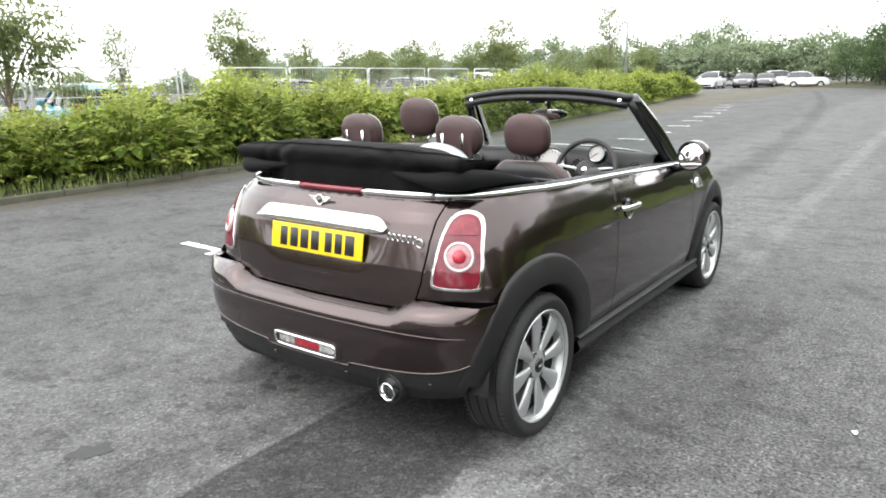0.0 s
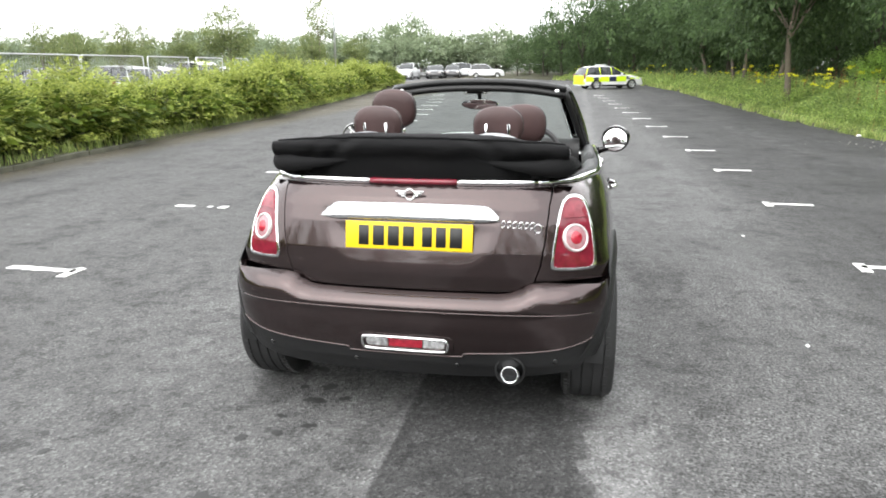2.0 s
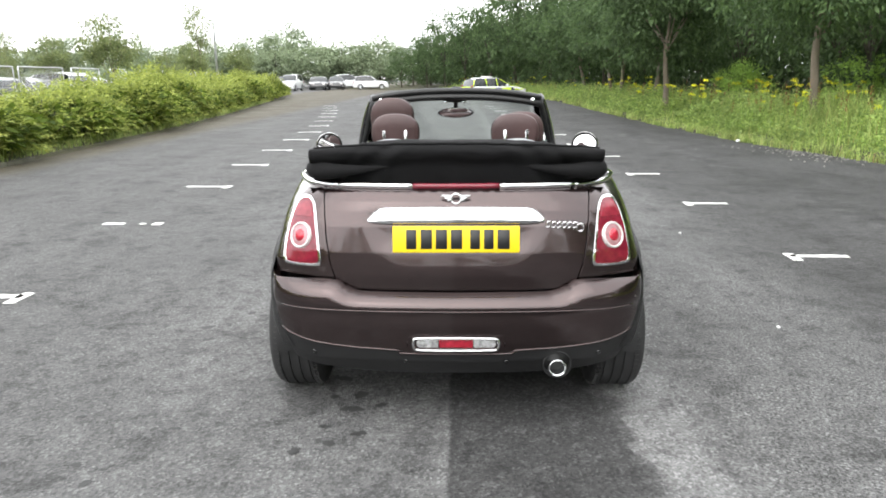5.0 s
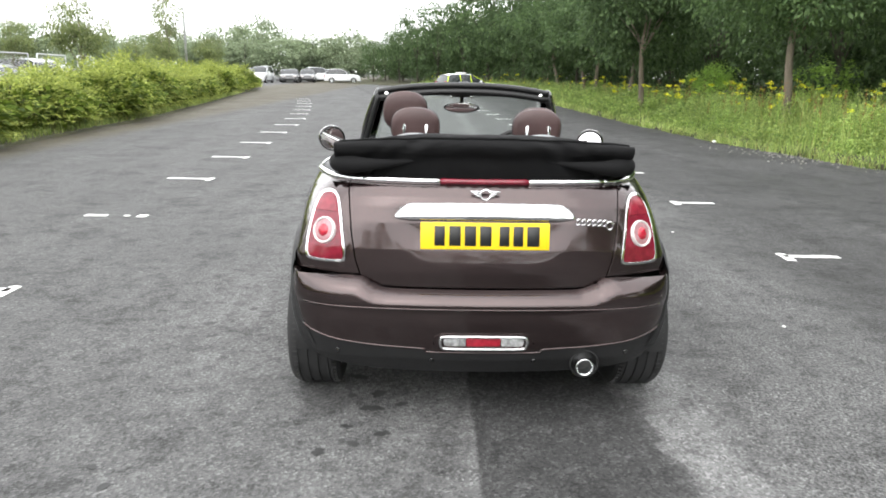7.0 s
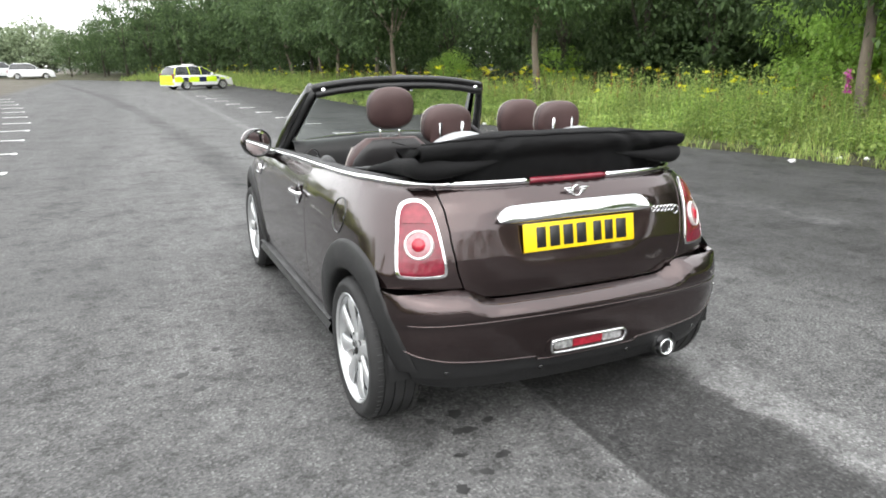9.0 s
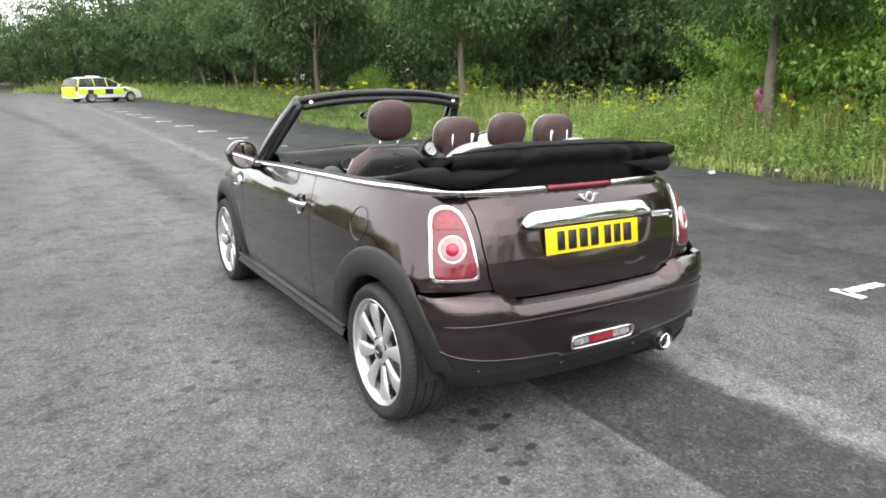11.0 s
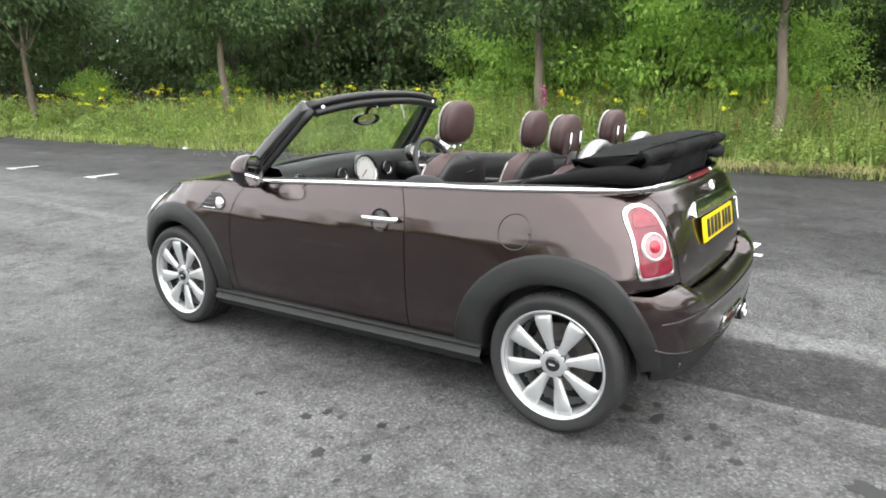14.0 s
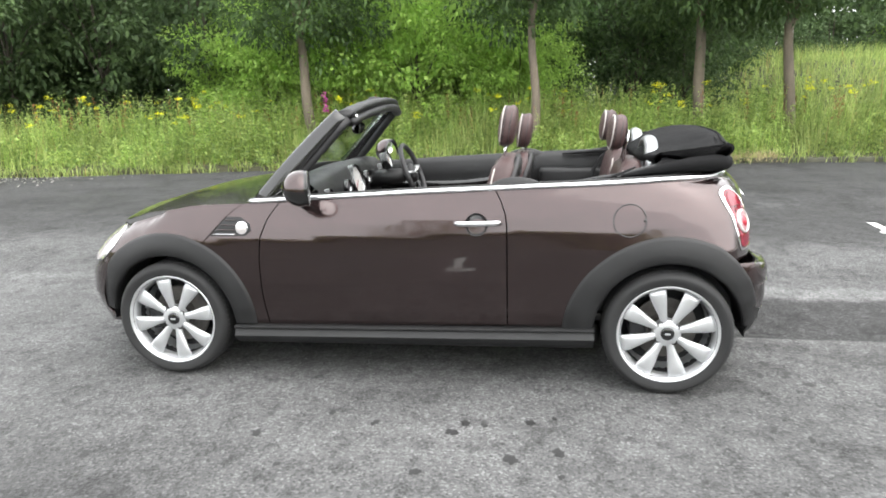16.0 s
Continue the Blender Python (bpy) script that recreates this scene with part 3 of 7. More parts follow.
def body(s, z):
    """A point of the upper body's skin: s runs from the middle of the tail (0) round to the nose (16), less than 0 on the other side."""
    s, z = np.atleast_1d(np.asarray(s, float)), np.atleast_1d(np.asarray(z, float))
    zn = 0.20 + (z - 0.20) * (TOP - 0.20) / (top_of(s) - 0.20)
    cx, cy = plan_points(zn)
    a = np.abs(s)
    x, y = catmull(cx, a, True), catmull(cy, a, False)
    # the shallow recess round the number plate
    u = np.clip((0.415 - x) / 0.17, 0, 1)
    low = 0.672 + 0.08 * np.clip((x - 0.18) / 0.18, 0, 1) ** 2
    v = np.clip((z - low) / 0.14, 0, 1)
    dent = 0.014 * v * v * (3 - 2 * v) * np.clip((0.928 - z) / 0.03, 0, 1)
    y = y + np.where(a < 3, dent * u * u * (3 - 2 * u), 0)
    return np.stack([x * np.where(s < 0, -1, 1), y, z], -1)


BYR = ([0.20, 0.26, 0.30, 0.38, 0.46, 0.56, 0.70], [-0.452, -0.476, -0.497, -0.513, -0.520, -0.518, -0.505])
BWR = ([0.20, 0.26, 0.35, 0.45, 0.56, 0.64, 0.70], [0.745, 0.768, 0.800, 0.820, 0.824, 0.818, 0.806])


def bumper_top(s):
    return np.interp(np.abs(s), [0, 1.55, 1.80, 1.98, 2.16, 2.35, 8], [0.586, 0.588, 0.598, 0.618, 0.631, 0.636, 0.636])


def bumper(s, z):
    """A point of the rear bumper's skin; its upper edge rolls inwards."""
    s, z = np.atleast_1d(np.asarray(s, float)), np.atleast_1d(np.asarray(z, float))
    yr, wr = np.interp(z, *BYR), np.interp(z, *BWR)
    d = np.clip((bumper_top(s) - z) / 0.062, 0, 1)
    roll = 0.075 * (1 - np.sqrt(np.clip(1 - (1 - d) ** 2, 0, 1)))
    roll = roll * (1 - 0.94 * np.clip((np.abs(s) - 2.5) / 1.7, 0, 1))
    crease = -0.005 / (1 + np.exp(-(z - 0.526) / 0.002)) * (np.abs(s) < 9)
    yr = yr + roll + crease
    wr = wr - roll * 0.55
    xs = [0 * wr, 0.34 * wr, 0.60 * wr, 0.79 * wr, 0.918 * wr, 0.972 * wr, wr] + [wr + 0.01 * k for k in range(1, 11)]
    ys = [yr, yr + 0.007, yr + 0.026, yr + 0.060, yr + 0.125, yr + 0.205, yr + 0.36] + [yr + 0.36 + 0.2 * k for k in range(1, 11)]
    a = np.abs(s)
    return np.stack([catmull(np.stack(xs, -1), a, True) * np.where(s < 0, -1, 1), catmull(np.stack(ys, -1), a, False), z], -1)


def s_at(surf, axis, value, z, lo, hi):
    """The s at which the skin has that x (axis 0, near the tail) or y (axis 1, along the side)."""
    for _ in range(36):
        m = (lo + hi) / 2
        if surf(m, z)[0][axis] < value:
            lo = m
        else:
            hi = m
    return (lo + hi) / 2


def sx(x, z, surf=body):
    return math.copysign(s_at(surf, 0, abs(x), z, 0, 6.5), x)


def sy(y, z, surf=body):
    return s_at(surf, 1, y, z, 0.5, 15.5)


def inside(pts, poly):
    x, y = pts[:, 0], pts[:, 1]
    c = np.zeros(len(pts), bool)
    for (x0, y0), (x1, y1) in zip(poly, poly[1:] + poly[:1]):
        hit = (y0 > y) != (y1 > y)
        with np.errstate(divide="ignore", invalid="ignore"):
            c ^= hit & (x < (x1 - x0) * (y - y0) / (y1 - y0) + x0)
    return c


def dense(poly, step):
    out = []
    for (a, b), (c, d) in zip(poly, poly[1:] + poly[:1]):
        n = max(1, int(math.hypot((c - a) * 0.25, d - b) / step))
        out += [(a + (c - a) * k / n, b + (d - b) * k / n) for k in range(n)]
    return out


def skin_normals(surf, s, z, lift):
    e = 0.004
    du = surf(s + e, z) - surf(s - e, z)
    dv = surf(s, z + 0.002) - surf(s, z - 0.002)
    nn = np.cross(du, dv)
    nn /= np.linalg.norm(nn, axis=1, keepdims=True) + 1e-9
    p = surf(s, z)
    out = p - np.array([0, 1.3, 0.55])
    out[:, 2] = 0
    nn *= np.where((nn * out).sum(1) < 0, -1, 1)[:, None]
    return p + nn * lift, nn


def panel(name, poly, material, parent, label="", surf=body, holes=(), depth=0.022, lift=0.0, ds=0.11, dz=0.022):
    """A body panel: the outline (s, z) is filled on the skin, and its edges are folded inwards."""
    rings = [dense(poly, 0.018)] + [dense(h, 0.018) for h in holes]
    verts, edges = [], []
    for r in rings:
        k = len(verts)
        verts += r
        edges += [(k + i, k + (i + 1) % len(r)) for i in range(len(r))]
    nb = len(verts)
    P = np.array(poly)
    S, Z = np.meshgrid(np.arange(P[:, 0].min() + ds / 2, P[:, 0].max(), ds), np.arange(P[:, 1].min() + dz / 2, P[:, 1].max(), dz))
    pts = np.stack([S.ravel(), Z.ravel()], 1)
    ok = inside(pts, poly)
    for h in holes:
        ok &= ~inside(pts, list(h))
    B = np.array(verts)
    d = np.sqrt((((pts[:, None, :] - B[None]) / np.array([ds, dz])) ** 2).sum(2)).min(1)
    verts += [tuple(q) for q in pts[ok & (d > 0.55)]]
    # the fill works in even units
    unit = [Vector((a * 0.2, b)) for a, b in verts]
    vo, _, fo, orig, _, _ = delaunay_2d_cdt(unit, edges, [], 1, 1e-6)
    V2 = np.array([(v.x / 0.2, v.y) for v in vo])
    F = np.array([f for f in fo if len(f) == 3])
    mid = V2[F].mean(1)
    keep = inside(mid, poly)
    for h in holes:
        keep &= ~inside(mid, list(h))
    F = F[keep]
    p, nn = skin_normals(surf, V2[:, 0], V2[:, 1], lift)
    # wind the faces outwards
    fn = np.cross(p[F[:, 1]] - p[F[:, 0]], p[F[:, 2]] - p[F[:, 0]])
    flip = (fn * nn[F[:, 0]]).sum(1) < 0
    F[flip] = F[flip][:, ::-1]
    vs, ns, fs = [tuple(q) for q in p], [tuple(q) for q in nn], [tuple(int(i) for i in f) for f in F]
    count = {}
    for a, b, c in fs:
        for e in ((a, b), (b, c), (c, a)):
            count[e] = 1
    for a, b in [e for e in count if (e[1], e[0]) not in count]:
        t = p[b] - p[a]
        o = np.cross(t, nn[a])
        o /= np.linalg.norm(o) + 1e-9
        k = len(vs)
        ea, eb = p[a] + (-nn[a]) * 0.004 + o * 0.0008, p[b] + (-nn[b]) * 0.004 + o * 0.0008
        vs += [tuple(p[a]), tuple(p[b]), tuple(eb), tuple(ea), tuple(p[b] - nn[b] * depth), tuple(p[a] - nn[a] * depth)]
        ns += [tuple(nn[a]), tuple(nn[b]), tuple(o), tuple(o), tuple(o), tuple(o)]
        fs += [(k + 1, k, k + 3, k + 2), (k + 2, k + 3, k + 5, k + 4)]
    return mesh_ob(name, vs, fs, material, parent, label, True, ns)


GAP = 0.0036


def arc(yc, zc, r, a0, a1, n, surf=body):
    """Points of an arch on the skin's side, from angle a0 to a1 (degrees from +y, upwards)."""
    out = []
    for i in range(n + 1):
        deg = a0 + (a1 - a0) * i / n
        a = radians(deg)
        rr = r - 0.050 * min(1, max(0, (deg - 122) / 52)) if yc < 1 else r
        y, z = yc + rr * math.cos(a), zc + rr * math.sin(a)
        out.append((sy(y, z, surf), z))
    return out


ARCH = 0.425


def top_line(s0, s1, n, drop=0.0):
    return [(s, float(top_of(s)) - drop) for s in np.linspace(s0, s1, n)]


# boot lid
lid_side = [(0.556, 0.998), (0.553, 0.93), (0.546, 0.85), (0.534, 0.75), (0.518, 0.672), (0.508, 0.640), (0.488, 0.611), (0.44, 0.597), (0.30, 0.592), (0.0, 0.591)]
right_half = [(sx(x - GAP, z), z) for x, z in lid_side[:-1]] + [(0.0, 0.591)]
lid_poly = right_half + [(-s, z) for s, z in right_half[-2::-1]]
panel("boot_lid", lid_poly, M["paint"], car, "dark brown metallic boot lid", depth=0.03, ds=0.055, dz=0.012)

# rear light outline, as (x, z) on the tail's corner
LAMP = [(0.599, 0.940), (0.618, 0.958), (0.650, 0.959), (0.680, 0.942), (0.701, 0.905), (0.717, 0.85), (0.731, 0.79), (0.740, 0.72), (0.737, 0.692), (0.716, 0.682), (0.62, 0.684), (0.580, 0.688), (0.568, 0.703), (0.571, 0.75), (0.582, 0.85), (0.591, 0.91)]


def lamp_poly(k, grow=0.0):
    cx, cz = 0.652, 0.815
    pts = [(cx + (x - cx) * (1 + grow / 0.085), cz + (z - cz) * (1 + grow / 0.135)) for x, z in LAMP]
    sm = spline(pts + pts[:1], 3)[:-1]
    return [(sx(x, z) * k, z) for x, z in sm]


# rear quarter panels, doors, wings, bonnet sides
DOOR_REAR = [(0.802, 0.9668), (0.775, 0.92), (0.752, 0.86), (0.744, 0.80), (0.742, 0.60), (0.742, 0.318)]
DOOR_FRONT = [(1.945, 0.286), (1.962, 0.45), (1.965, 0.62), (1.952, 0.74), (1.915, 0.83), (1.862, 0.906)]
BONNET_CUT = [(2.06, 0.894), (2.13, 0.84), (2.20, 0.765), (2.262, 0.70)]
for k, side in ((1, "right"), (-1, "left")):
    sd = lambda poly: [(s * k, z) for s, z in poly]
    lid_edge = [(sx(x + GAP, z), z) for x, z in lid_side[:6]]
    quarter = lid_edge + [(sx(0.56, 0.641), 0.641), (sx(0.70, 0.641), 0.641)]
    quarter += arc(0, WHEEL_R, ARCH, 127.5, 6, 22) + [(sy(0.42, 0.318), 0.318)]
    quarter += [(sy(y - GAP, z), z) for y, z in DOOR_REAR[::-1]]
    quarter += top_line(quarter[-1][0], sx(0.556, 0.998), 26)[1:-1]
    panel("quarter_panel", sd(quarter), M["paint"], car, holes=[lamp_poly(k, 0.002)])
    door_poly = [(sy(y + GAP, z), z) for y, z in DOOR_REAR] + [(sy(y - GAP, z), z) for y, z in DOOR_FRONT]
    door_poly += top_line(door_poly[-1][0], door_poly[0][0], 14)[1:-1]
    door = panel("door", sd(door_poly), M["paint"], car, "closed dark brown metallic door")
    wing = [(sy(y + GAP, z), z) for y, z in DOOR_FRONT] + [(sy(y - GAP, z), z) for y, z in BONNET_CUT]
    wing += arc(AXLE_F, WHEEL_R, ARCH, 118, 178, 12)[0:] + [(sy(2.045, 0.286), 0.286)]
    n_front = len(DOOR_FRONT)
    wing = wing[:n_front] + top_line(wing[n_front - 1][0], wing[n_front][0], 5)[1:-1] + wing[n_front:]
    panel("front_wing", sd(wing), M["paint"], car)
    bon = [(sy(y + GAP, z), z) for y, z in BONNET_CUT[::-1]]
    bon += top_line(bon[-1][0], 14.0, 16)[1:]
    bon += [(14.0, 0.60), (13.4, 0.60)] + arc(AXLE_F, WHEEL_R, ARCH, 40, 117, 16)
    panel("bonnet_side", sd(bon), M["paint"], car)
    # chrome strip along the belt line, from the screen pillar to the tail's corner
    line = []
    for s in np.linspace(sy(2.02, 0.897), sx(0.50, 1.003), 70):
        q = body(s, float(top_of(s)))[0]
        line.append((q[0] * k, q[1], q[2] + 0.006))
    part("belt_trim", tube_bm(line, 0.010, 8, flat=(0.014, 0.013)), M["chrome"], car, "polished chrome strip")
    # door handle with its dished recess
    hp = body(sy(0.88, 0.815), 0.815)[0]
    hx = hp[0] * k
    part("handle_recess", lathe_bm([(0, -0.006), (0.040, -0.004), (0.052, 0.001), (0.054, 0.003)], 28, Matrix.Translation((hx + k * 0.0040, 0.885, 0.812)) @ Matrix.Rotation(radians(90 * k - 9 * k), 4, "Y")), M["gloss_black"], door)
    hb = tube_bm(spline([(hx + k * 0.012, 0.985, 0.818), (hx + k * 0.034, 0.955, 0.820), (hx + k * 0.038, 0.88, 0.822), (hx + k * 0.034, 0.80, 0.824), (hx + k * 0.012, 0.775, 0.824)], 5), 0.012, 10, flat=(0.010, 0.013))
    part("handle", hb, M["chrome"], door, "chrome handle")
    # scuttle vent and side lamp
    vent = panel("side_vent", [(sy(y, z) * k, z) for y, z in ((2.130, 0.834), (2.060, 0.834), (2.034, 0.820), (2.005, 0.800), (2.000, 0.770), (2.030, 0.745), (2.214, 0.742))], M["trim"], car, "black slatted side vent", lift=0.003, depth=0.004, ds=0.1, dz=0.02)
    for zz in (0.820, 0.797, 0.774, 0.753):
        pts = [body(sy(y, zz), zz)[0] for y in np.linspace(2.080, 2.128 + (0.832 - zz) * 0.86, 5)]
        part("vent_slat", tube_bm([(q[0] * k + k * 0.004, q[1], q[2]) for q in pts], 0.004, 6, flat=(0.005, 0.003)), M["chrome"] if zz < 0.76 else M["paint"], vent)
    sp = body(sy(2.045, 0.783), 0.783)[0]
    m4 = Matrix.Translation((sp[0] * k + k * 0.002, 2.045, 0.783)) @ Matrix.Rotation(radians(90 * k), 4, "Y")
    rep = part("side_repeater", lathe_bm([(0.034, 0), (0.033, 0.008), (0.028, 0.011)], 28, m4), M["chrome"], car, "chrome-rimmed side lamp")
    part("repeater_lens", lathe_bm([(0.028, 0.010), (0.020, 0.015), (0, 0.017)], 28, m4), M["white_lens"], rep)
    # tail lamp: chrome ring, red body, round clear lamp in its middle
    ring_o, ring_i = lamp_poly(k, 0.0), lamp_poly(k, -0.0085)
    lamp = panel("tail_lamp", ring_o, M["chrome"], car, "red tail lamp with a chrome surround", holes=[ring_i], lift=0.006, depth=0.03, ds=0.06, dz=0.012)
    lens_lo = [(s, z) for s, z in lamp_poly(k, -0.0075)]
    zc = 0.805
    panel("lens", lens_lo, M["red_dark"], lamp, lift=0.004, ds=0.06, dz=0.012)
    c0, n0 = skin_normals(body, np.array([sx(0.656, zc) * k]), np.array([zc]), 0.004)
    rot = Vector(n0[0]).to_track_quat("Z", "Y").to_matrix().to_4x4()
    m4 = Matrix.Translation(c0[0]) @ rot
    part("lamp_ring", lathe_bm([(0.046, 0.004), (0.048, 0.009), (0.053, 0.009), (0.056, 0.005), (0.057, -0.004)], 40, m4), M["white_lens"], lamp)
    part("reversing_lens", lathe_bm([(0.047, 0.004), (0.036, 0.007), (0.023, 0.008)], 36, m4), M["ring_lens"], lamp)
    part("lamp_core", lathe_bm([(0.027, 0.006), (0.023, 0.012), (0.011, 0.015), (0, 0.016)], 28, m4), M["red_bright"], lamp)
    panel("lower_lens", [(s, z) for s, z in lamp_poly(k, -0.016) if z < 0.760], M["red_dark"], lamp, lift=0.007, depth=0.005, ds=0.06, dz=0.012)
    up = [(s, z) for s, z in lamp_poly(k, -0.020) if z > 0.872]
    panel("upper_lens", up, M["red_lens"], lamp, lift=0.008, depth=0.005, ds=0.06, dz=0.012)
    # door mirror
    mx = k * 0.895
    hous = bmesh.new()
    bmesh.ops.create_uvsphere(hous, u_segments=28, v_segments=18, radius=1, matrix=Matrix.Translation((mx, 1.70, 0.990)) @ Matrix.Diagonal((0.088, 0.086, 0.084, 1)))
    bmesh.ops.bisect_plane(hous, geom=hous.verts[:] + hous.edges[:] + hous.faces[:], plane_co=(mx, 1.672, 0.99), plane_no=(0, -1, 0), clear_outer=True)
    dm = part("door_mirror", hous, M["gloss_black"], car, "rounded black door mirror with a brown cap")
    cap = bmesh.new()
    bmesh.ops.create_uvsphere(cap, u_segments=28, v_segments=18, radius=1, matrix=Matrix.Translation((mx, 1.70, 0.990)) @ Matrix.Diagonal((0.091, 0.089, 0.087, 1)))
    bmesh.ops.bisect_plane(cap, geom=cap.verts[:] + cap.edges[:] + cap.faces[:], plane_co=(mx, 1.680, 0.99), plane_no=(0, -1, 0), clear_outer=True)
    bmesh.ops.bisect_plane(cap, geom=cap.verts[:] + cap.edges[:] + cap.faces[:], plane_co=(mx, 1.68, 0.978), plane_no=(0, 0.15, -1), clear_outer=True)
    part("mirror_cap", cap, M["paint"], dm, "brown metallic cap")
    rimpts = [(mx + 0.083 * math.cos(a), 1.668, 0.990 + 0.0790 * math.sin(a)) for a in np.linspace(0, 2 * math.pi, 36, endpoint=False)]
    part("mirror_rim", tube_bm(rimpts, 0.007, 6, closed=True), M["gloss_black"], dm)
    part("mirror_glass", lathe_bm([(1, 0), (0.6, 0.004), (0, 0.006)], 32, Matrix.Translation((mx, 1.669, 0.990)) @ Matrix.Rotation(radians(82 if k > 0 else 93), 4, "X") @ Matrix.Diagonal((0.080, 0.0760, 1, 1))), M["mirror"], dm)
    toe = Matrix.Translation((mx, 1.69, 0)) @ Matrix.Rotation(radians(-16 * k), 4, "Z") @ Matrix.Translation((-mx, -1.69, 0))
    for o_ in (dm, *dm.children):
        o_.data.transform(toe)
    part("mirror_foot", tube_bm([(k * 0.765, 1.74, 0.905), (k * 0.81, 1.73, 0.912), (k * 0.865, 1.70, 0.935), (k * 0.89, 1.69, 0.96)], [0.028, 0.024, 0.022, 0.026], 10), M["gloss_black"], dm)
    # headlamp, flush with the corner of the nose
    oval = lambda g: [((13.25 + (0.62 + 5 * g) * math.cos(a)) * k, 0.668 + (0.098 + g) * math.sin(a)) for a in np.linspace(0, 2 * math.pi, 40, endpoint=False)]
    hd = panel("headlamp", oval(0.0), M["chrome"], car, "oval headlamp with a chrome ring", holes=[oval(-0.013)], lift=0.006, depth=0.012, ds=0.08, dz=0.015)
    panel("headlamp_lens", oval(-0.012), M["white_lens"], hd, lift=0.009, depth=0.008, ds=0.08, dz=0.015)
    # rounded black belt guide behind the door's rear top
    hump = bmesh.new()
    bmesh.ops.create_uvsphere(hump, u_segments=24, v_segments=14, radius=1, matrix=Matrix.Translation((k * 0.712, 0.705, 0.955)) @ Matrix.Diagonal((0.034, 0.135, 0.064, 1)))
    part("belt_guide", hump, M["black_plastic"], car, "rounded black cover at the belt line")

# bonnet top, one smooth crowned sheet between the belt lines
rows = []
for y in np.linspace(2.03, 3.02, 26):
    e = body(sy(y, float(np.interp(y, *ZTOP)) - 0.001), float(np.interp(y, *ZTOP)))[0]
    crown = float(np.interp(y, [2.03, 2.5, 3.02], [0.010, 0.022, 0.036]))
    bulge = [(-1 + 2 * i / 30) for i in range(31)]
    rows.append([(e[0] * u * 0.998, y + (1 - u * u) * (0.02 if y < 2.2 else 0.03), e[2] + crown * (1 - abs(u) ** 2.6)) for u in bulge])
part("bonnet", loft_bm(rows), M["paint"], car, "dark brown metallic bonnet")
# black scuttle round the foot of the windscreen
rows = []
for u in np.linspace(-1, 1, 25):
    x = 0.70 * u
    y = 2.06 - 0.04 * u * u
    rows.append([(x, y + 0.03, 0.920 - 0.024 * abs(u) ** 2.2), (x, y + 0.018, 0.932 - 0.026 * abs(u) ** 2.2), (x, y - 0.004, 0.932 - 0.026 * abs(u) ** 2.2), (x, y - 0.016, 0.918 - 0.024 * abs(u) ** 2.2), (x, y - 0.10, 0.945 - 0.045 * abs(u) ** 2.2), (x, y - 0.16, 0.93 - 0.050 * abs(u) ** 2.2)])
part("scuttle", loft_bm(rows), M["black_plastic"], car)
# black seal along the foot of the windscreen
rows = []
for u in np.linspace(-1, 1, 25):
    x = 0.685 * u
    rows.append([(x, 2.045 - 0.03 * u * u, 0.938 - 0.045 * abs(u) ** 2.2), (x, 2.030 - 0.03 * u * u, 0.962 - 0.046 * abs(u) ** 2.2), (x, 2.000 - 0.03 * u * u, 0.990 - 0.050 * abs(u) ** 2.2), (x, 1.985 - 0.03 * u * u, 0.985 - 0.050 * abs(u) ** 2.2), (x, 2.00 - 0.03 * u * u, 0.93 - 0.045 * abs(u) ** 2.2)])
part("screen_seal", loft_bm(rows, closed_u=True, caps=True), M["trim"], car, "black seal along the foot of the windscreen")
# nose below the bonnet
for k in (1, -1):
    nose = [(14.0 * k, 0.60), (16 * k, 0.60), (16 * k, 0.22)] + [(s * k, z) for s, z in [(13.6, 0.22), (sy(2.80, 0.26), 0.26)]] + [(s * k, z) for s, z in arc(AXLE_F, WHEEL_R, ARCH, 2, 40, 8)]
    panel("front_bumper", nose, M["paint"], car)
    grille = [(14.0 * k, 0.60), (14.0 * k, float(top_of(14.0))), (16 * k, 0.66), (16 * k, 0.60)]
    panel("grille", grille, M["black_plastic"], car)

# rear bumper, its black lower part
line_r = [(-0.02, 0.338), (0.20, 0.338), (0.235, 0.352), (0.30, 0.357), (0.45, 0.365), (0.60, 0.380), (0.70, 0.402), (0.75, 0.425)]
low = [(sx(x, z, bumper) if x > 0 else 0.0, z) for x, z in line_r]
arch_b = [(s, z) for s, z in arc(0, WHEEL_R, ARCH + 0.004, 129.5, 161, 9, bumper)]
top_b = [(s, float(bumper_top(s))) for s in np.linspace(0, sy(-0.272, 0.635, bumper), 40)]
half = top_b + arch_b + [(s, z) for s, z in low[::-1]]
whole = half[:-1] + [(-s, z) for s, z in half[::-1][1:]]
fog_hole = [(sx(x, z, bumper), z) for x, z in [(0.20, 0.40), (0.205, 0.38), (0.195, 0.355), (0.17, 0.343), (-0.17, 0.343), (-0.195, 0.355), (-0.205, 0.38), (-0.20, 0.40), (-0.18, 0.418), (-0.15, 0.424), (0.15, 0.424), (0.18, 0.418)]]
bump = panel("rear_bumper", whole, M["paint"], car, "dark brown metallic rear bumper", surf=bumper, holes=[fog_hole], depth=0.03)
low_half = low + [(s, z) for s, z in arc(0, WHEEL_R, ARCH + 0.004, 162, 178, 6, bumper)] + [(sx(x, z, bumper), z) for x, z in ((0.70, 0.272), (0.60, 0.256), (0.45, 0.243), (0.25, 0.236))] + [(0.0, 0.234)]
low_half[0] = (0.0, 0.334)
low_half = [(s, z - 0.004 if i < len(low) else z) for i, (s, z) in enumerate(low_half)]
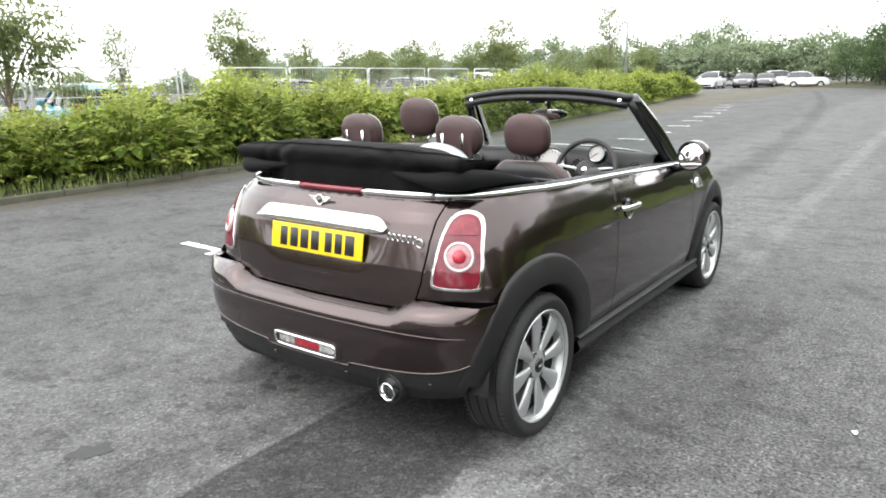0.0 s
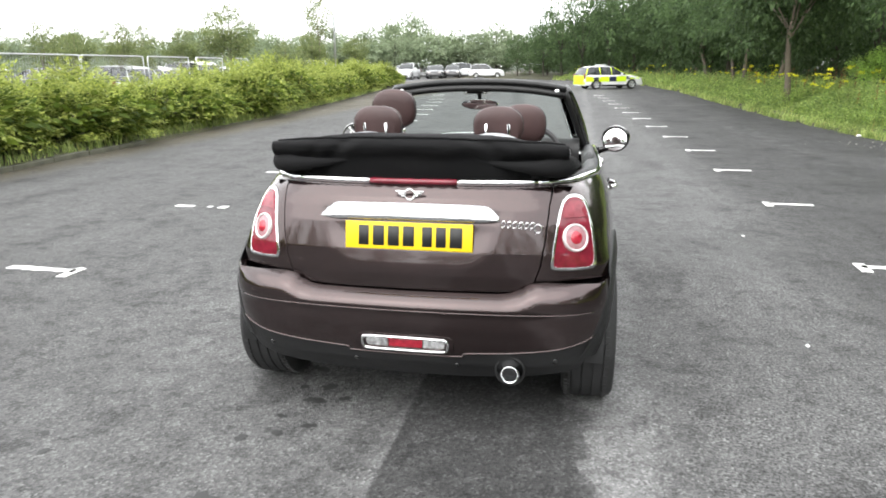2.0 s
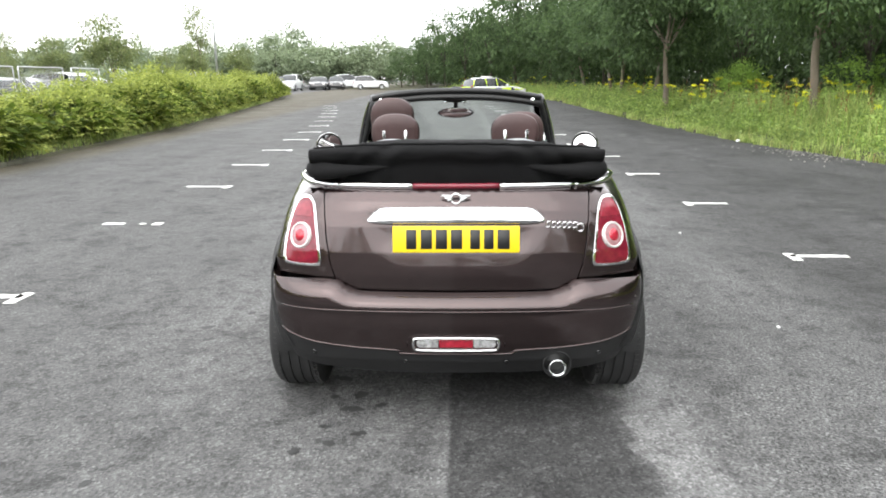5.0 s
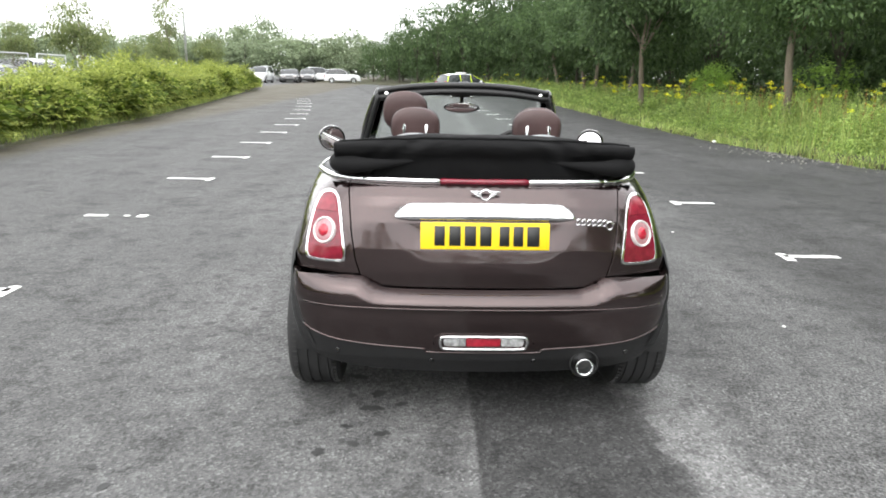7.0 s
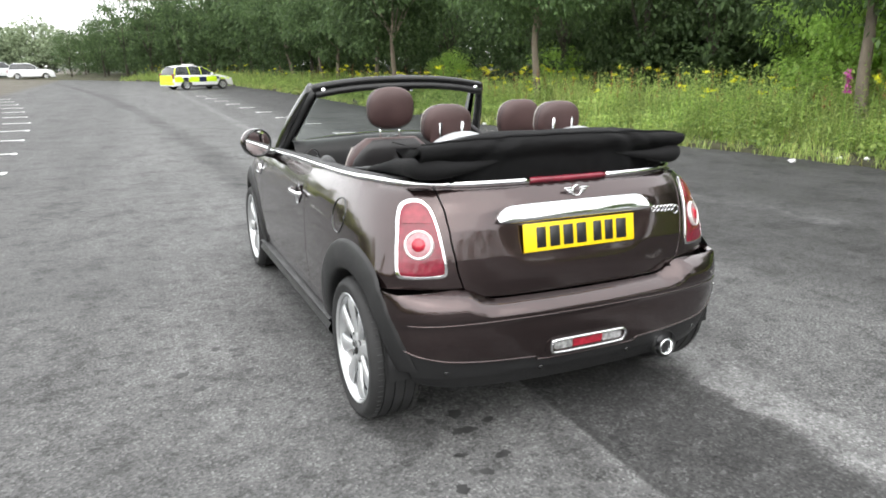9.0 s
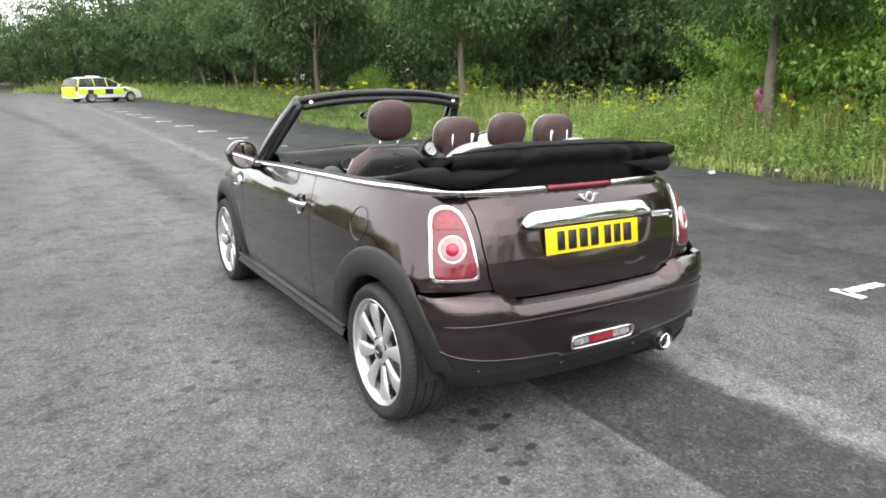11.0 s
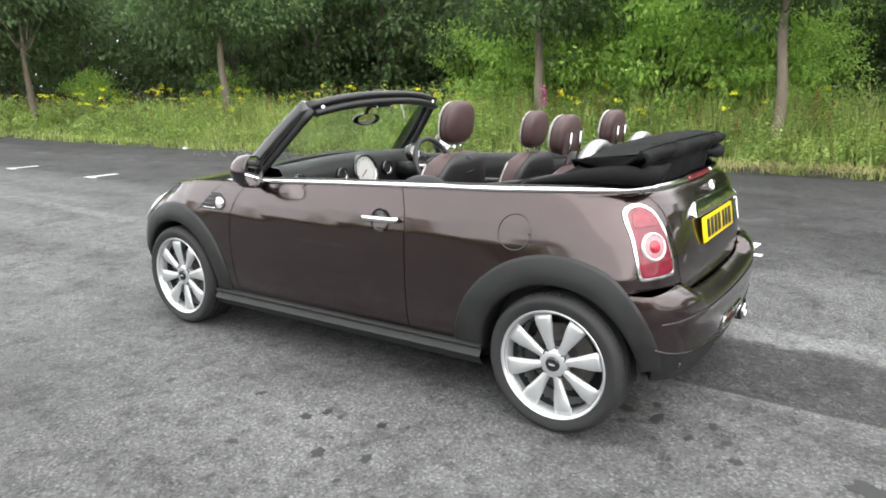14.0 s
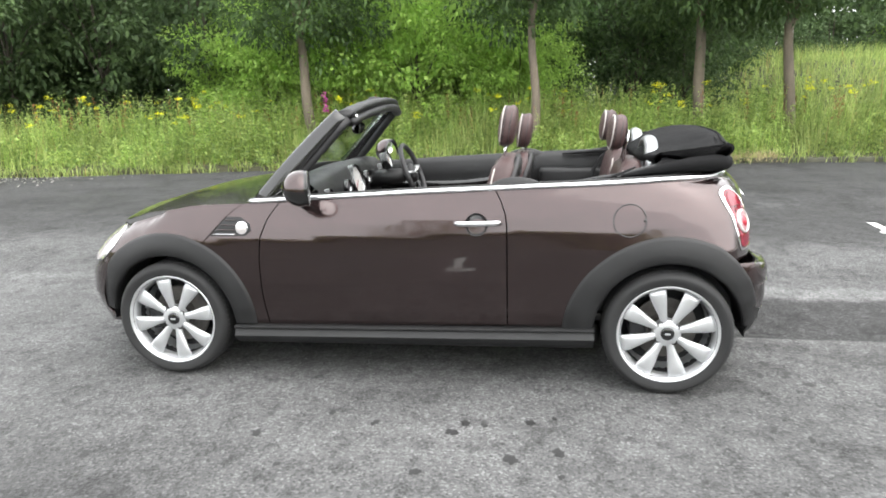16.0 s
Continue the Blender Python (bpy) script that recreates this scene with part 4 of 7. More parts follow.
val = low_half[:-1] + [(0.0, 0.234)] + [(-s, z) for s, z in low_half[::-1][1:-1]]
panel("lower_valance", val, M["black_plastic"], car, "textured black plastic lower bumper", surf=bumper, depth=0.05, lift=-0.003)
part("valance_floor", box_bm(-0.62, -0.42, 0.292, 0.62, -0.28, 0.305, 0.004), M["black_plastic"], car)
# the bumper's lower lip, where the paint ends above the black plastic
lip = []
for s_, z_ in low[1:]:
    q_, n_ = skin_normals(bumper, np.array([s_]), np.array([z_]), 0.001)
    lip.append(tuple(q_[0]))
lip = [(-x_, y_, z_) for x_, y_, z_ in lip[::-1]] + lip
part("bumper_lip", tube_bm([tuple(p_) for p_ in spline(lip, 4)], 0.004, 6), M["paint"], bump)
# the fine crease across the bumper
crease_pts = []
for s_ in np.linspace(-sx(0.74, 0.526, bumper), sx(0.74, 0.526, bumper), 48):
    q_, n_ = skin_normals(bumper, np.array([s_]), np.array([0.526]), 0.0006)
    crease_pts.append(tuple(q_[0]))
part("bumper_crease", tube_bm(crease_pts, 0.003, 6, flat=(0.0022, 0.0035)), M["paint"], bump)
# rear fog lamp
fp = lambda g: [(sx(math.copysign(abs(x) + g, x), z, bumper), z + (g if z > 0.38 else -g)) for x, z in [(0.19, 0.40), (0.192, 0.38), (0.185, 0.358), (0.165, 0.350), (-0.165, 0.350), (-0.185, 0.358), (-0.192, 0.38), (-0.19, 0.40), (-0.175, 0.412), (-0.15, 0.417), (0.15, 0.417), (0.175, 0.412)]]
inner = [(sx(x, z, bumper), z) for x, z in [(0.162, 0.40), (0.166, 0.385), (0.160, 0.370), (0.145, 0.364), (-0.145, 0.364), (-0.160, 0.370), (-0.166, 0.385), (-0.162, 0.40), (-0.15, 0.407), (0.15, 0.407)]]
fog = panel("fog_lamp", fp(0.008), M["paint"], car, "chrome-rimmed rear fog lamp with red middle", surf=bumper, holes=[inner], lift=0.002, depth=0.02, ds=0.05, dz=0.012)
for a, b, mm, nm in ((-0.166, -0.072, "reflector", "clear_lens"), (-0.070, 0.070, "red_bright", "red_lens"), (0.072, 0.166, "reflector", "clear_lens")):
    bm = box_bm(a, -0.506, 0.364, b, -0.49, 0.406, 0.006, 2)
    part(nm, bm, M[mm], fog)
rim_f = [(0.160, 0.410), (0.173, 0.401), (0.177, 0.385), (0.171, 0.366), (0.150, 0.356), (0.0, 0.355), (-0.150, 0.356), (-0.171, 0.366), (-0.177, 0.385), (-0.173, 0.401), (-0.160, 0.410), (0.0, 0.412), (0.160, 0.410)]
part("chrome_rim", tube_bm([(x, bumper(sx(x, z, bumper), z)[0][1] - 0.004, z) for x, z in [tuple(q) for q in spline(rim_f, 4)][:-1]], 0.006, 8, closed=True), M["chrome"], fog)
# parking sensors and the tail pipe
for x, z in ((-0.60, 0.325), (-0.21, 0.298), (0.21, 0.298), (0.60, 0.325)):
    q, nn = skin_normals(bumper, np.array([sx(x, z, bumper)]), np.array([z]), -0.002)
    part("parking_sensor", lathe_bm([(0.011, 0), (0.011, 0.003), (0.008, 0.004), (0, 0.004)], 16, Matrix.Translation(q[0]) @ Vector(nn[0]).to_track_quat("Z", "Y").to_matrix().to_4x4()), M["gloss_black"], bump)
pipe = lathe_bm([(0.030, -0.20), (0.034, -0.05), (0.038, 0.0), (0.036, 0.004), (0.031, 0.0), (0.029, -0.03), (0.028, -0.18)], 28, Matrix.Translation((0.423, -0.495, 0.272)) @ Matrix.Rotation(radians(90), 4, "X"))
part("tail_pipe", pipe, M["chrome"], car, "round chrome tail pipe")
part("pipe_shroud", lathe_bm([(0.058, -0.10), (0.062, 0.0), (0.055, 0.003), (0.052, -0.08)], 28, Matrix.Translation((0.423, -0.482, 0.282)) @ Matrix.Rotation(radians(90), 4, "X")), M["black_plastic"], car)
part("silencer", box_bm(-0.5, -0.36, 0.19, 0.5, -0.16, 0.31, 0.05, 3), M["alloy_dark"], car)

# wheel arch flares, liners, wheels
for k in (1, -1):
    for yc, a0, a1, front in ((0.0, -2, 176, False), (AXLE_F, 4, 182, True)):
        rows = []
        for i in range(61):
            a = radians(a0 + (a1 - a0) * i / 60)
            row = []
            for r, off in ((0.466, 0.000), (0.463, 0.007), (0.450, 0.011), (0.390, 0.015), (0.352, 0.014), (0.342, 0.008), (0.338, -0.004), (0.338, -0.075)):
                if front and r > 0.44:
                    r -= 0.010
                if not front and r > 0.44:
                    r += 0.020 * max(0, 1 - math.degrees(a) / 50)
                if not front:
                    r = 0.34 + (r - 0.34) * (1 - 0.46 * min(1, max(0, (math.degrees(a) - 118) / 56)))
                y, z = yc + r * math.cos(a), WHEEL_R - 0.004 + r * math.sin(a) * 0.985
                lim = -0.30 if not front else 2.80
                yy = max(y, lim) if not front else min(y, lim)
                q = body(sy(yy, max(z, 0.30)), max(z, 0.30))[0][0]
                if not front and y < -0.15:
                    zz = min(max(z, 0.3), 0.60)
                    q2 = bumper(sy(y, zz, bumper), zz)[0][0]
                    w = min(1, (-0.15 - y) / 0.10) * min(1, max(0, (0.70 - z) / 0.06))
                    q = q * (1 - w) + q2 * w
                    off = off * (1 - 0.45 * w) if off > 0 else off
                if front and y > lim:
                    q -= 0.6 * (y - lim)
                row.append((k * (q + off), y, z))
            rows.append(row)
        part("wheel_arch", loft_bm(rows), M["black_plastic"], car, "textured black plastic wheel arch")
        lin = []
        for i in range(25):
            a = radians(-4 + 188 * i / 24)
            lin.append([(k * x, yc + 0.345 * math.cos(a), WHEEL_R + 0.345 * math.sin(a)) for x in (0.79, 0.55)])
        part("arch_liner", loft_bm(lin), M["trim"], car)


def wheel(at, k, phase):
    """Tyre, eight-spoked alloy rim, disc; k: the side that its face looks to."""
    m = Matrix.Translation(at) @ Matrix.Rotation(radians(90 * k), 4, "Y")
    R = AXLE_Z
    prof = [(0.213, -0.200), (0.228, -0.205), (0.262, -0.208), (0.282, -0.200), (0.294, -0.182)]
    for g0 in (-0.165, -0.122, -0.079, -0.036):
        prof += [(R - 0.001, g0 - 0.014), (R, g0 - 0.004), (R - 0.007, g0 - 0.003), (R - 0.007, g0 + 0.003), (R, g0 + 0.004)]
    prof += [(0.295, -0.012), (0.286, 0.004), (0.275, 0.012), (0.273, 0.0125), (0.262, 0.0125), (0.260, 0.0118), (0.244, 0.010), (0.234, 0.004), (0.219, -0.004)]
    tyre = part("wheel", lathe_bm(prof, 72, m), M["rubber"], car, "alloy wheel with a black low-profile tyre", angle=35)
    tread = bmesh.new()
    for i in range(72):
        for lo, hi in ((-0.195, -0.168), (-0.034, -0.014)):
            a = 2 * math.pi * (i + (0.5 if lo < -0.1 else 0)) / 72
            box_bm(R - 0.006, -0.0016, lo, R + 0.0008, 0.0016, hi, bm=tread)
            bmesh.ops.transform(tread, matrix=m @ Matrix.Rotation(a, 4, "Z"), verts=tread.verts[-8:])
    sip = part("tread_pattern", tread, M["stain"], tyre, smooth=False)
    sip["kind"] = "stuff"
    m = m @ Matrix.Diagonal((1.025, 1.025, 1, 1))
    rim = lathe_bm([(0.216, -0.19), (0.216, -0.02), (0.2285, -0.002), (0.229, 0.004), (0.226, 0.007), (0.219, 0.004), (0.213, -0.008), (0.207, -0.020), (0.203, -0.034), (0.192, -0.18)], 64, m)
    part("rim", rim, M["alloy"], tyre, "silver alloy rim", angle=50)
    part("rim_barrel", lathe_bm([(0.20, -0.05), (0.197, -0.16), (0.06, -0.165), (0, -0.165)], 40, m), M["alloy_dark"], tyre)
    part("brake_disc", lathe_bm([(0.0, -0.085), (0.07, -0.082), (0.075, -0.105), (0.145, -0.105), (0.147, -0.12)], 40, m), M["disc"], tyre, angle=30)
    cal = box_bm(0.085, -0.055, -0.14, 0.165, 0.055, -0.07, 0.015)
    bmesh.ops.transform(cal, matrix=m @ Matrix.Rotation(radians(100), 4, "Z"), verts=cal.verts[:])
    part("brake_caliper", cal, M["alloy_dark"], tyre)
    for i in range(8):
        a = radians(phase + 45 * i)
        rows = []
        for r, w, h, d in ((0.030, 0.017, -0.018, 0.020), (0.055, 0.0165, -0.016, 0.024), (0.080, 0.0190, -0.013, 0.026), (0.110, 0.0240, -0.009, 0.026), (0.140, 0.0305, -0.006, 0.024), (0.168, 0.0360, -0.004, 0.022), (0.190, 0.0385, -0.006, 0.02), (0.210, 0.0400, -0.010, 0.016)):
            sec = []
            for j in range(14):
                q = 2 * math.pi * j / 14
                cx, cy = math.cos(q), math.sin(q)
                sec.append((r, w * math.copysign(abs(cx) ** 0.75, cx), h - d / 2 + (d / 2) * math.copysign(abs(cy) ** 0.7, cy) - (0.004 * cx * cx if cy > 0 else 0)))
            rows.append(sec)
        bm = loft_bm(rows, closed_u=True, caps=True)
        bmesh.ops.transform(bm, matrix=m @ Matrix.Rotation(a, 4, "Z"), verts=bm.verts[:])
        part("spoke", bm, M["alloy"], tyre)
    hub = lathe_bm([(0.066, -0.05), (0.062, -0.022), (0.052, -0.015), (0.030, -0.014)], 36, m)
    part("hub", hub, M["alloy"], tyre, angle=40)
    part("hub_cap", lathe_bm([(0.031, -0.016), (0.030, -0.008), (0.024, -0.005), (0, -0.004)], 30, m), M["gloss_black"], tyre, "black centre cap")
    capbar = box_bm(-0.004, -0.013, -0.005, 0.004, 0.013, -0.0028, 0.002)
    bmesh.ops.transform(capbar, matrix=m, verts=capbar.verts[:])
    part("cap_emblem", capbar, M["alloy"], tyre)
    for i in range(4):
        a = radians(phase + 22.5 + 90 * i)
        mm = m @ Matrix.Translation((0.050 * math.cos(a), 0.050 * math.sin(a), -0.02))
        part("wheel_bolt", lathe_bm([(0.0145, 0), (0.0145, 0.005), (0.0100, 0.005), (0.0095, 0.001), (0, 0.001)], 14, mm), M["trim"], tyre)


FACE = 0.829
wheel((-FACE, 0, AXLE_Z), -1, 15)
wheel((-FACE, AXLE_F, AXLE_Z), -1, 10)
wheel((FACE, 0, AXLE_Z), 1, 5)
wheel((FACE, AXLE_F, AXLE_Z), 1, 20)

# sills and the dark underside
for k in (1, -1):
    rows = []
    for y in np.linspace(0.335, 2.125, 12):
        zt = 0.312 - (y - 0.4) * 0.020
        zb = 0.196 - (y - 0.4) * 0.016
        rows.append([(k * 0.79, y, zt + 0.004), (k * 0.834, y, zt + 0.002), (k * 0.842, y, zt - 0.003), (k * 0.842, y, zt - 0.010), (k * 0.832, y, zt - 0.018), (k * 0.834, y, zt - 0.026), (k * 0.846, y, zt - 0.048), (k * 0.843, y, zt - 0.058), (k * 0.812, y, zb + 0.020), (k * 0.780, y, zb + 0.004), (k * 0.70, y, zb + 0.01)])
    part("sill", loft_bm(rows, caps=False), M["black_plastic"], car, "black plastic side sill", angle=40)
part("underbody", box_bm(-0.72, 0.30, 0.20, 0.72, 2.10, 0.30, 0.03), M["trim"], car)
part("underbody", box_bm(-0.52, -0.34, 0.205, 0.52, 0.30, 0.30, 0.03), M["trim"], car)
part("underbody", box_bm(-0.52, 2.10, 0.205, 0.52, 2.95, 0.30, 0.03), M["trim"], car)

# tail details: chrome handle bar, winged emblem, script bars, plate, brake lamp
bar = []
for u in np.linspace(-1, 1, 33):
    x = 0.362 * u
    h = 0.034 * (1 - max(0, (abs(u) - 0.80) / 0.20) ** 2.0 * 0.75)
    zc = 0.902 - 0.006 * u * u - (0.010 if abs(u) > 0.9 else 0) * (abs(u) - 0.9) * 10
    q = body(sx(x, zc) if abs(x) > 1e-6 else 0.0, zc)[0]
    bar.append([(x, q[1] + 0.006, zc + h), (x, q[1] - 0.004, zc + h * 0.96), (x, q[1] - 0.016, zc + h * 0.40), (x, q[1] - 0.026, zc - h * 0.35), (x, q[1] - 0.029, zc - h * 0.78), (x, q[1] - 0.022, zc - h), (x, q[1] + 0.006, zc - h)])
part("boot_handle", loft_bm(bar, caps=True), M["chrome"], car, "wide polished chrome boot handle")
pl = box_bm(-0.261, -0.413, 0.751, 0.261, -0.405, 0.861, 0.003)
bmesh.ops.rotate(pl, cent=(0, -0.409, 0.806), matrix=Matrix.Rotation(radians(-9), 3, "X"), verts=pl.verts[:])
bmesh.ops.translate(pl, vec=(0, -0.008, 0), verts=pl.verts[:])
plate = part("number_plate", pl, M["yellow_plate"], car, "yellow rear registration plate with black bars")
tilt = Matrix.Translation((0, -0.417, 0.806)) @ Matrix.Rotation(radians(-9), 4, "X")
for x0, x1 in ((-0.205, -0.157), (-0.145, -0.093), (-0.083, -0.031), (-0.021, 0.031), (0.058, 0.104), (0.114, 0.160), (0.170, 0.226)):
    bm = box_bm(x0, -0.0065, -0.040, x1 - 0.006, -0.0045, 0.040, 0.001, 1)
    bmesh.ops.transform(bm, matrix=tilt, verts=bm.verts[:])
    part("plate_bar", bm, M["plate_black"], plate)
emb = bmesh.new()
for k in (1, -1):
    for j, (z, a, b) in enumerate(((0.012, 0.018, 0.060), (0.003, 0.020, 0.048), (-0.006, 0.018, 0.036))):
        box_bm(k * a, -0.381, 0.968 + z - 0.0035, k * b, -0.372, 0.968 + z + 0.0035, 0.0015, 1, emb)
lathe_bm([(0.0175, 0), (0.0175, 0.008), (0.022, 0.009), (0.024, 0.004), (0.024, -0.004)], 28, Matrix.Translation((0, -0.374, 0.968)) @ Matrix.Rotation(radians(84), 4, "X"), emb)
part("emblem", emb, M["chrome"], car, "small chrome winged emblem")
scr = bmesh.new()
for i, x in enumerate(np.linspace(0.378, 0.490, 6)):
    q = body(sx(x, 0.862), 0.862)[0]
    z0 = 0.864 - 0.006 * i / 5
    ringp = [(x + 0.0085 * math.cos(a) + 0.003 * math.sin(a), q[1] - 0.004, z0 + 0.0125 * math.sin(a)) for a in np.linspace(0, 2 * math.pi, 14, endpoint=False)]
    tube_bm(ringp, 0.0028, 6, scr, closed=True)
q = body(sx(0.512, 0.848), 0.848)[0]
tube_bm([(0.512 + 0.014 * math.cos(a), q[1] - 0.004, 0.847 + 0.017 * math.sin(a)) for a in np.linspace(0, 2 * math.pi, 14, endpoint=False)], 0.003, 6, scr, closed=True)
badge = part("script_badge", scr, M["chrome"], car, "chrome script badge as plain shapes")
badge["kind"] = "stuff"
tail_line = lambda a, b, n: [(x, body(sx(x, 1.003) if abs(x) > 1e-6 else 0.0, 1.003)[0][1], 1.010) for x in np.linspace(a, b, n)]
part("tail_trim", tube_bm(tail_line(-0.50, -0.182, 14), 0.010, 8, flat=(0.015, 0.014)), M["chrome"], car)
part("tail_trim", tube_bm(tail_line(0.182, 0.50, 14), 0.010, 8, flat=(0.015, 0.014)), M["chrome"], car)
part("brake_lamp", tube_bm(tail_line(-0.181, 0.181, 14), 0.010, 8, flat=(0.015, 0.013)), M["red_dark"], car, "dark red high brake lamp strip")
# fuel flap on the passenger side
fz, fy = 0.832, 0.190
fpts = []
for a in np.linspace(0, 2 * math.pi, 44, endpoint=False):
    y, z = fy + 0.073 * math.cos(a), fz + 0.073 * math.sin(a)
    q = body(-sy(y, z), z)[0]
    fpts.append((q[0] - 0.0002, y, z))
flap = part("fuel_flap_seam", tube_bm(fpts, 0.0034, 6, closed=True), M["gloss_black"], car, "thin round seam of the fuel flap")
q = body(-sy(fy - 0.066, fz), fz)[0]
part("flap_catch", lathe_bm([(0.007, 0), (0.006, 0.003), (0, 0.004)], 12, Matrix.Translation((q[0] - 0.001, fy - 0.066, fz)) @ Matrix.Rotation(radians(-90), 4, "Y")), M["gloss_black"], flap)

# ---- windscreen ----
PIL_B, PIL_T = Vector((0.715, 1.965, 0.895)), Vector((0.565, 1.585, 1.318))
hdr = []
for u in np.linspace(-1, 1, 31):
    hdr.append(Vector((0.565 * u, 1.585 - 0.055 * (1 - u * u), 1.318 + 0.048 * (1 - abs(u) ** 2.4))))
for k in (1, -1):
    rows = []
    for t in np.linspace(0, 1, 16):
        c = PIL_B.lerp(PIL_T, t) + Vector((0.012 * math.sin(math.pi * t), 0, 0.010 * math.sin(math.pi * t)))
        w, d = 0.027 - 0.004 * t, 0.054 - 0.018 * t
        rows.append([(k * (c.x + w * math.cos(q)), c.y + d * math.sin(q) * 0.80, c.z + d * math.sin(q) * 0.62) for q in np.linspace(0, 2 * math.pi, 14, endpoint=False)])
    part("screen_pillar", loft_bm(rows, closed_u=True, caps=True), M["gloss_black"], car, "glossy black windscreen pillar")
    lining = [(k * (PIL_B.lerp(PIL_T, t).x - 0.012), PIL_B.lerp(PIL_T, t).y - 0.045, PIL_B.lerp(PIL_T, t).z - 0.012) for t in np.linspace(0, 0.97, 8)]
    part("pillar_lining", tube_bm(lining, 0.02, 10, flat=(0.018, 0.024)), M["trim"], car)
rows = []
for c in hdr:
    rows.append([(c.x + 0, c.y + 0.052 * math.cos(q) * (1.05), c.z - 0.012 + 0.026 * math.sin(q) + 0.008 * math.cos(q) * -1) for q in np.linspace(0, 2 * math.pi, 14, endpoint=False)])
header = part("screen_header", loft_bm(rows, closed_u=True, caps=True), M["trim"], car, "black windscreen header rail")
low_hdr = [(c.x * 0.97, c.y - 0.040, c.z - 0.045) for c in hdr]
part("header_lining", tube_bm(low_hdr, 0.02, 10, flat=(0.03, 0.022)), M["trim"], header)
for u in (-0.93, 0.93):
    part("roof_latch", lathe_bm([(0.015, 0), (0.016, 0.006), (0.01, 0.010), (0, 0.011)], 18, Matrix.Translation((0.545 * u, 1.525, 1.300)) @ Matrix.Rotation(radians(75), 4, "X")), M["chrome"], header)
# the pane
rows = []
for t in np.linspace(0.0, 1, 9):
    row = []
    for u in np.linspace(-1, 1, 17):
        x = (0.695 + (0.545 - 0.695) * t) * u
        y = 2.02 + (1.60 - 2.02) * t - 0.0 * u + 0.045 * (1 - u * u) * (1 - t) - 0.05 * (1 - u * u) * t
        z = 0.895 + (1.315 - 0.895) * t + 0.055 * (1 - abs(u) ** 2.2) * (1 - t) + 0.040 * (1 - abs(u) ** 2.4) * t
        row.append((x, y, z))
    rows.append(row)
g2 = loft_bm(rows)
bmesh.ops.solidify(g2, geom=g2.faces[:], thickness=0.005)
pane = part("windscreen", g2, M["glass"], car, "clear laminated windscreen glass")
pane.visible_shadow = False
mir = bmesh.new()
bmesh.ops.create_uvsphere(mir, u_segments=26, v_segments=14, radius=1, matrix=Matrix.Translation((-0.006, 1.655, 1.212)) @ Matrix.Diagonal((0.124, 0.024, 0.036, 1)))
bmesh.ops.bisect_plane(mir, geom=mir.verts[:] + mir.edges[:] + mir.faces[:], plane_co=(0, 1.647, 0), plane_no=(0, -1, 0), clear_outer=True)
imr = part("interior_mirror", mir, M["gloss_black"], car, "oval black interior mirror")
part("mirror_face", lathe_bm([(1, 0), (0, 0.003)], 30, Matrix.Translation((-0.006, 1.643, 1.212)) @ Matrix.Rotation(radians(10), 4, "Z") @ Matrix.Rotation(radians(93), 4, "X") @ Matrix.Diagonal((0.113, 0.031, 1, 1))), M["mirror"], imr)
part("mirror_arm", tube_bm([(-0.006, 1.660, 1.225), (-0.006, 1.645, 1.27), (-0.008, 1.60, 1.325)], [0.012, 0.014, 0.024], 10), M["trim"], imr)
part("sensor_cap", lathe_bm([(0.045, -0.01), (0.042, 0.015), (0.03, 0.03), (0, 0.034)], 20, Matrix.Translation((0.0, 1.555, 1.355))), M["trim"], header)
part("map_light", box_bm(-0.085, 1.50, 1.285, 0.060, 1.575, 1.318, 0.012), M["trim"], header)
for x in (-0.075, 0.05):
    part("map_lens", lathe_bm([(0.012, 0), (0.011, 0.004), (0, 0.005)], 14, Matrix.Translation((x, 1.505, 1.292)) @ Matrix.Rotation(radians(80), 4, "X")), M["chrome"], header)

# ---- cabin: tub, door linings, dash, wheel ----
part("cabin_floor", box_bm(-0.70, 0.10, 0.31, 0.70, 1.95, 0.35, 0.01), M["trim"], car)
part("rear_bulkhead", box_bm(-0.62, -0.02, 0.33, 0.62, 0.06, 0.97, 0.03), M["trim"], car)
rows = []
for x in np.linspace(-0.64, 0.64, 9):
    rows.append([(x, 0.12, 0.93), (x, 0.02, 0.965), (x, -0.15, 0.985), (x, -0.29 + 0.06 * (x / 0.64) ** 2, 0.992)])
part("hood_well", loft_bm(rows), M["trim"], car)
for k in (1, -1):
    rows = []
    for s in np.linspace(sy(1.93, 0.90), sy(-0.17, 0.99), 44):
        q = body(s, float(top_of(s)))[0]
        wv = 0.010 * math.sin(q[1] * 3.0)
        rows.append([(k * (q[0] - 0.010), q[1], q[2] - 0.002), (k * (q[0] - 0.024), q[1], q[2] + 0.022), (k * (q[0] - 0.060), q[1], q[2] + 0.020), (k * (q[0] - 0.085), q[1], q[2] - 0.012), (k * (q[0] - 0.085 - wv), q[1], q[2] - 0.10), (k * (q[0] - 0.075), q[1], q[2] - 0.22), (k * (q[0] - 0.07), q[1], 0.36)])
    part("door_lining", loft_bm(rows), M["trim"], car, "black padded door and side lining")
    part("armrest", tube_bm(spline([(k * 0.665, 1.70, 0.80), (k * 0.645, 1.4, 0.79), (k * 0.640, 1.1, 0.80), (k * 0.655, 0.86, 0.83)], 5), 0.03, 10, flat=(0.035, 0.025)), M["gloss_black"], car)
    # dark quarter glass bracket at the rear of the door
    part("seat_side_pad", box_bm(k * 0.60, 0.10, 0.60, k * 0.69, 0.62, 0.90, 0.03), M["trim"], car)
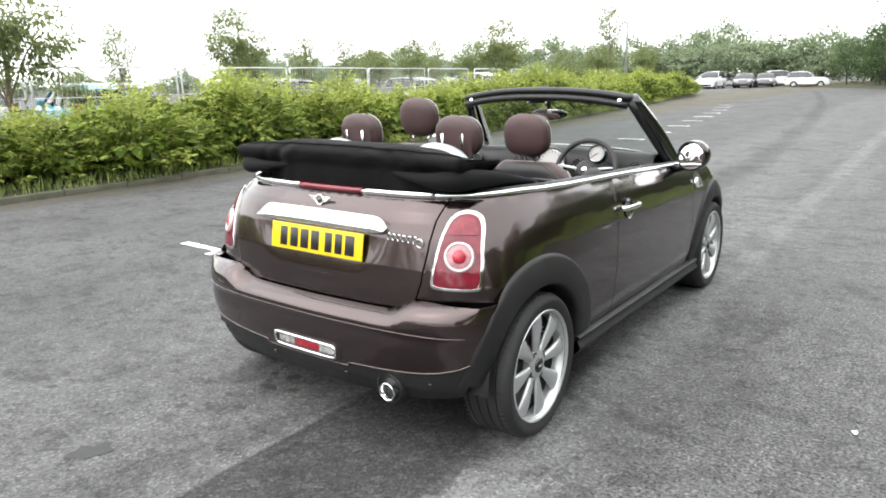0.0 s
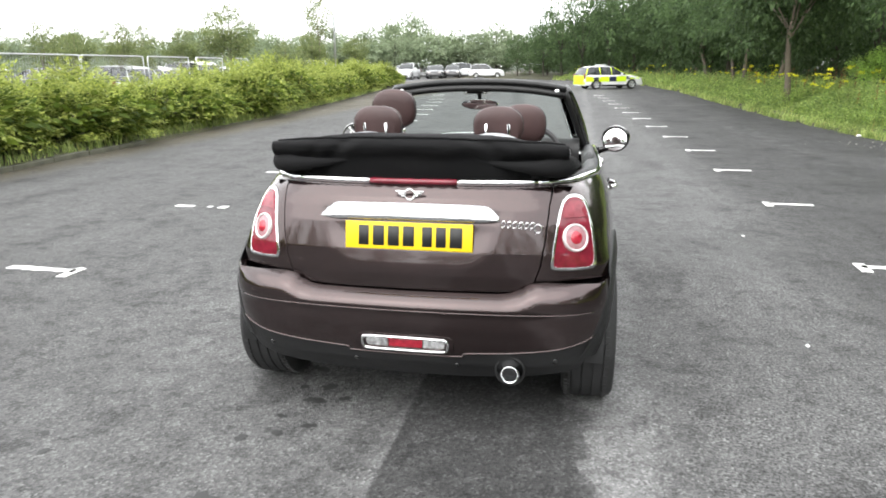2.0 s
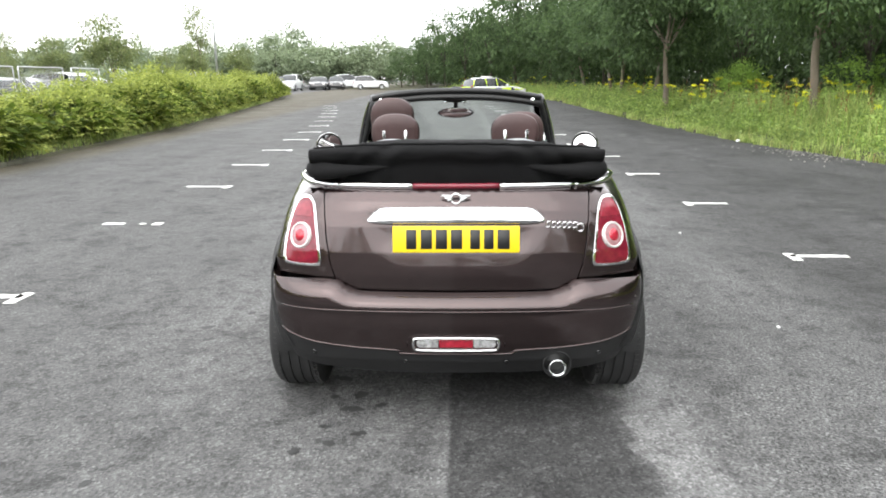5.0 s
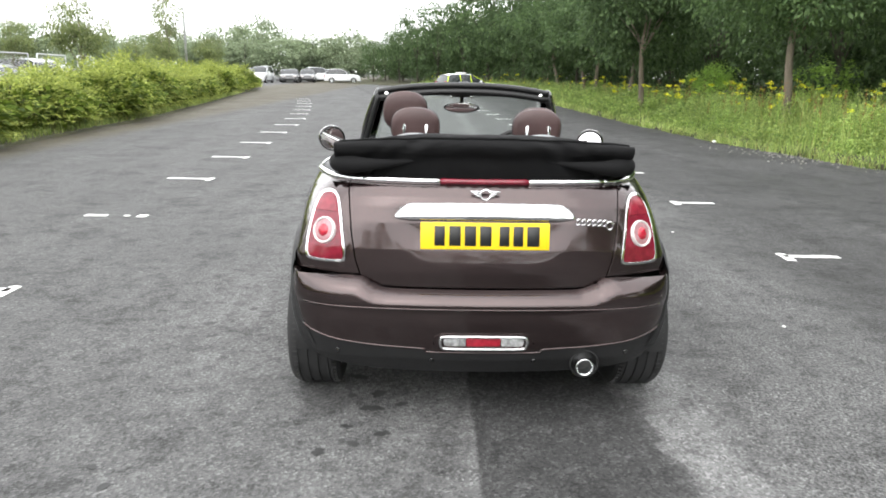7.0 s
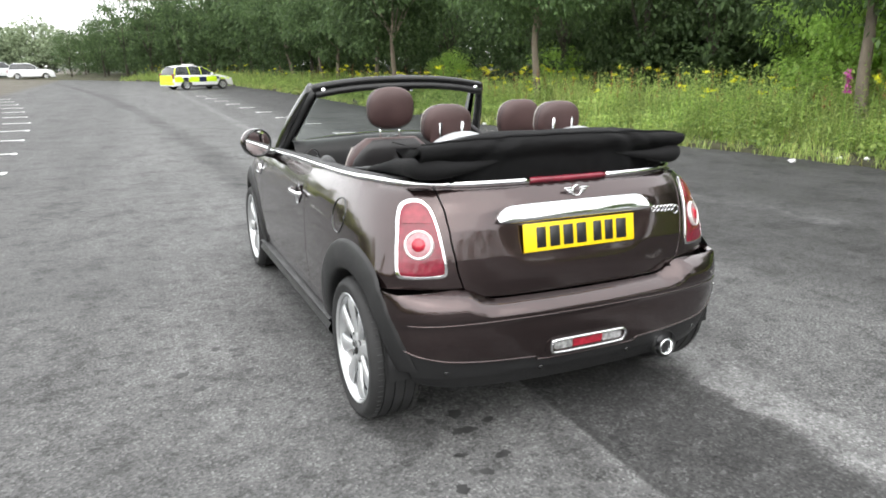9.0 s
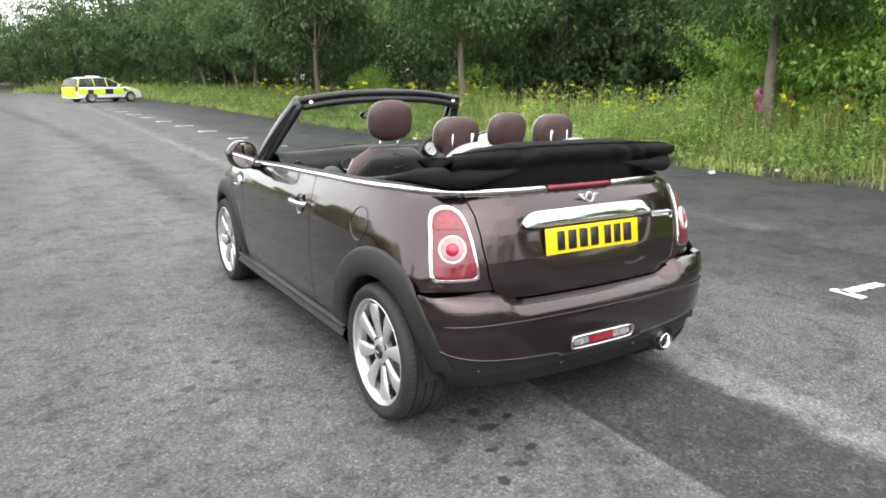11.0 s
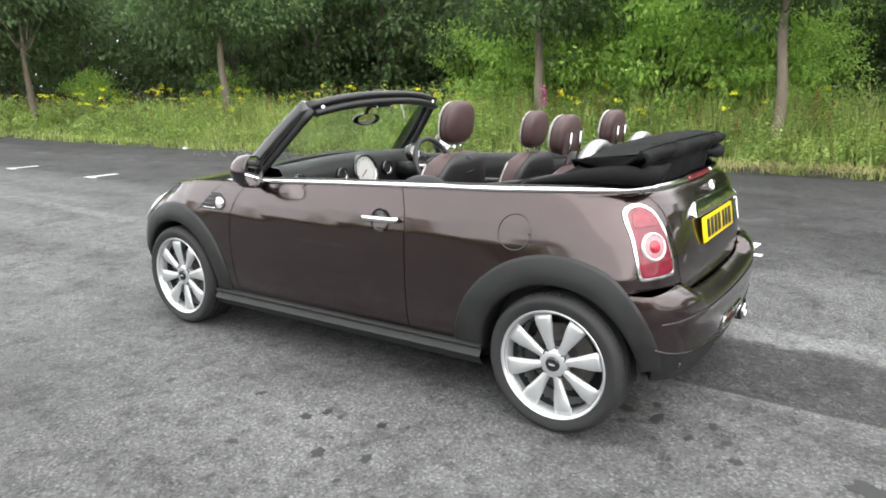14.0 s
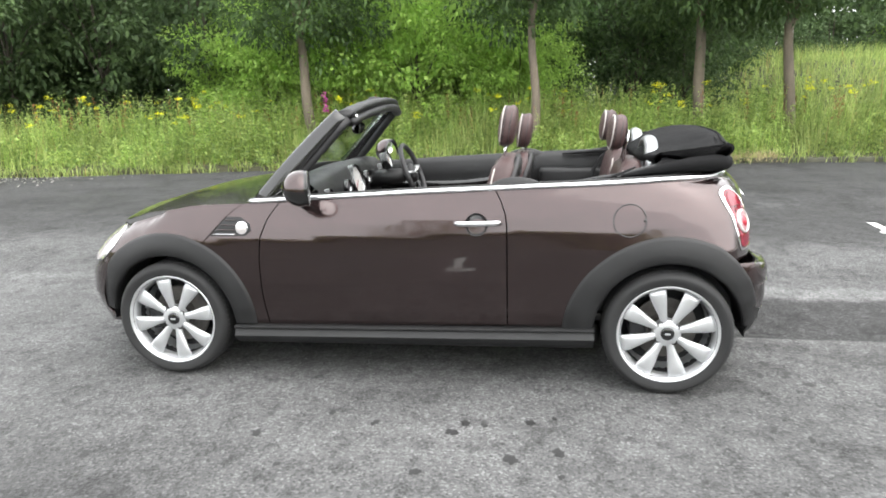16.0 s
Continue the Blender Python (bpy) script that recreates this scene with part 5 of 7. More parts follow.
rows = []
for u in np.linspace(-1, 1, 27):
    x = 0.66 * u
    b = 0.012 * math.cos(3.0 * u)
    rows.append([(x, 2.00, 0.915), (x, 1.90, 0.975 + b), (x, 1.80, 0.992 + b), (x, 1.735, 0.985 + b), (x, 1.700, 0.955 + b), (x, 1.688, 0.905), (x, 1.685, 0.84), (x, 1.70, 0.74), (x, 1.73, 0.60), (x, 1.76, 0.45)])
dash = part("dashboard", loft_bm(rows), M["trim"], car, "black dashboard with round dials")


def dial(x, y, z, r, face, tip=20, name="dial"):
    m = Matrix.Translation((x, y, z)) @ Matrix.Rotation(radians(90 - tip), 4, "X")
    d = part(name, lathe_bm([(r * 1.22, -0.03), (r * 1.22, 0.004), (r * 1.14, 0.016), (r * 1.06, 0.012), (r * 1.02, 0.001)], 36, m), M["gloss_black"], dash, "round dial in a black surround")
    part("dial_rim", tube_bm([m @ Vector((r * 1.03 * math.cos(a), r * 1.03 * math.sin(a), 0.003)) for a in np.linspace(0, 2 * math.pi, 40, endpoint=False)], 0.004, 6, closed=True), M["chrome"], d)
    part("dial_face", lathe_bm([(r, 0.001), (0, 0.0012)], 36, m), M[face], d)
    if face == "dial":
        for i in range(15):
            a = radians(-40 + 260 * i / 14)
            t = box_bm(r * 0.78, -0.002, 0.0018, r * 0.92, 0.002, 0.0028)
            bmesh.ops.transform(t, matrix=m @ Matrix.Rotation(a, 4, "Z"), verts=t.verts[:])
            part("dial_tick", t, M["plate_black"], d, smooth=False)
        t = box_bm(-0.01, -0.003, 0.003, r * 0.7, 0.003, 0.005)
        bmesh.ops.transform(t, matrix=m @ Matrix.Rotation(radians(215), 4, "Z"), verts=t.verts[:])
        part("dial_needle", t, M["red_lens"], d, smooth=False)


dial(0.0, 1.680, 0.896, 0.088, "dial", 14)
dial(0.36, 1.575, 0.985, 0.046, "dial", 20)
for x in (-0.22, 0.20, -0.56, 0.57):
    dial(x, 1.675, 0.896, 0.036, "trim", 8, "air_vent")
part("column_cowl", tube_bm([(0.36, 1.70, 0.86), (0.36, 1.55, 0.88), (0.36, 1.47, 0.885)], [0.06, 0.05, 0.045], 14), M["trim"], dash)
wm = Matrix.Translation((0.36, 1.410, 0.905)) @ Matrix.Rotation(radians(68), 4, "X")
sw = part("steering_wheel", tube_bm([wm @ Vector((0.182 * math.cos(a), 0.182 * math.sin(a), 0)) for a in np.linspace(0, 2 * math.pi, 44, endpoint=False)], 0.0165, 10, closed=True), M["leather_dark"], car, "black leather three-spoke steering wheel")
part("wheel_boss", lathe_bm([(0.0, 0.02), (0.045, 0.018), (0.062, 0.0), (0.055, -0.04), (0.0, -0.05)], 26, wm), M["trim"], sw)
part("boss_emblem", lathe_bm([(0.018, 0.020), (0.016, 0.023), (0, 0.024)], 18, wm), M["chrome"], sw)
for a in (radians(8), radians(172), radians(270)):
    p0, p1 = wm @ Vector((0.05 * math.cos(a), 0.05 * math.sin(a), 0.004)), wm @ Vector((0.175 * math.cos(a), 0.175 * math.sin(a), 0.0))
    part("wheel_spoke", tube_bm([p0, p1], 0.014, 8, flat=(0.018, 0.008)), M["alloy"] if a < 3.2 else M["trim"], sw)


# ---- seats ----
def pad(name, rows, material, parent, label=""):
    return part(name, loft_bm(rows, closed_u=True, caps=True), material, parent, label)


def squircle(cx, cy, w, h, n=24, p=0.55):
    out = []
    for i in range(n):
        a = 2 * math.pi * i / n
        out.append((cx + w * math.copysign(abs(math.cos(a)) ** p, math.cos(a)), cy + h * math.copysign(abs(math.sin(a)) ** p, math.sin(a))))
    return out


def head_rest(x, y, z, w, h, d, lean, parent, gap, posts=0.05, outside=False):
    """A padded cushion on two chrome posts, piped along its front edge."""
    m = Matrix.Translation((x, y, z)) @ Matrix.Rotation(radians(lean), 4, "X")
    rows = []
    for t in np.linspace(-1, 1, 13):
        k = max(0.02, 1 - abs(t) ** 3.2) ** 0.42
        sec = squircle(0, 0, w * (0.80 + 0.20 * k), h * (0.80 + 0.20 * k), 30, 0.76)
        rows.append([m @ Vector((u, d * t, v - 0.014 * (1 - (u / w) ** 2) * (t < 0) * -0.5)) for u, v in [(uu * (0.45 + 0.55 * k), vv * (0.45 + 0.55 * k)) for uu, vv in sec]])
    hr = pad("headrest", rows, M["leather"], parent, "padded maroon leather headrest")
    edge = [m @ Vector((u * 0.985, d * 0.62, v * 0.985)) for u, v in squircle(0, 0, w * 0.97, h * 0.97, 36, 0.76)]
    part("piping", tube_bm(edge, 0.0035, 6, closed=True), M["piping"], hr)
    for dd in (-0.30, 0.34):
        seam_line = [m @ Vector((u, d * dd, v)) for u, v in squircle(0, 0, w * 0.992, h * 0.992, 40, 0.76)]
        part("seam", tube_bm(seam_line, 0.0022, 5, closed=True), M["leather_dark"], hr)
    for px in (-posts, posts):
        foot = m @ Vector((px, -0.004, -h - gap))
        pts = [m @ Vector((px, -d * 0.6, h * 0.30)), m @ Vector((px, -d - 0.010, h * 0.22)), m @ Vector((px, -d - 0.012, -h * 0.4)), m @ Vector((px, -d - 0.006, -h - gap))] if outside else [m @ Vector((px, 0, -h * 0.8)), foot]
        part("headrest_post", tube_bm(pts, 0.006, 10), M["chrome"], hr)
    if outside:
        rec = [[m @ Vector((w * 0.80 * u, -d * (0.93 + 0.10 * (1 - abs(u) ** 3)), v)) for u in np.linspace(-1, 1, 11)] for v in np.linspace(-h * 0.80, h * 0.36, 6)]
        part("headrest_recess", loft_bm(rec), M["leather"], hr)
    return hr


def seat_back(x, y, z0, z1, w, lean, parent, back="leather"):
    """The backrest: bolstered cushion, dark rear shell, pale piping."""
    rows = []
    n = 12
    for i in range(n + 1):
        t = i / n
        z = z0 + (z1 - z0) * t
        k = 1 - 0.30 * max(0, (t - 0.62) / 0.38) ** 2.2
        end = 1 if 0 < i < n else 0.82
        yy = y - lean * (z - z0)
        sec = []
        for u, v in squircle(0, 0, w * k * end, 0.062 * (1 if i < n else 0.5), 26, 0.6):
            sec.append((x + u, yy + v + 0.035 * (abs(u) / w) ** 2 * (v > 0), z))
        rows.append(sec)
    bk = pad("backrest", rows, M[back], parent, "leather backrest with pale piping")
    shell = []
    for i in range(1, n + 1):
        t = i / n * 0.995
        z = z0 + (z1 - z0) * t
        k = 1 - 0.30 * max(0, (t - 0.62) / 0.38) ** 2.2
        f = 0.99 * (1 - 0.30 * max(0, (i / n - 0.75) / 0.25) ** 2.5)
        yy = y - lean * (z - z0)
        shell.append([(x + u, yy - 0.046 + v, z) for u, v in squircle(0, 0, w * k * f, 0.034 * (1 if i < n else 0.4), 24, 0.75)])
    part("seat_shell", loft_bm(shell, closed_u=True, caps=True), M["leather_dark"], bk, "black rounded seat shell")
    for sgn in (1, -1):
        if back != "leather":
            bol = []
            for i in range(1, n):
                t = i / n
                z = z0 + (z1 - z0) * t
                k = 1 - 0.30 * max(0, (t - 0.62) / 0.38) ** 2.2
                bol.append((x + sgn * w * k * 0.86, y - lean * (z - z0) + 0.055, z))
            part("bolster", tube_bm(bol, 0.035, 10, flat=(0.040, 0.036)), M["leather"], bk, "maroon leather side bolster")
        line = []
        for i in range(n):
            t = i / n
            z = z0 + (z1 - z0) * t
            k = 1 - 0.30 * max(0, (t - 0.62) / 0.38) ** 2.2
            line.append((x + sgn * w * k * 0.985, y - lean * (z - z0) + 0.050, z))
        part("piping", tube_bm(line, 0.004, 6), M["piping"], bk)
    return bk


for x in (-0.36, 0.36):
    st = empty("front_seat")
    st.parent = car
    st["label"] = "maroon and black leather front seat with headrest"
    rows = [[(x + u, yy, 0.47 + v) for u, v in squircle(0, 0, 0.235 * f, 0.085 * f, 22, 0.6)] for yy, f in ((0.86, 0.8), (0.90, 1), (1.1, 1.0), (1.3, 1.0), (1.38, 0.92), (1.42, 0.7))]
    pad("seat_cushion", rows, M["leather"], st)
    seat_back(x, 0.90 if x < 0 else 0.84, 0.50, 1.085 if x < 0 else 1.03, 0.235, 0.24, st)
    head_rest(x, 0.765 if x < 0 else 0.705, 1.232 if x < 0 else 1.158, 0.122, 0.104, 0.046, 8, st, 0.06 if x < 0 else 0.02, 0.052)
    part("belt_slot", tube_bm([(x - 0.02, 0.70, 1.07), (x + 0.05, 0.698, 1.05), (x + 0.05, 0.70, 1.00), (x - 0.01, 0.70, 0.99)], 0.005, 6), M["trim"], st)
for x in (-0.295, 0.285):
    st = empty("rear_seat")
    st.parent = car
    st["label"] = "maroon leather rear seat with headrest and roll hoop"
    rows = [[(x + u, yy, 0.52 + v) for u, v in squircle(0, 0, 0.26 * f, 0.07 * f, 22, 0.6)] for yy, f in ((0.16, 0.8), (0.2, 1), (0.45, 1.0), (0.56, 0.9), (0.60, 0.7))]
    pad("seat_cushion", rows, M["leather"], st)
    seat_back(x, 0.22, 0.55, 1.06, 0.245, 0.16, st)
    head_rest(x, 0.215, 1.190, 0.116, 0.088, 0.044, 8, st, 0.07, 0.052, True)
    # roll hoop behind the headrest: brushed metal cover over a dark arch
    m = Matrix.Translation((x, 0.07, 0.988)) @ Matrix.Rotation(radians(6), 4, "X")
    arch = [m @ Vector((0.150 * math.cos(a), 0, 0.060 + 0.105 * math.sin(a))) for a in np.linspace(0, math.pi, 22)]
    pts = [m @ Vector((0.150, 0, -0.06))] + arch + [m @ Vector((-0.150, 0, -0.06))]
    hoop = part("roll_hoop", tube_bm(pts, 0.03, 12, flat=(0.034, 0.024)), M["satin"], st, "silver satin roll hoop cover")
    inner_r = [[m @ Vector((0.120 * f * math.cos(a), dy, 0.050 + 0.085 * f * math.sin(a))) for a in np.linspace(-0.9, math.pi + 0.9, 20)] for f, dy in ((1.0, -0.03), (0.9, -0.045), (0.5, -0.05), (0.1, -0.05))]
    part("hoop_pad", loft_bm(inner_r), M["leather_dark"], hoop)
    part("hoop_mount", box_bm(x - 0.19, 0.02, 0.90, x + 0.19, 0.16, 1.00, 0.03, 3), M["trim"], hoop)
    part("seat_belt", tube_bm(spline([(x + (0.22 if x > 0 else -0.22), 0.14, 1.04), (x + (0.20 if x > 0 else -0.20), 0.24, 0.98), (x + (0.16 if x > 0 else -0.16), 0.32, 0.80)], 4), 0.02, 6, flat=(0.022, 0.003)), M["fabric"], st)
part("centre_console", box_bm(-0.09, 0.7, 0.33, 0.09, 1.62, 0.58, 0.03), M["trim"], car)

# ---- folded soft top ----
soft = empty("soft_top")
soft.parent = car
soft["label"] = "folded black canvas soft top stacked behind the rear seats"
MID = [(0.10, 1.03), (0.125, 1.075), (0.085, 1.115), (0.0, 1.152), (-0.10, 1.180), (-0.18, 1.193), (-0.240, 1.192), (-0.284, 1.178), (-0.303, 1.154), (-0.292, 1.126), (-0.264, 1.098), (-0.252, 1.055), (-0.236, 1.000)]
END = [(0.045, 1.118), (0.035, 1.112), (0.018, 1.102), (-0.025, 1.086), (-0.075, 1.082), (-0.145, 1.112), (-0.205, 1.142), (-0.250, 1.160), (-0.280, 1.150), (-0.282, 1.124), (-0.255, 1.102), (-0.205, 1.092), (-0.150, 1.086)]
mid_f, end_f = spline(MID, 4), spline(END, 4)
rows = []
NX = 81
for i in range(NX):
    u = -1 + 2 * i / (NX - 1)
    e = abs(u)
    b = max(0.0, (e - 0.45) / 0.55) ** 2.0
    b_low = max(0.0, (e - 0.70) / 0.30) ** 1.5
    row = []
    for j, (p, q) in enumerate(zip(mid_f, end_f)):
        t = j / (len(mid_f) - 1)
        f = b if t < 0.55 else b + (b_low - b) * min(1, (t - 0.55) / 0.2)
        y, z = p[0] + (q[0] - p[0]) * f, p[1] + (q[1] - p[1]) * f
        x = 0.620 * u * (1 - 0.030 * max(0, 1 - t / 0.55))
        w = 0.006 * noise.noise((x * 7, t * 5, 1.3)) + 0.003 * noise.noise((x * 22, t * 12, 4.1))
        rear = 1.0 if t > 0.6 else 0.0
        g = e - 0.56 - 0.55 * (t - 0.75)
        fold = rear * (0.011 * math.exp(-(g / 0.045) ** 2) - 0.012 * math.exp(-((g + 0.13) / 0.06) ** 2) + 0.007 * math.exp(-((g - 0.16) / 0.04) ** 2))
        dip = -0.006 * math.exp(-((t - 0.30) / 0.05) ** 2) + 0.030 * e ** 2 * (t > 0.5) * (1 - b_low)
        bow = -0.010 * (1 - e * e)
        row.append((x, y + w + bow + fold + dip * (t > 0.5), z + w * 0.7 - 0.022 * e ** 2.2 * max(0, (z - 1.0) / 0.2) * (1 - b)))
    rows.append(row)
thick = []
for row in rows:
    back = []
    for x, y, z in row:
        d = Vector((-0.10 - y, 1.075 - z))
        d = d.normalized() * min(0.012, d.length * 0.5)
        back.append((x, y + d.x, z + d.y))
    thick.append(row + back[::-1])
cm = loft_bm(thick, closed_u=True, caps=True)
part("folded_canvas", cm, M["fabric"], soft, "black folded canvas")
seam = [rows[i][int(len(mid_f) * 0.56)] for i in range(1, NX - 1)]
part("canvas_seam", tube_bm([(p[0], p[1] - 0.001, p[2] + 0.002) for p in seam], 0.006, 6), M["fabric"], soft)
for k in (1, -1):
    # stacked layers that narrow to a point along the belt
    for j, (y1, zf, zm, zr) in enumerate(((0.47, 0.994, 1.008, 1.016), (0.42, 0.998, 1.024, 1.040), (0.34, 1.004, 1.040, 1.064), (0.24, 1.014, 1.056, 1.088), (0.10, 1.036, 1.072, 1.110))):
        pts = spline([(k * 0.672, y1, zf - 0.008), (k * (0.655 - 0.004 * j), y1 * 0.55, (zf + zm) / 2 + 0.002), (k * (0.632 - 0.004 * j), 0.0, zm), (k * (0.600 - 0.004 * j), -0.15, (zm + zr) / 2 + 0.004), (k * 0.545, -0.236 + 0.004 * j, zr)], 5)
        n_p = len(pts)
        sheet = []
        for i, p in enumerate(pts):
            g = i / (n_p - 1)
            wd, th = 0.035 + 0.055 * g, 0.006 + 0.010 * min(1, 2.5 * g)
            wave = 0.005 * noise.noise((p[1] * 9, j * 3.1, k))
            sheet.append([(p[0] + k * (wave + wd * 0.45 * math.cos(a)) - k * wd * 0.45, p[1], p[2] + wave + th * math.sin(a)) for a in np.linspace(0, 2 * math.pi, 12, endpoint=False)])
        part("side_fold", loft_bm(sheet, closed_u=True, caps=True), M["fabric"] if j % 2 == 0 else M["trim"], soft, "folded canvas edge over the roof frame")
    # the lower roll of canvas, thick at the corner and thin towards the middle
    lobe = spline([(k * 0.26, -0.262, 1.090), (k * 0.38, -0.276, 1.078), (k * 0.49, -0.274, 1.070), (k * 0.565, -0.256, 1.068), (k * 0.605, -0.215, 1.070), (k * 0.622, -0.13, 1.066), (k * 0.634, -0.03, 1.056), (k * 0.648, 0.09, 1.036), (k * 0.662, 0.22, 1.014)], 5)
    part("lower_fold", tube_bm(lobe, [float(np.interp(i / (len(lobe) - 1), [0, 0.15, 0.33, 0.48, 0.62, 0.78, 1], [0.004, 0.018, 0.036, 0.042, 0.036, 0.026, 0.008])) for i in range(len(lobe))], 14), M["fabric"], soft)
    # a rounded fold of canvas pressed between the upper sheet and the layers
    pts = spline([(k * 0.575, 0.03, 1.075), (k * 0.590, -0.06, 1.070), (k * 0.588, -0.15, 1.090), (k * 0.560, -0.235, 1.115)], 5)
    part("inner_fold", tube_bm(pts, [0.016 + 0.012 * math.sin(math.pi * i / (len(pts) - 1)) for i in range(len(pts))], 10), M["fabric"], soft)

# ---- plants ----
RNG = np.random.default_rng(11)


def fast_mesh(name, V, F, material):
    """A mesh from arrays of points and of faces that all have the same number of corners."""
    me = bpy.data.meshes.new(name)
    nf, k = F.shape
    me.vertices.add(len(V))
    me.vertices.foreach_set("co", V.astype(np.float32).ravel())
    me.loops.add(nf * k)
    me.loops.foreach_set("vertex_index", F.astype(np.int32).ravel())
    me.polygons.add(nf)
    me.polygons.foreach_set("loop_start", np.arange(0, nf * k, k, dtype=np.int32))
    me.update(calc_edges=True)
    me.materials.append(material)
    return me


def unit(v):
    return v / (np.linalg.norm(v, axis=1, keepdims=True) + 1e-9)


def leaves(P, D, size, wide=0.5, droop=0.25, rng=RNG):
    """Pointed leaves at P that reach along D; returns points and faces."""
    n = len(P)
    L = size * rng.uniform(0.6, 1.3, n)[:, None]
    D = unit(D + rng.normal(0, 0.35, (n, 3)))
    U = unit(np.cross(D, rng.normal(0, 1, (n, 3)) * np.array([1, 1, 0.6]) + np.array([0, 0, 1.2])))
    N = np.cross(U, D)
    V = np.empty((n, 4, 3))
    V[:, 0] = P
    V[:, 1] = P + D * L * 0.45 + U * L * wide * 0.5 + N * L * 0.06
    V[:, 2] = P + D * L - np.array([0, 0, 1]) * L * droop
    V[:, 3] = P + D * L * 0.45 - U * L * wide * 0.5 + N * L * 0.06
    F = np.arange(n * 4).reshape(n, 4)
    return V.reshape(-1, 3), F


def ball(n, rng=RNG):
    v = unit(rng.normal(0, 1, (n, 3)))
    return v * rng.uniform(0, 1, n)[:, None] ** (1 / 2.2)


def clumps(C, R, per, size, wide=0.55, flat=0.6, droop=0.3, rng=RNG):
    """Leafy clumps about the centres C with radii R: leaves sit towards the outside and point outwards."""
    Ps, Ds = [], []
    for c, r in zip(C, R):
        b = ball(per, rng)
        Ps.append(c + b * r * np.array([1, 1, flat]))
        Ds.append(b + np.array([0, 0, -0.15]))
    return leaves(np.concatenate(Ps), np.concatenate(Ds), size, wide, droop, rng)


def make_tree(name, seed, trunk_h, trunk_r, crown_c, crown_r, n_clump, per, size, leafm, barkm, label, category="tree", limbs=7, clump_r=0.55, flat=0.6, lean=0.06, wide=0.55, fork=True):
    rng = np.random.default_rng(seed)
    t = empty(name, label=label, category=category)
    crown_c, crown_r = np.array(crown_c, float), np.array(crown_r, float)
    top = np.array([lean * trunk_h * rng.normal(), lean * trunk_h * rng.normal(), trunk_h])
    pts = spline([(0, 0, -0.1), tuple(top * 0.35 + rng.normal(0, 0.02, 3) * [1, 1, 0]), tuple(top * 0.7 + rng.normal(0, 0.03, 3) * [1, 1, 0]), tuple(top)], 4)
    rad = [trunk_r * (1.25 if i == 0 else 1.05 - 0.45 * i / len(pts)) for i in range(len(pts))]
    part("trunk", tube_bm(pts, rad, 9), barkm, t)
    ends = []
    for i in range(limbs):
        a = 2 * math.pi * (i + rng.uniform(0, 0.6)) / limbs
        rr = rng.uniform(0.45, 0.9)
        e = crown_c + crown_r * np.array([math.cos(a) * rr, math.sin(a) * rr, rng.uniform(-0.5, 0.75)])
        s0 = top * rng.uniform(0.78, 1.0)
        mid = (s0 + e) / 2 + np.array([0, 0, 0.18 * crown_r[2]])
        lp = spline([tuple(s0), tuple(mid), tuple(e)], 4)
        part("limb", tube_bm(lp, [trunk_r * (0.30 - 0.23 * j / len(lp)) for j in range(len(lp))], 6), barkm, t)
        ends += [np.array(lp[-1]), np.array(lp[-4]), np.array(lp[len(lp) // 2])]
    lead = spline([tuple(top), tuple((top + crown_c) / 2), tuple(crown_c + [0, 0, crown_r[2] * 0.8])], 4)
    part("limb", tube_bm(lead, [trunk_r * (0.62 - 0.5 * j / len(lead)) for j in range(len(lead))], 6), barkm, t)
    b = unit(rng.normal(0, 1, (n_clump, 3))) * rng.uniform(0.35, 1.0, n_clump)[:, None] ** 0.6
    C = crown_c + b * crown_r * (1 + rng.normal(0, 0.08, (n_clump, 1)))
    k = rng.random(n_clump) < 0.25
    E = np.array(ends)
    C[k] = E[rng.integers(0, len(E), k.sum())]
    R = clump_r * rng.uniform(0.6, 1.35, n_clump)
    V, F = clumps(C, R, per, size, wide, flat, rng=rng)
    me = fast_mesh("crown", V, F, leafm)
    c = new("crown", me)
    c.parent = t
    return t


def place(proto, x, y, z=0.0, turn=0.0, s=1.0, sz=None):
    return copy_thing(proto, Matrix.Translation((x, y, z)) @ Matrix.Rotation(turn, 4, "Z") @ Matrix.Diagonal((s, s, sz or s, 1)))


# roadside trees with clear trunks
R_SPOT = [(9.9, 5.35, 0), (8.35, 13.4, 1), (9.35, 0.85, 2), (10.95, -4.25, 1), (11.3, -2.6, 0), (6.95, 20.4, 2), (10.5, -9.5, 2), (8.0, 25.5, 0), (7.7, 30.5, 1), (8.4, 35.5, 2), (8.0, 41, 0), (8.2, 47, 1), (7.0, 54, 2), (5.4, 61, 0), (11.0, -15, 1)]
protos = []
for i, (h, r, wide, n_cl) in enumerate(((2.75, 0.115, 2.05, 210), (2.6, 0.105, 2.4, 260), (2.9, 0.092, 1.65, 160))):
    protos.append(make_tree("roadside_tree", 21 + i, h, r, (0, 0, 3.95), (wide, wide, 2.05), n_cl, 96, 0.105, M["leaf_tree"], M["bark"], "young broadleaf tree with a bare grey trunk in tall grass", limbs=6, clump_r=0.62))
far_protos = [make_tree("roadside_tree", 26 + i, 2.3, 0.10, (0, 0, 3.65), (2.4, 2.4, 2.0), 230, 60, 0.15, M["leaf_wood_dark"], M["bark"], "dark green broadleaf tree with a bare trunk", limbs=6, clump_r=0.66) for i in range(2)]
used = set()
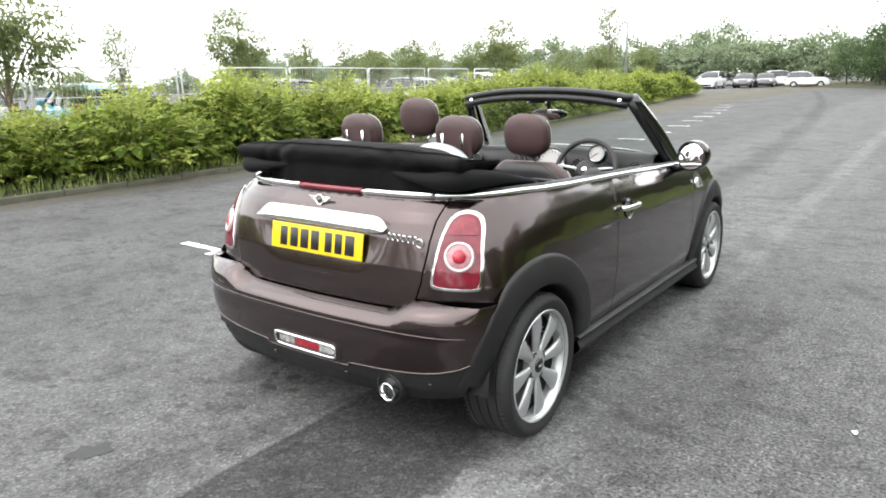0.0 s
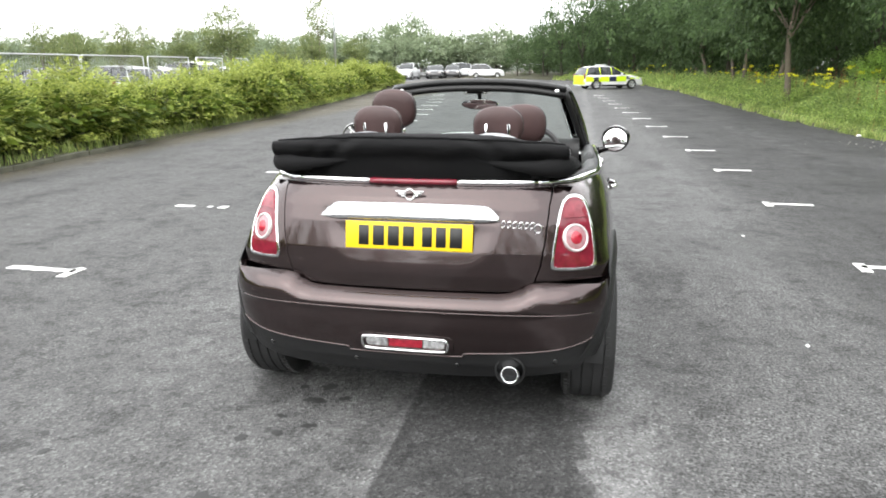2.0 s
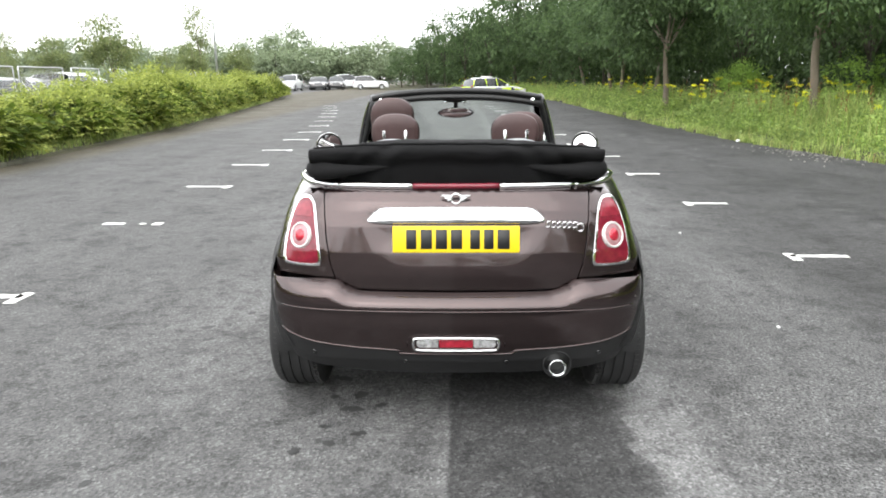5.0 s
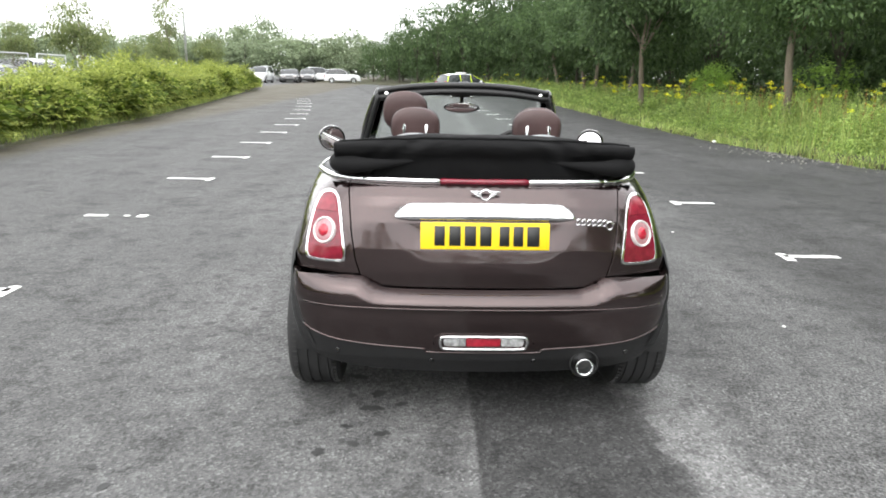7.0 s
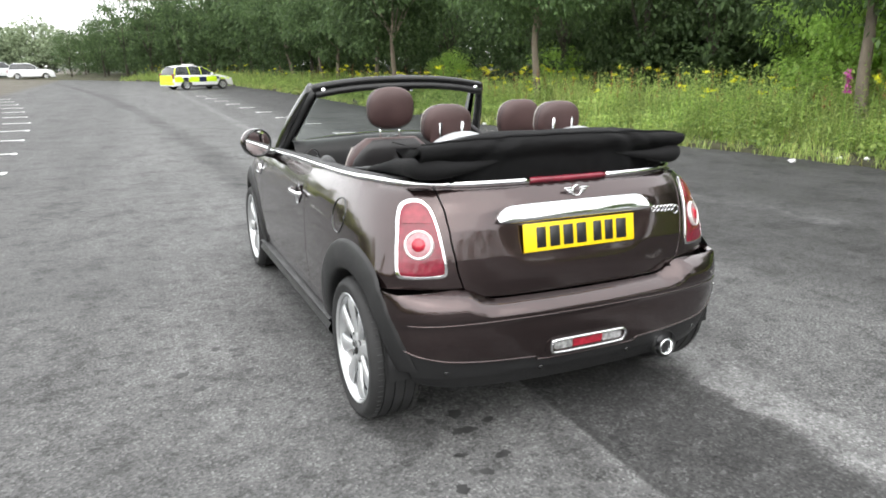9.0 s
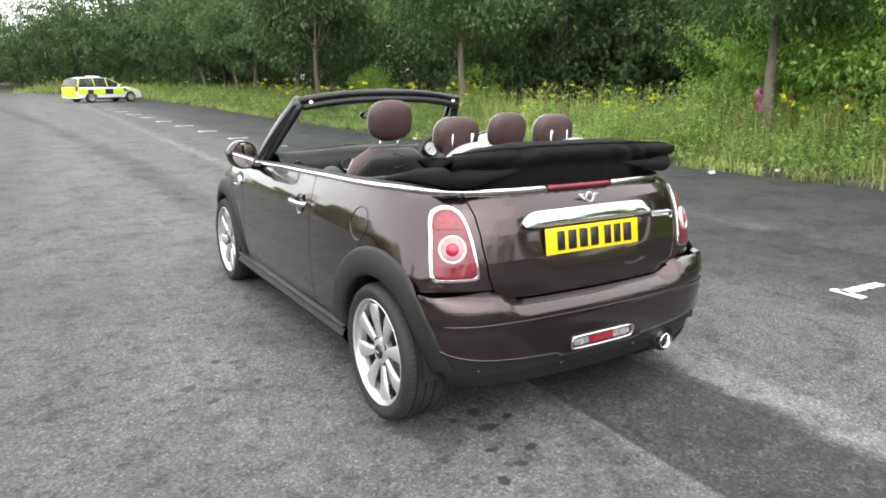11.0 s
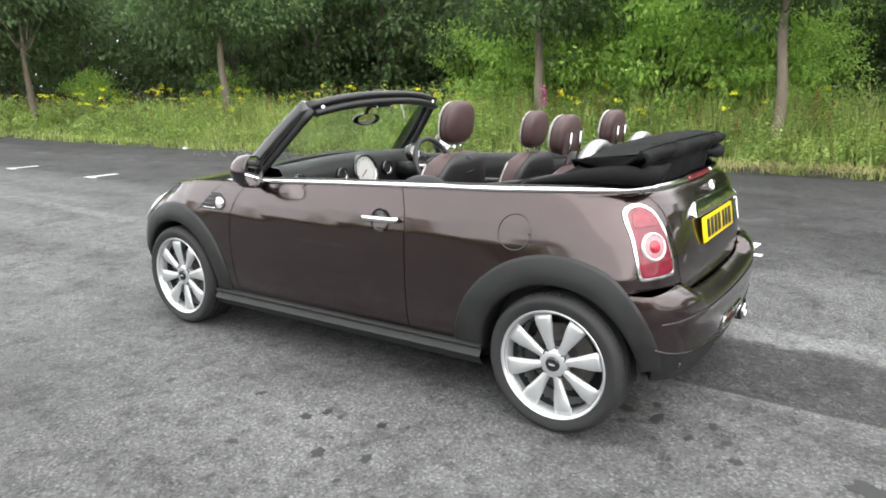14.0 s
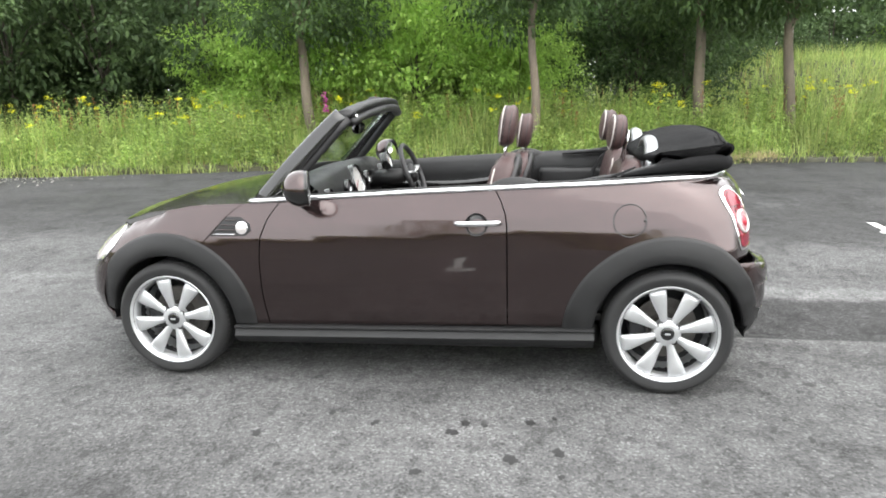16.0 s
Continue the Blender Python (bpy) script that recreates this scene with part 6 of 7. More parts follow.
for x, y, k in R_SPOT:
    gz = 0.12
    # crowns farther off take the darker green with shade in its colour
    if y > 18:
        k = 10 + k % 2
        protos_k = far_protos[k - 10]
    else:
        protos_k = protos[k]
    if k not in used:
        used.add(k)
        protos_k.matrix_basis = Matrix.Translation((x, y, gz))
        ob = protos_k
    else:
        ob = place(protos_k, x, y, gz, random.uniform(0, 6), random.uniform(0.92, 1.12))
    tagged(ob, group="roadside trees")

# woodland behind: leafy to the ground
near_woods = [make_tree("woodland_tree", 31 + i, 2.2, 0.14, (0, 0, 5.1), (2.9, 2.9, 3.3), 150, 58, 0.17, M["leaf_wood"], M["bark_dark"], "dense green woodland tree with dark shade below", limbs=6, clump_r=0.80, flat=0.5) for i in range(2)]
# rear and outer rows: their shade is partly put into the leaf green
woods = [make_tree("woodland_tree", 41 + i, 2.2, 0.14, (0, 0, 4.6), (2.9, 2.9, 4.2), 92, 46, 0.235, M["leaf_wood_dark"], M["bark_dark"], "dense woodland tree in leaf to the ground, its dark green partly painted shade", limbs=6, clump_r=0.85) for i in range(3)]
bushes = [make_tree("shrub", 51 + i, 0.7, 0.05, (0, 0, 1.35), (1.7, 1.7, 1.35), 108, 76, 0.100, M["leaf_bright"], M["bark_dark"], "bright green bushy shrub at the edge of the wood", "shrub", limbs=6, clump_r=0.48) for i in range(2)]
big_bushes = [make_tree("shrub", 55 + i, 1.2, 0.07, (0, 0, 2.75), (2.7, 2.7, 2.15), 215, 76, 0.118, M["leaf_bright"], M["bark_dark"], "large bright green shrub at the edge of the wood", "shrub", limbs=7, clump_r=0.55) for i in range(2)]
first = {id(w): True for w in woods + near_woods + bushes + big_bushes}


def stand(proto, x, y, z, s, group, sz=None):
    m = Matrix.Translation((x, y, z)) @ Matrix.Rotation(random.uniform(0, 6.28), 4, "Z") @ Matrix.Diagonal((s, s, sz or s, 1))
    if first.get(id(proto)):
        first[id(proto)] = False
        proto.matrix_basis = m
        ob = proto
    else:
        ob = copy_thing(proto, m)
    tagged(ob, group=group)


y = -22.0
i = 0
while y < 80:
    e = right_edge(y)
    step = 2.6 if y < 20 else 3.6
    low = float(np.interp(y, [20, 30, 45, 60, 75, 84], [1.0, 1.25, 1.22, 1.12, 0.9, 0.75]))
    stand(near_woods[i % 2] if -3 < y < 7.5 else woods[i % 3], e + (6.0 if y > -3 else 19.0) + random.uniform(-0.8, 0.8), y + random.uniform(-0.6, 0.6), 0.2, random.uniform(0.74, 0.92) * low, "woodland trees")
    if i % 2 == 0 and y > -4:
        stand(woods[(i + 1) % 3], e + 10.5 + random.uniform(-0.8, 0.8), y + 1.2, 0.3, random.uniform(0.82, 1.0) * low, "woodland trees")
    if -3 < y < 22 and (i % 2 or y > 5):
        stand(woods[(i + 2) % 3], e + 8.6, y + 1.3, 0.2, random.uniform(0.78, 0.92), "woodland trees")
    if 6 < y < 78:
        stand(woods[(i + 1) % 3], e + 9.0, y + 0.4, -0.3, 1.0, "woodland trees", 0.48)
    # unseen trees near the verge, added to darken the boot lid's reflection
    if y < -14.5:
        stand(woods[i % 3], e + 3.0, y, 0.1, 0.9, "woodland trees")
    if -3 < y < 34:
        stand(woods[(i + 1) % 3], e + 15.0 + random.uniform(-0.8, 0.8), y + 0.9, 0.2, random.uniform(1.05, 1.25), "woodland trees", 0.95)
        stand(woods[i % 3], e + 18.5 + random.uniform(-0.8, 0.8), y - 0.4, 0.2, random.uniform(1.2, 1.4), "woodland trees", 1.1)
    if 40 < y < 79:
        tall = float(np.interp(y, [40, 55, 68, 72, 76, 79], [1.1, 1.2, 1.15, 0.85, 0.6, 0.5]))
        stand(woods[(i + 2) % 3], e + 3.2 + random.uniform(-0.5, 0.5), y + 0.8, 0.1, tall * random.uniform(0.92, 1.06), "woodland trees")
    if -2 < y < 32 and i % 2:
        stand(woods[i % 3], e + 13.2, y + 0.6, 0.0, 1.1, "woodland trees", 0.7)
    if i % 3 == 0 and not -11 < y < -3:
        stand(woods[(i + 2) % 3], e + 16 + random.uniform(-1, 1), y + 1.8, 0.4, random.uniform(0.95, 1.15) * low, "woodland trees")
    y += step
    i += 1
for x, y, s in ((12.6, 7.4, 0.95), (12.6, 2.6, 1.0), (19.5, -12.0, 1.1), (20.5, -15, 1.3), (11.4, 17.2, 0.7), (10.8, 24.0, 0.65), (11.5, 44, 0.8), (23.6, -12.0, 1.2), (20.6, -10.4, 0.8)):
    stand(bushes[i % 2], x, y, 0.15, s, "woodland shrubs")
    i += 1
for x, y, s in ((11.9, 3.5, 0.95), (13.3, 8.2, 0.7), (12.2, 5.9, 0.85), (12.1, 1.2, 0.8), (13.4, 5.4, 0.85), (13.9, 2.4, 1.0), (16.5, 4.6, 1.1), (22, -15.5, 1.2)):
    stand(big_bushes[i % 2], x, y, 0.15, s, "woodland shrubs")
    i += 1


# dark thicket between the shrubs and the meadow
for x, y, k, kz in ((13.4, -1.5, 0.6, 0.52), (15.6, -0.9, 0.8, 0.6), (13.9, -2.6, 0.5, 0.42), (16.4, -2.8, 0.6, 0.5), (18.6, -3.8, 0.7, 0.55), (20.6, -5.0, 0.7, 0.5), (22.4, -9.0, 0.8, 0.5), (23.4, -11.4, 0.9, 0.5), (24.6, -6.6, 1.0, 0.6), (21.8, -7.0, 0.7, 0.45), (25.0, -9.0, 1.0, 0.62), (26.5, -4.0, 1.0, 0.7), (27.0, -11.0, 1.0, 0.7)):
    stand(woods[i % 3], x, y, 0.1, k, "woodland trees", kz)
    i += 1

# the wood that closes the car park behind the walker
for x in np.arange(-34, 14, 3.7):
    stand(woods[i % 3], x + random.uniform(-0.8, 0.8), -27 + random.uniform(-1.5, 1.5), 0.0, random.uniform(0.66, 0.84), "woodland trees")
    i += 1

# tall grass and weeds on the verges
def blades(X, Y, Z, H, W, bend, rng):
    n = len(X)
    a = rng.uniform(0, 2 * math.pi, n)
    d = np.stack([np.cos(a), np.sin(a), np.zeros(n)], 1)
    sdir = np.stack([-np.sin(a), np.cos(a), np.zeros(n)], 1)
    P = np.stack([X, Y, Z], 1)
    b = bend * rng.uniform(0.2, 1.0, n)
    V = np.empty((n, 6, 3))
    for j, (t, w) in enumerate(((0, 1.0), (0.55, 0.8), (1.0, 0.12))):
        c = P + d * (b * H * t * t)[:, None] + np.array([0, 0, 1]) * (H * t * (1 - 0.25 * b * t))[:, None]
        V[:, 2 * j] = c - sdir * (W * w / 2)[:, None]
        V[:, 2 * j + 1] = c + sdir * (W * w / 2)[:, None]
    base = np.arange(n)[:, None] * 6
    F = np.concatenate([base + np.array([[0, 1, 3, 2]]), base + np.array([[2, 3, 5, 4]])], 0)
    return V.reshape(-1, 3), F


def stuff(name, VF, material, label, category):
    V = np.concatenate([v for v, _ in VF])
    off = np.cumsum([0] + [len(v) for v, _ in VF[:-1]])
    F = np.concatenate([f + o for (_, f), o in zip(VF, off)])
    ob = new(name, fast_mesh(name, V, F, material))
    tagged(ob, label, category, kind="stuff")
    return ob


rng = np.random.default_rng(5)
ex = np.array([p[1] for p in RIGHT_EDGE], float)
ey = np.array([p[0] for p in RIGHT_EDGE], float)
sets, weeds, flowers, seeds, stems = [], [], [], [], []
for y0, y1, n, w in ((-16, -6, 7000, 0.014), (-6, 16, 20000, 0.013), (16, 30, 8000, 0.02), (30, 66, 8000, 0.034)):
    Y = rng.uniform(y0, y1, n)
    dd = 3.6 * rng.random(n) ** 0.75
    X = np.interp(Y, ey, ex) + 0.06 + dd + 0.18 * np.sin(Y * 2.3) * (dd < 0.6)
    lush = 0.80 + 0.28 * np.sin(Y * 0.9 + 1.0) * np.sin(Y * 0.37 + dd) + 0.22 * np.sin(Y * 2.7 + 2.1 * dd) + 0.12 * np.sin(Y * 5.3 - 1.7 * dd)
    H = (0.18 + 0.84 * np.clip(dd / 1.3, 0, 1)) * rng.uniform(0.45, 1.25, n) * lush * np.interp(Y, [10, 16], [1, 0.72])
    sets.append(blades(X, Y, np.full(n, 0.05) + 0.03 * dd, H, np.full(n, w) * rng.uniform(0.6, 1.5, n), 0.6, rng))
    # ragged tufts over the edge of the asphalt
    m = n // 5
    c = rng.uniform(y0, y1, m // 22 + 1)
    Y = np.repeat(c, 22)[:m] + rng.normal(0, 0.10, m)
    X = np.interp(Y, ey, ex) + np.repeat(rng.uniform(-0.10, 0.12, len(c)), 22)[:m] + rng.normal(0, 0.05, m)
    sets.append(blades(X, Y, np.full(m, 0.0), rng.uniform(0.08, 0.26, m), np.full(m, w), 1.0, rng))
    # broad-leaved weeds on upright stems
    m = n // 6
    Y = rng.uniform(y0, y1, m)
    dd = 0.25 + 3.2 * rng.random(m)
    X = np.interp(Y, ey, ex) + dd
    keep = np.sin(Y * 1.9 + dd) + np.sin(Y * 0.83 + 2) + rng.normal(0, 0.6, m) > -0.3
    X, Y, dd = X[keep], Y[keep], dd[keep]
    m = len(X)
    H = (0.26 + 0.86 * np.clip(dd / 1.5, 0, 1)) * rng.uniform(0.6, 1.25, m) * np.interp(Y, [10, 16], [1, 0.72])
    stems.append(blades(X, Y, np.full(m, 0.05), H, np.full(m, 0.012), 0.15, rng))
    k = 22
    T = np.tile(np.linspace(0.15, 1.0, k), m)
    A = rng.uniform(0, 6.28, m * k)
    D = np.stack([np.cos(A), np.sin(A), np.full(m * k, 0.35)], 1)
    P = np.stack([np.repeat(X, k), np.repeat(Y, k), 0.05 + np.repeat(H, k) * T], 1)
    weeds.append(leaves(P, D, 0.085 if y0 < 16 else 0.13, 0.34, 0.3, rng))
    # low leafy mounds of nettle and bramble
    m = {-16: 120, -6: 420, 16: 150, 30: 150}[y0]
    Y = rng.uniform(y0, y1, m)
    dd = 0.15 + 3.2 * rng.random(m)
    X = np.interp(Y, ey, ex) + dd
    Rm = rng.uniform(0.14, 0.42, m) * (0.55 + 0.45 * np.clip(dd / 1.0, 0, 1))
    C = np.stack([X, Y, 0.05 + Rm * 0.8 + 0.40 * np.clip(dd - 0.6, 0, 1) * rng.uniform(0.2, 1.2, m) * np.interp(Y, [10, 16], [1, 0.5])], 1)
    weeds.append(clumps(C, Rm, 70, 0.075 if y0 < 16 else 0.12, 0.5, 1.0, 0.3, rng))
    # ragwort heads
    m = {-16: 30, -6: 120, 16: 45, 30: 32}[y0]
    Y = rng.uniform(y0, y1, m)
    Y = Y + 0.8 * np.sin(Y * 2.1)
    dd = 0.5 + 2.6 * rng.random(m)
    X = np.interp(Y, ey, ex) + dd
    H = 0.72 + 0.52 * rng.random(m) + 0.12 * (dd / 3)
    stems.append(blades(X, Y, np.full(m, 0.05), H, np.full(m, 0.012), 0.05, rng))
    for x, y, h in zip(X, Y, H):
        q = rng.integers(16, 34)
        b = ball(q, rng) * np.array([0.085, 0.085, 0.035])
        flowers.append(leaves(np.array([x, y, 0.05 + h]) + b, b + np.array([0, 0, 0.05]), 0.030 if y0 < 16 else 0.044, 0.8, 0.0, rng))
    # brown dock seed heads
    m = {-16: 20, -6: 110, 16: 40, 30: 30}[y0]
    Y = rng.uniform(y0, y1, m)
    X = np.interp(Y, ey, ex) + 0.6 + 2.6 * rng.random(m)
    for x, y, h in zip(X, Y, 0.85 + 0.5 * rng.random(m)):
        q = 40
        tz = rng.random(q)
        P = np.stack([x + rng.normal(0, 0.012, q), y + rng.normal(0, 0.012, q), h * (0.62 + 0.38 * tz)], 1)
        seeds.append(leaves(P, np.stack([rng.normal(0, 1, q), rng.normal(0, 1, q), np.full(q, 1.4)], 1), 0.035, 0.5, 0.0, rng))
# the meadow bank at the south end
n = 16000
Y, dd = rng.uniform(-16, -2.5, n), 2.5 + 13 * rng.random(n)
X = np.interp(Y, ey, ex) + dd
sets.append(blades(X, Y, 0.2 + bank(Y, dd), rng.uniform(0.35, 0.85, n), np.full(n, 0.022), 0.6, rng))
m = 900
Y, dd = rng.uniform(-16, -2.5, m), 2.8 + 12.5 * rng.random(m)
X = np.interp(Y, ey, ex) + dd
Rm = rng.uniform(0.14, 0.34, m)
weeds.append(clumps(np.stack([X, Y, 0.35 + bank(Y, dd)], 1), Rm, 46, 0.085, 0.5, 1.0, 0.3, rng))
stuff("verge_grass", sets, M["grass"], "tall uncut green and straw grass on the verge", "grass")
stuff("verge_weeds", weeds, M["leaf_weed"], "leafy green weeds among tall grass on the verge", "weeds")
stuff("weed_stems", stems, M["leaf_bright"], "thin upright green weed stems on the verge", "weeds")
stuff("ragwort_flowers", flowers, M["petal"], "yellow ragwort flower heads among tall grass", "wildflowers")
stuff("dock_seed_heads", seeds, M["seed"], "rusty brown dock seed heads among tall grass", "weeds")
# one pink flower spike by the roadside tree
fx = empty("foxglove", (8.25, 4.55, 0.05), label="single pink flower spike standing in tall grass", category="wildflower")
part("stem", tube_bm([(0, 0, 0), (0.01, 0, 0.6), (0.0, 0.01, 1.32)], 0.006, 6), M["leaf_bright"], fx)
q = 90
tz = rng.random(q)
V, F = leaves(np.stack([rng.normal(0, 0.012, q), rng.normal(0, 0.012, q), 0.95 + 0.34 * tz], 1), np.stack([rng.normal(0, 1, q), rng.normal(0, 1, q), np.full(q, -0.2)], 1), 0.05, 0.7, 0.2, rng)
pk = new("flower_spike", fast_mesh("flower_spike", V, F, M["petal_pink"]))
pk.parent = fx

# ---- hedge of arching shrubs along the west side ----


def hedge_plant(seed, w, h, n_spray, per, size):
    """One mound of the hedge: long sprays that rise, arch over and hang, with leaves in pairs."""
    rg = np.random.default_rng(seed)
    t = empty("hedge_shrub", label="yellow-green arching hedge shrub along the car park edge", category="shrub")
    a = rg.uniform(0, 2 * math.pi, n_spray)
    el = rg.uniform(0.1, 1.45, n_spray)
    reach = rg.uniform(0.75, 1.12, n_spray)
    d = np.stack([np.cos(a) * np.cos(el), np.sin(a) * np.cos(el), np.sin(el)], 1)
    tip = d * np.array([w, w, h]) * reach[:, None]
    tip[:, 2] = np.maximum(tip[:, 2], 0.06)
    root = np.stack([tip[:, 0] * 0.35, tip[:, 1] * 0.35, tip[:, 2] * 0.45], 1)
    ctrl = root * 0.4 + tip * 0.6 + np.array([0, 0, 0.22]) * rg.uniform(0.3, 1.2, n_spray)[:, None]
    T = np.linspace(0.15, 1.0, per)
    P = ((1 - T)[None, :, None] ** 2 * root[:, None] + 2 * (T * (1 - T))[None, :, None] * ctrl[:, None] + (T ** 2)[None, :, None] * tip[:, None])
    tang = 2 * (1 - T)[None, :, None] * (ctrl - root)[:, None] + 2 * T[None, :, None] * (tip - ctrl)[:, None]
    P, tang = P.reshape(-1, 3), unit(tang.reshape(-1, 3))
    side = unit(np.cross(tang, np.array([0, 0, 1.0]) + rg.normal(0, 0.3, tang.shape)))
    side *= np.where(np.arange(len(P)) % 2 == 0, 1, -1)[:, None]
    V, F = leaves(P + rg.normal(0, 0.012, P.shape), tang * 0.9 + side * 0.8, size, 0.42, 0.15, rg)
    o = new("foliage", fast_mesh("foliage", V, F, M["leaf_hedge"]))
    o.parent = t
    # leaves that fill the mound, its inner shade put into their colour
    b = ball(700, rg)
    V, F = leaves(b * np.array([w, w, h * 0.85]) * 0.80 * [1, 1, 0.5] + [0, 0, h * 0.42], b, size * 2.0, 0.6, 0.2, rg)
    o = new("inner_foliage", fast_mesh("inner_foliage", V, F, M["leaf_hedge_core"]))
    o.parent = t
    for j in range(7):
        q = rg.integers(0, n_spray)
        part("stem", tube_bm(spline([(0.1 * rg.normal(), 0.1 * rg.normal(), -0.05), tuple(root[q] + [0, 0, 0.05]), tuple(ctrl[q])], 3), 0.012, 5), M["bark_dark"], t)
    return t


random.seed(4)
hp = [hedge_plant(61 + j, 1.05, 1.62, 235, 14, 0.100) for j in range(3)]
hp_used = [False] * 3
y, i = -12.0, 0
while y < 51:
    e = left_edge(y)
    for col, (dx, hh) in enumerate(((-0.80, 0.86), (-2.0, 1.0))):
        if y > 22 and col == 1 and i % 2:
            continue
        s = random.uniform(0.80, 1.20)
        low = 0.82 if (3.3 < y < 4.5) else (1.04 if y < 3.3 else (1.06 if y < 7.5 else (0.98 if y < 15 else 1.0)))
        m = Matrix.Translation((e + dx + random.uniform(-0.15, 0.15), y + random.uniform(-0.2, 0.2), 0.1)) @ Matrix.Rotation(random.uniform(0, 6.28), 4, "Z") @ Matrix.Diagonal((s, s, s * hh * low * random.uniform(0.88, 1.08), 1))
        k = i % 3
        if hp_used[k]:
            ob = copy_thing(hp[k], m)
        else:
            hp_used[k] = True
            hp[k].matrix_basis = m
            ob = hp[k]
        tagged(ob, group="hedge shrubs")
        i += 1
    y += 1.1 if y < 18 else 1.6
# low nettles and grass at the hedge's foot
Y = rng.uniform(-6, 40, 9000)
X = np.interp(Y, [p[0] for p in LEFT_EDGE], [p[1] for p in LEFT_EDGE]) - 0.05 - 0.6 * rng.random(9000)
stuff("hedge_foot_grass", [blades(X, Y, np.full(9000, 0.04), rng.uniform(0.06, 0.28, 9000), np.full(9000, 0.014), 0.7, rng)], M["grass"], "short ragged grass along the foot of the hedge", "grass")

# ---- small trees beyond the hedge, and the far wood ----
sap = [make_tree("sapling", 71 + j, 1.5, 0.05, (0, 0, 2.5), (0.9, 0.9, 1.0), 90, 60, 0.075, M["leaf_sapling"], M["bark"], "small young tree behind the hedge", limbs=5, clump_r=0.32) for j in range(2)]
thin = make_tree("sapling", 75, 1.8, 0.04, (0, 0, 2.6), (0.55, 0.55, 1.1), 60, 36, 0.075, M["leaf_sapling"], M["bark"], "thin sparse young tree behind the hedge", limbs=5, clump_r=0.28)
for w in (*sap, thin):
    first[id(w)] = True
for x, y, k, s in ((-16, 8.0, 2, 0.82), (-15.0, 11.2, 0, 1.02), (-16.2, 12.4, 2, 0.9), (-16, 14.7, 2, 1.0), (-15, 15.6, 2, 0.95), (-16, 18.2, 1, 0.75), (-16, 20.5, 0, 0.85), (-18, 25.0, 2, 1.1), (-16.5, 22.6, 1, 0.85), (-11.1, 19.6, 0, 0.98), (-13.6, 41.0, 1, 1.25), (-13.4, 29.5, 0, 0.72), (-14.6, 34, 1, 0.85), (-15.4, 38, 0, 0.95), (-16, 6.7, 1, 0.68), (-17.5, 27, 0, 0.9), (-21, 24, 1, 1.1), (-16.9, 43, 2, 2.05), (-17.2, 43.5, 1, 1.2)):
    stand((*sap, thin)[k], x, y, 0.05, s, "small trees behind the hedge")
stand(sap[0], -11.2, 3.25, -0.55, 1.2, "small trees behind the hedge")
# far crowns wear the pale green that carries their haze
far = [make_tree("far_tree", 81 + j, 3.0, 0.2, (0, 0, 5.2), (4.2, 4.2, 4.4), 120, 40, 0.40, M["leaf_far"], M["bark_dark"], "distant tree beyond the parked cars, haze put into its pale green", limbs=4, clump_r=1.15) for j in range(3)]
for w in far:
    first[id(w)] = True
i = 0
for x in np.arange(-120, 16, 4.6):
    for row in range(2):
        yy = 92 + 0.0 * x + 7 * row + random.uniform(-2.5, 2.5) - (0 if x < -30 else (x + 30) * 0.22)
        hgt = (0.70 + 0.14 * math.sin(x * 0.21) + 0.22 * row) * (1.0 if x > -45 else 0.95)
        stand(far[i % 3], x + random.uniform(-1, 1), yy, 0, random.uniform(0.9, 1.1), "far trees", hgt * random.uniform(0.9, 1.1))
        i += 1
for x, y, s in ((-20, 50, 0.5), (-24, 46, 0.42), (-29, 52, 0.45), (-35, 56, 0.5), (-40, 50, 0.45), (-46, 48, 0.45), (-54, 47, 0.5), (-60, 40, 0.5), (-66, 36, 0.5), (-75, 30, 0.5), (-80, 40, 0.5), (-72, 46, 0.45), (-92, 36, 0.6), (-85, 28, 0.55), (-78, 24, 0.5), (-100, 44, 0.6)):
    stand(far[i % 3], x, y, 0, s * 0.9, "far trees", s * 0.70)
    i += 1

# ---- fence, pole, parked vehicles, litter ----
TH = 1.80
panel_a = empty("fence_panel", label="galvanised tubular mesh fence panel behind the hedge", category="fence")


def tube_part(name, pts, r, mt, parent, closed=False, seg=6):
    return part(name, tube_bm(pts, r, seg, closed=closed), mt, parent)


corner = spline([(0, 0.04, 0.0), (0, 0.04, TH - 0.16), (0, 0.08, TH - 0.05), (0, 0.18, TH), (0, 1.7, TH), (0, 3.22, TH), (0, 3.32, TH - 0.05), (0, 3.36, TH - 0.16), (0, 3.36, 0.0)], 3)
tube_part("frame", corner, 0.021, M["galv"], panel_a)
tube_part("lower_rail", [(0, 0.04, 0.22), (0, 3.36, 0.22)], 0.016, M["galv"], panel_a)
tube_part("middle_rail", [(0, 0.04, 1.18), (0, 3.36, 1.18)], 0.010, M["galv"], panel_a)
wires = bmesh.new()
for j in range(1, 34):
    tube_bm([(0, 0.04 + j * 0.0996, 0.22), (0, 0.04 + j * 0.0996, TH)], 0.0022, 3, wires)
w = part("mesh_wire", wires, M["galv"], panel_a)
w["kind"] = "stuff"
part("fence_foot", box_bm(-0.32, -0.10, 0.0, 0.32, 0.10, 0.13, 0.02), M["kerb"], panel_a)
yy = -6.0
first_panel = True
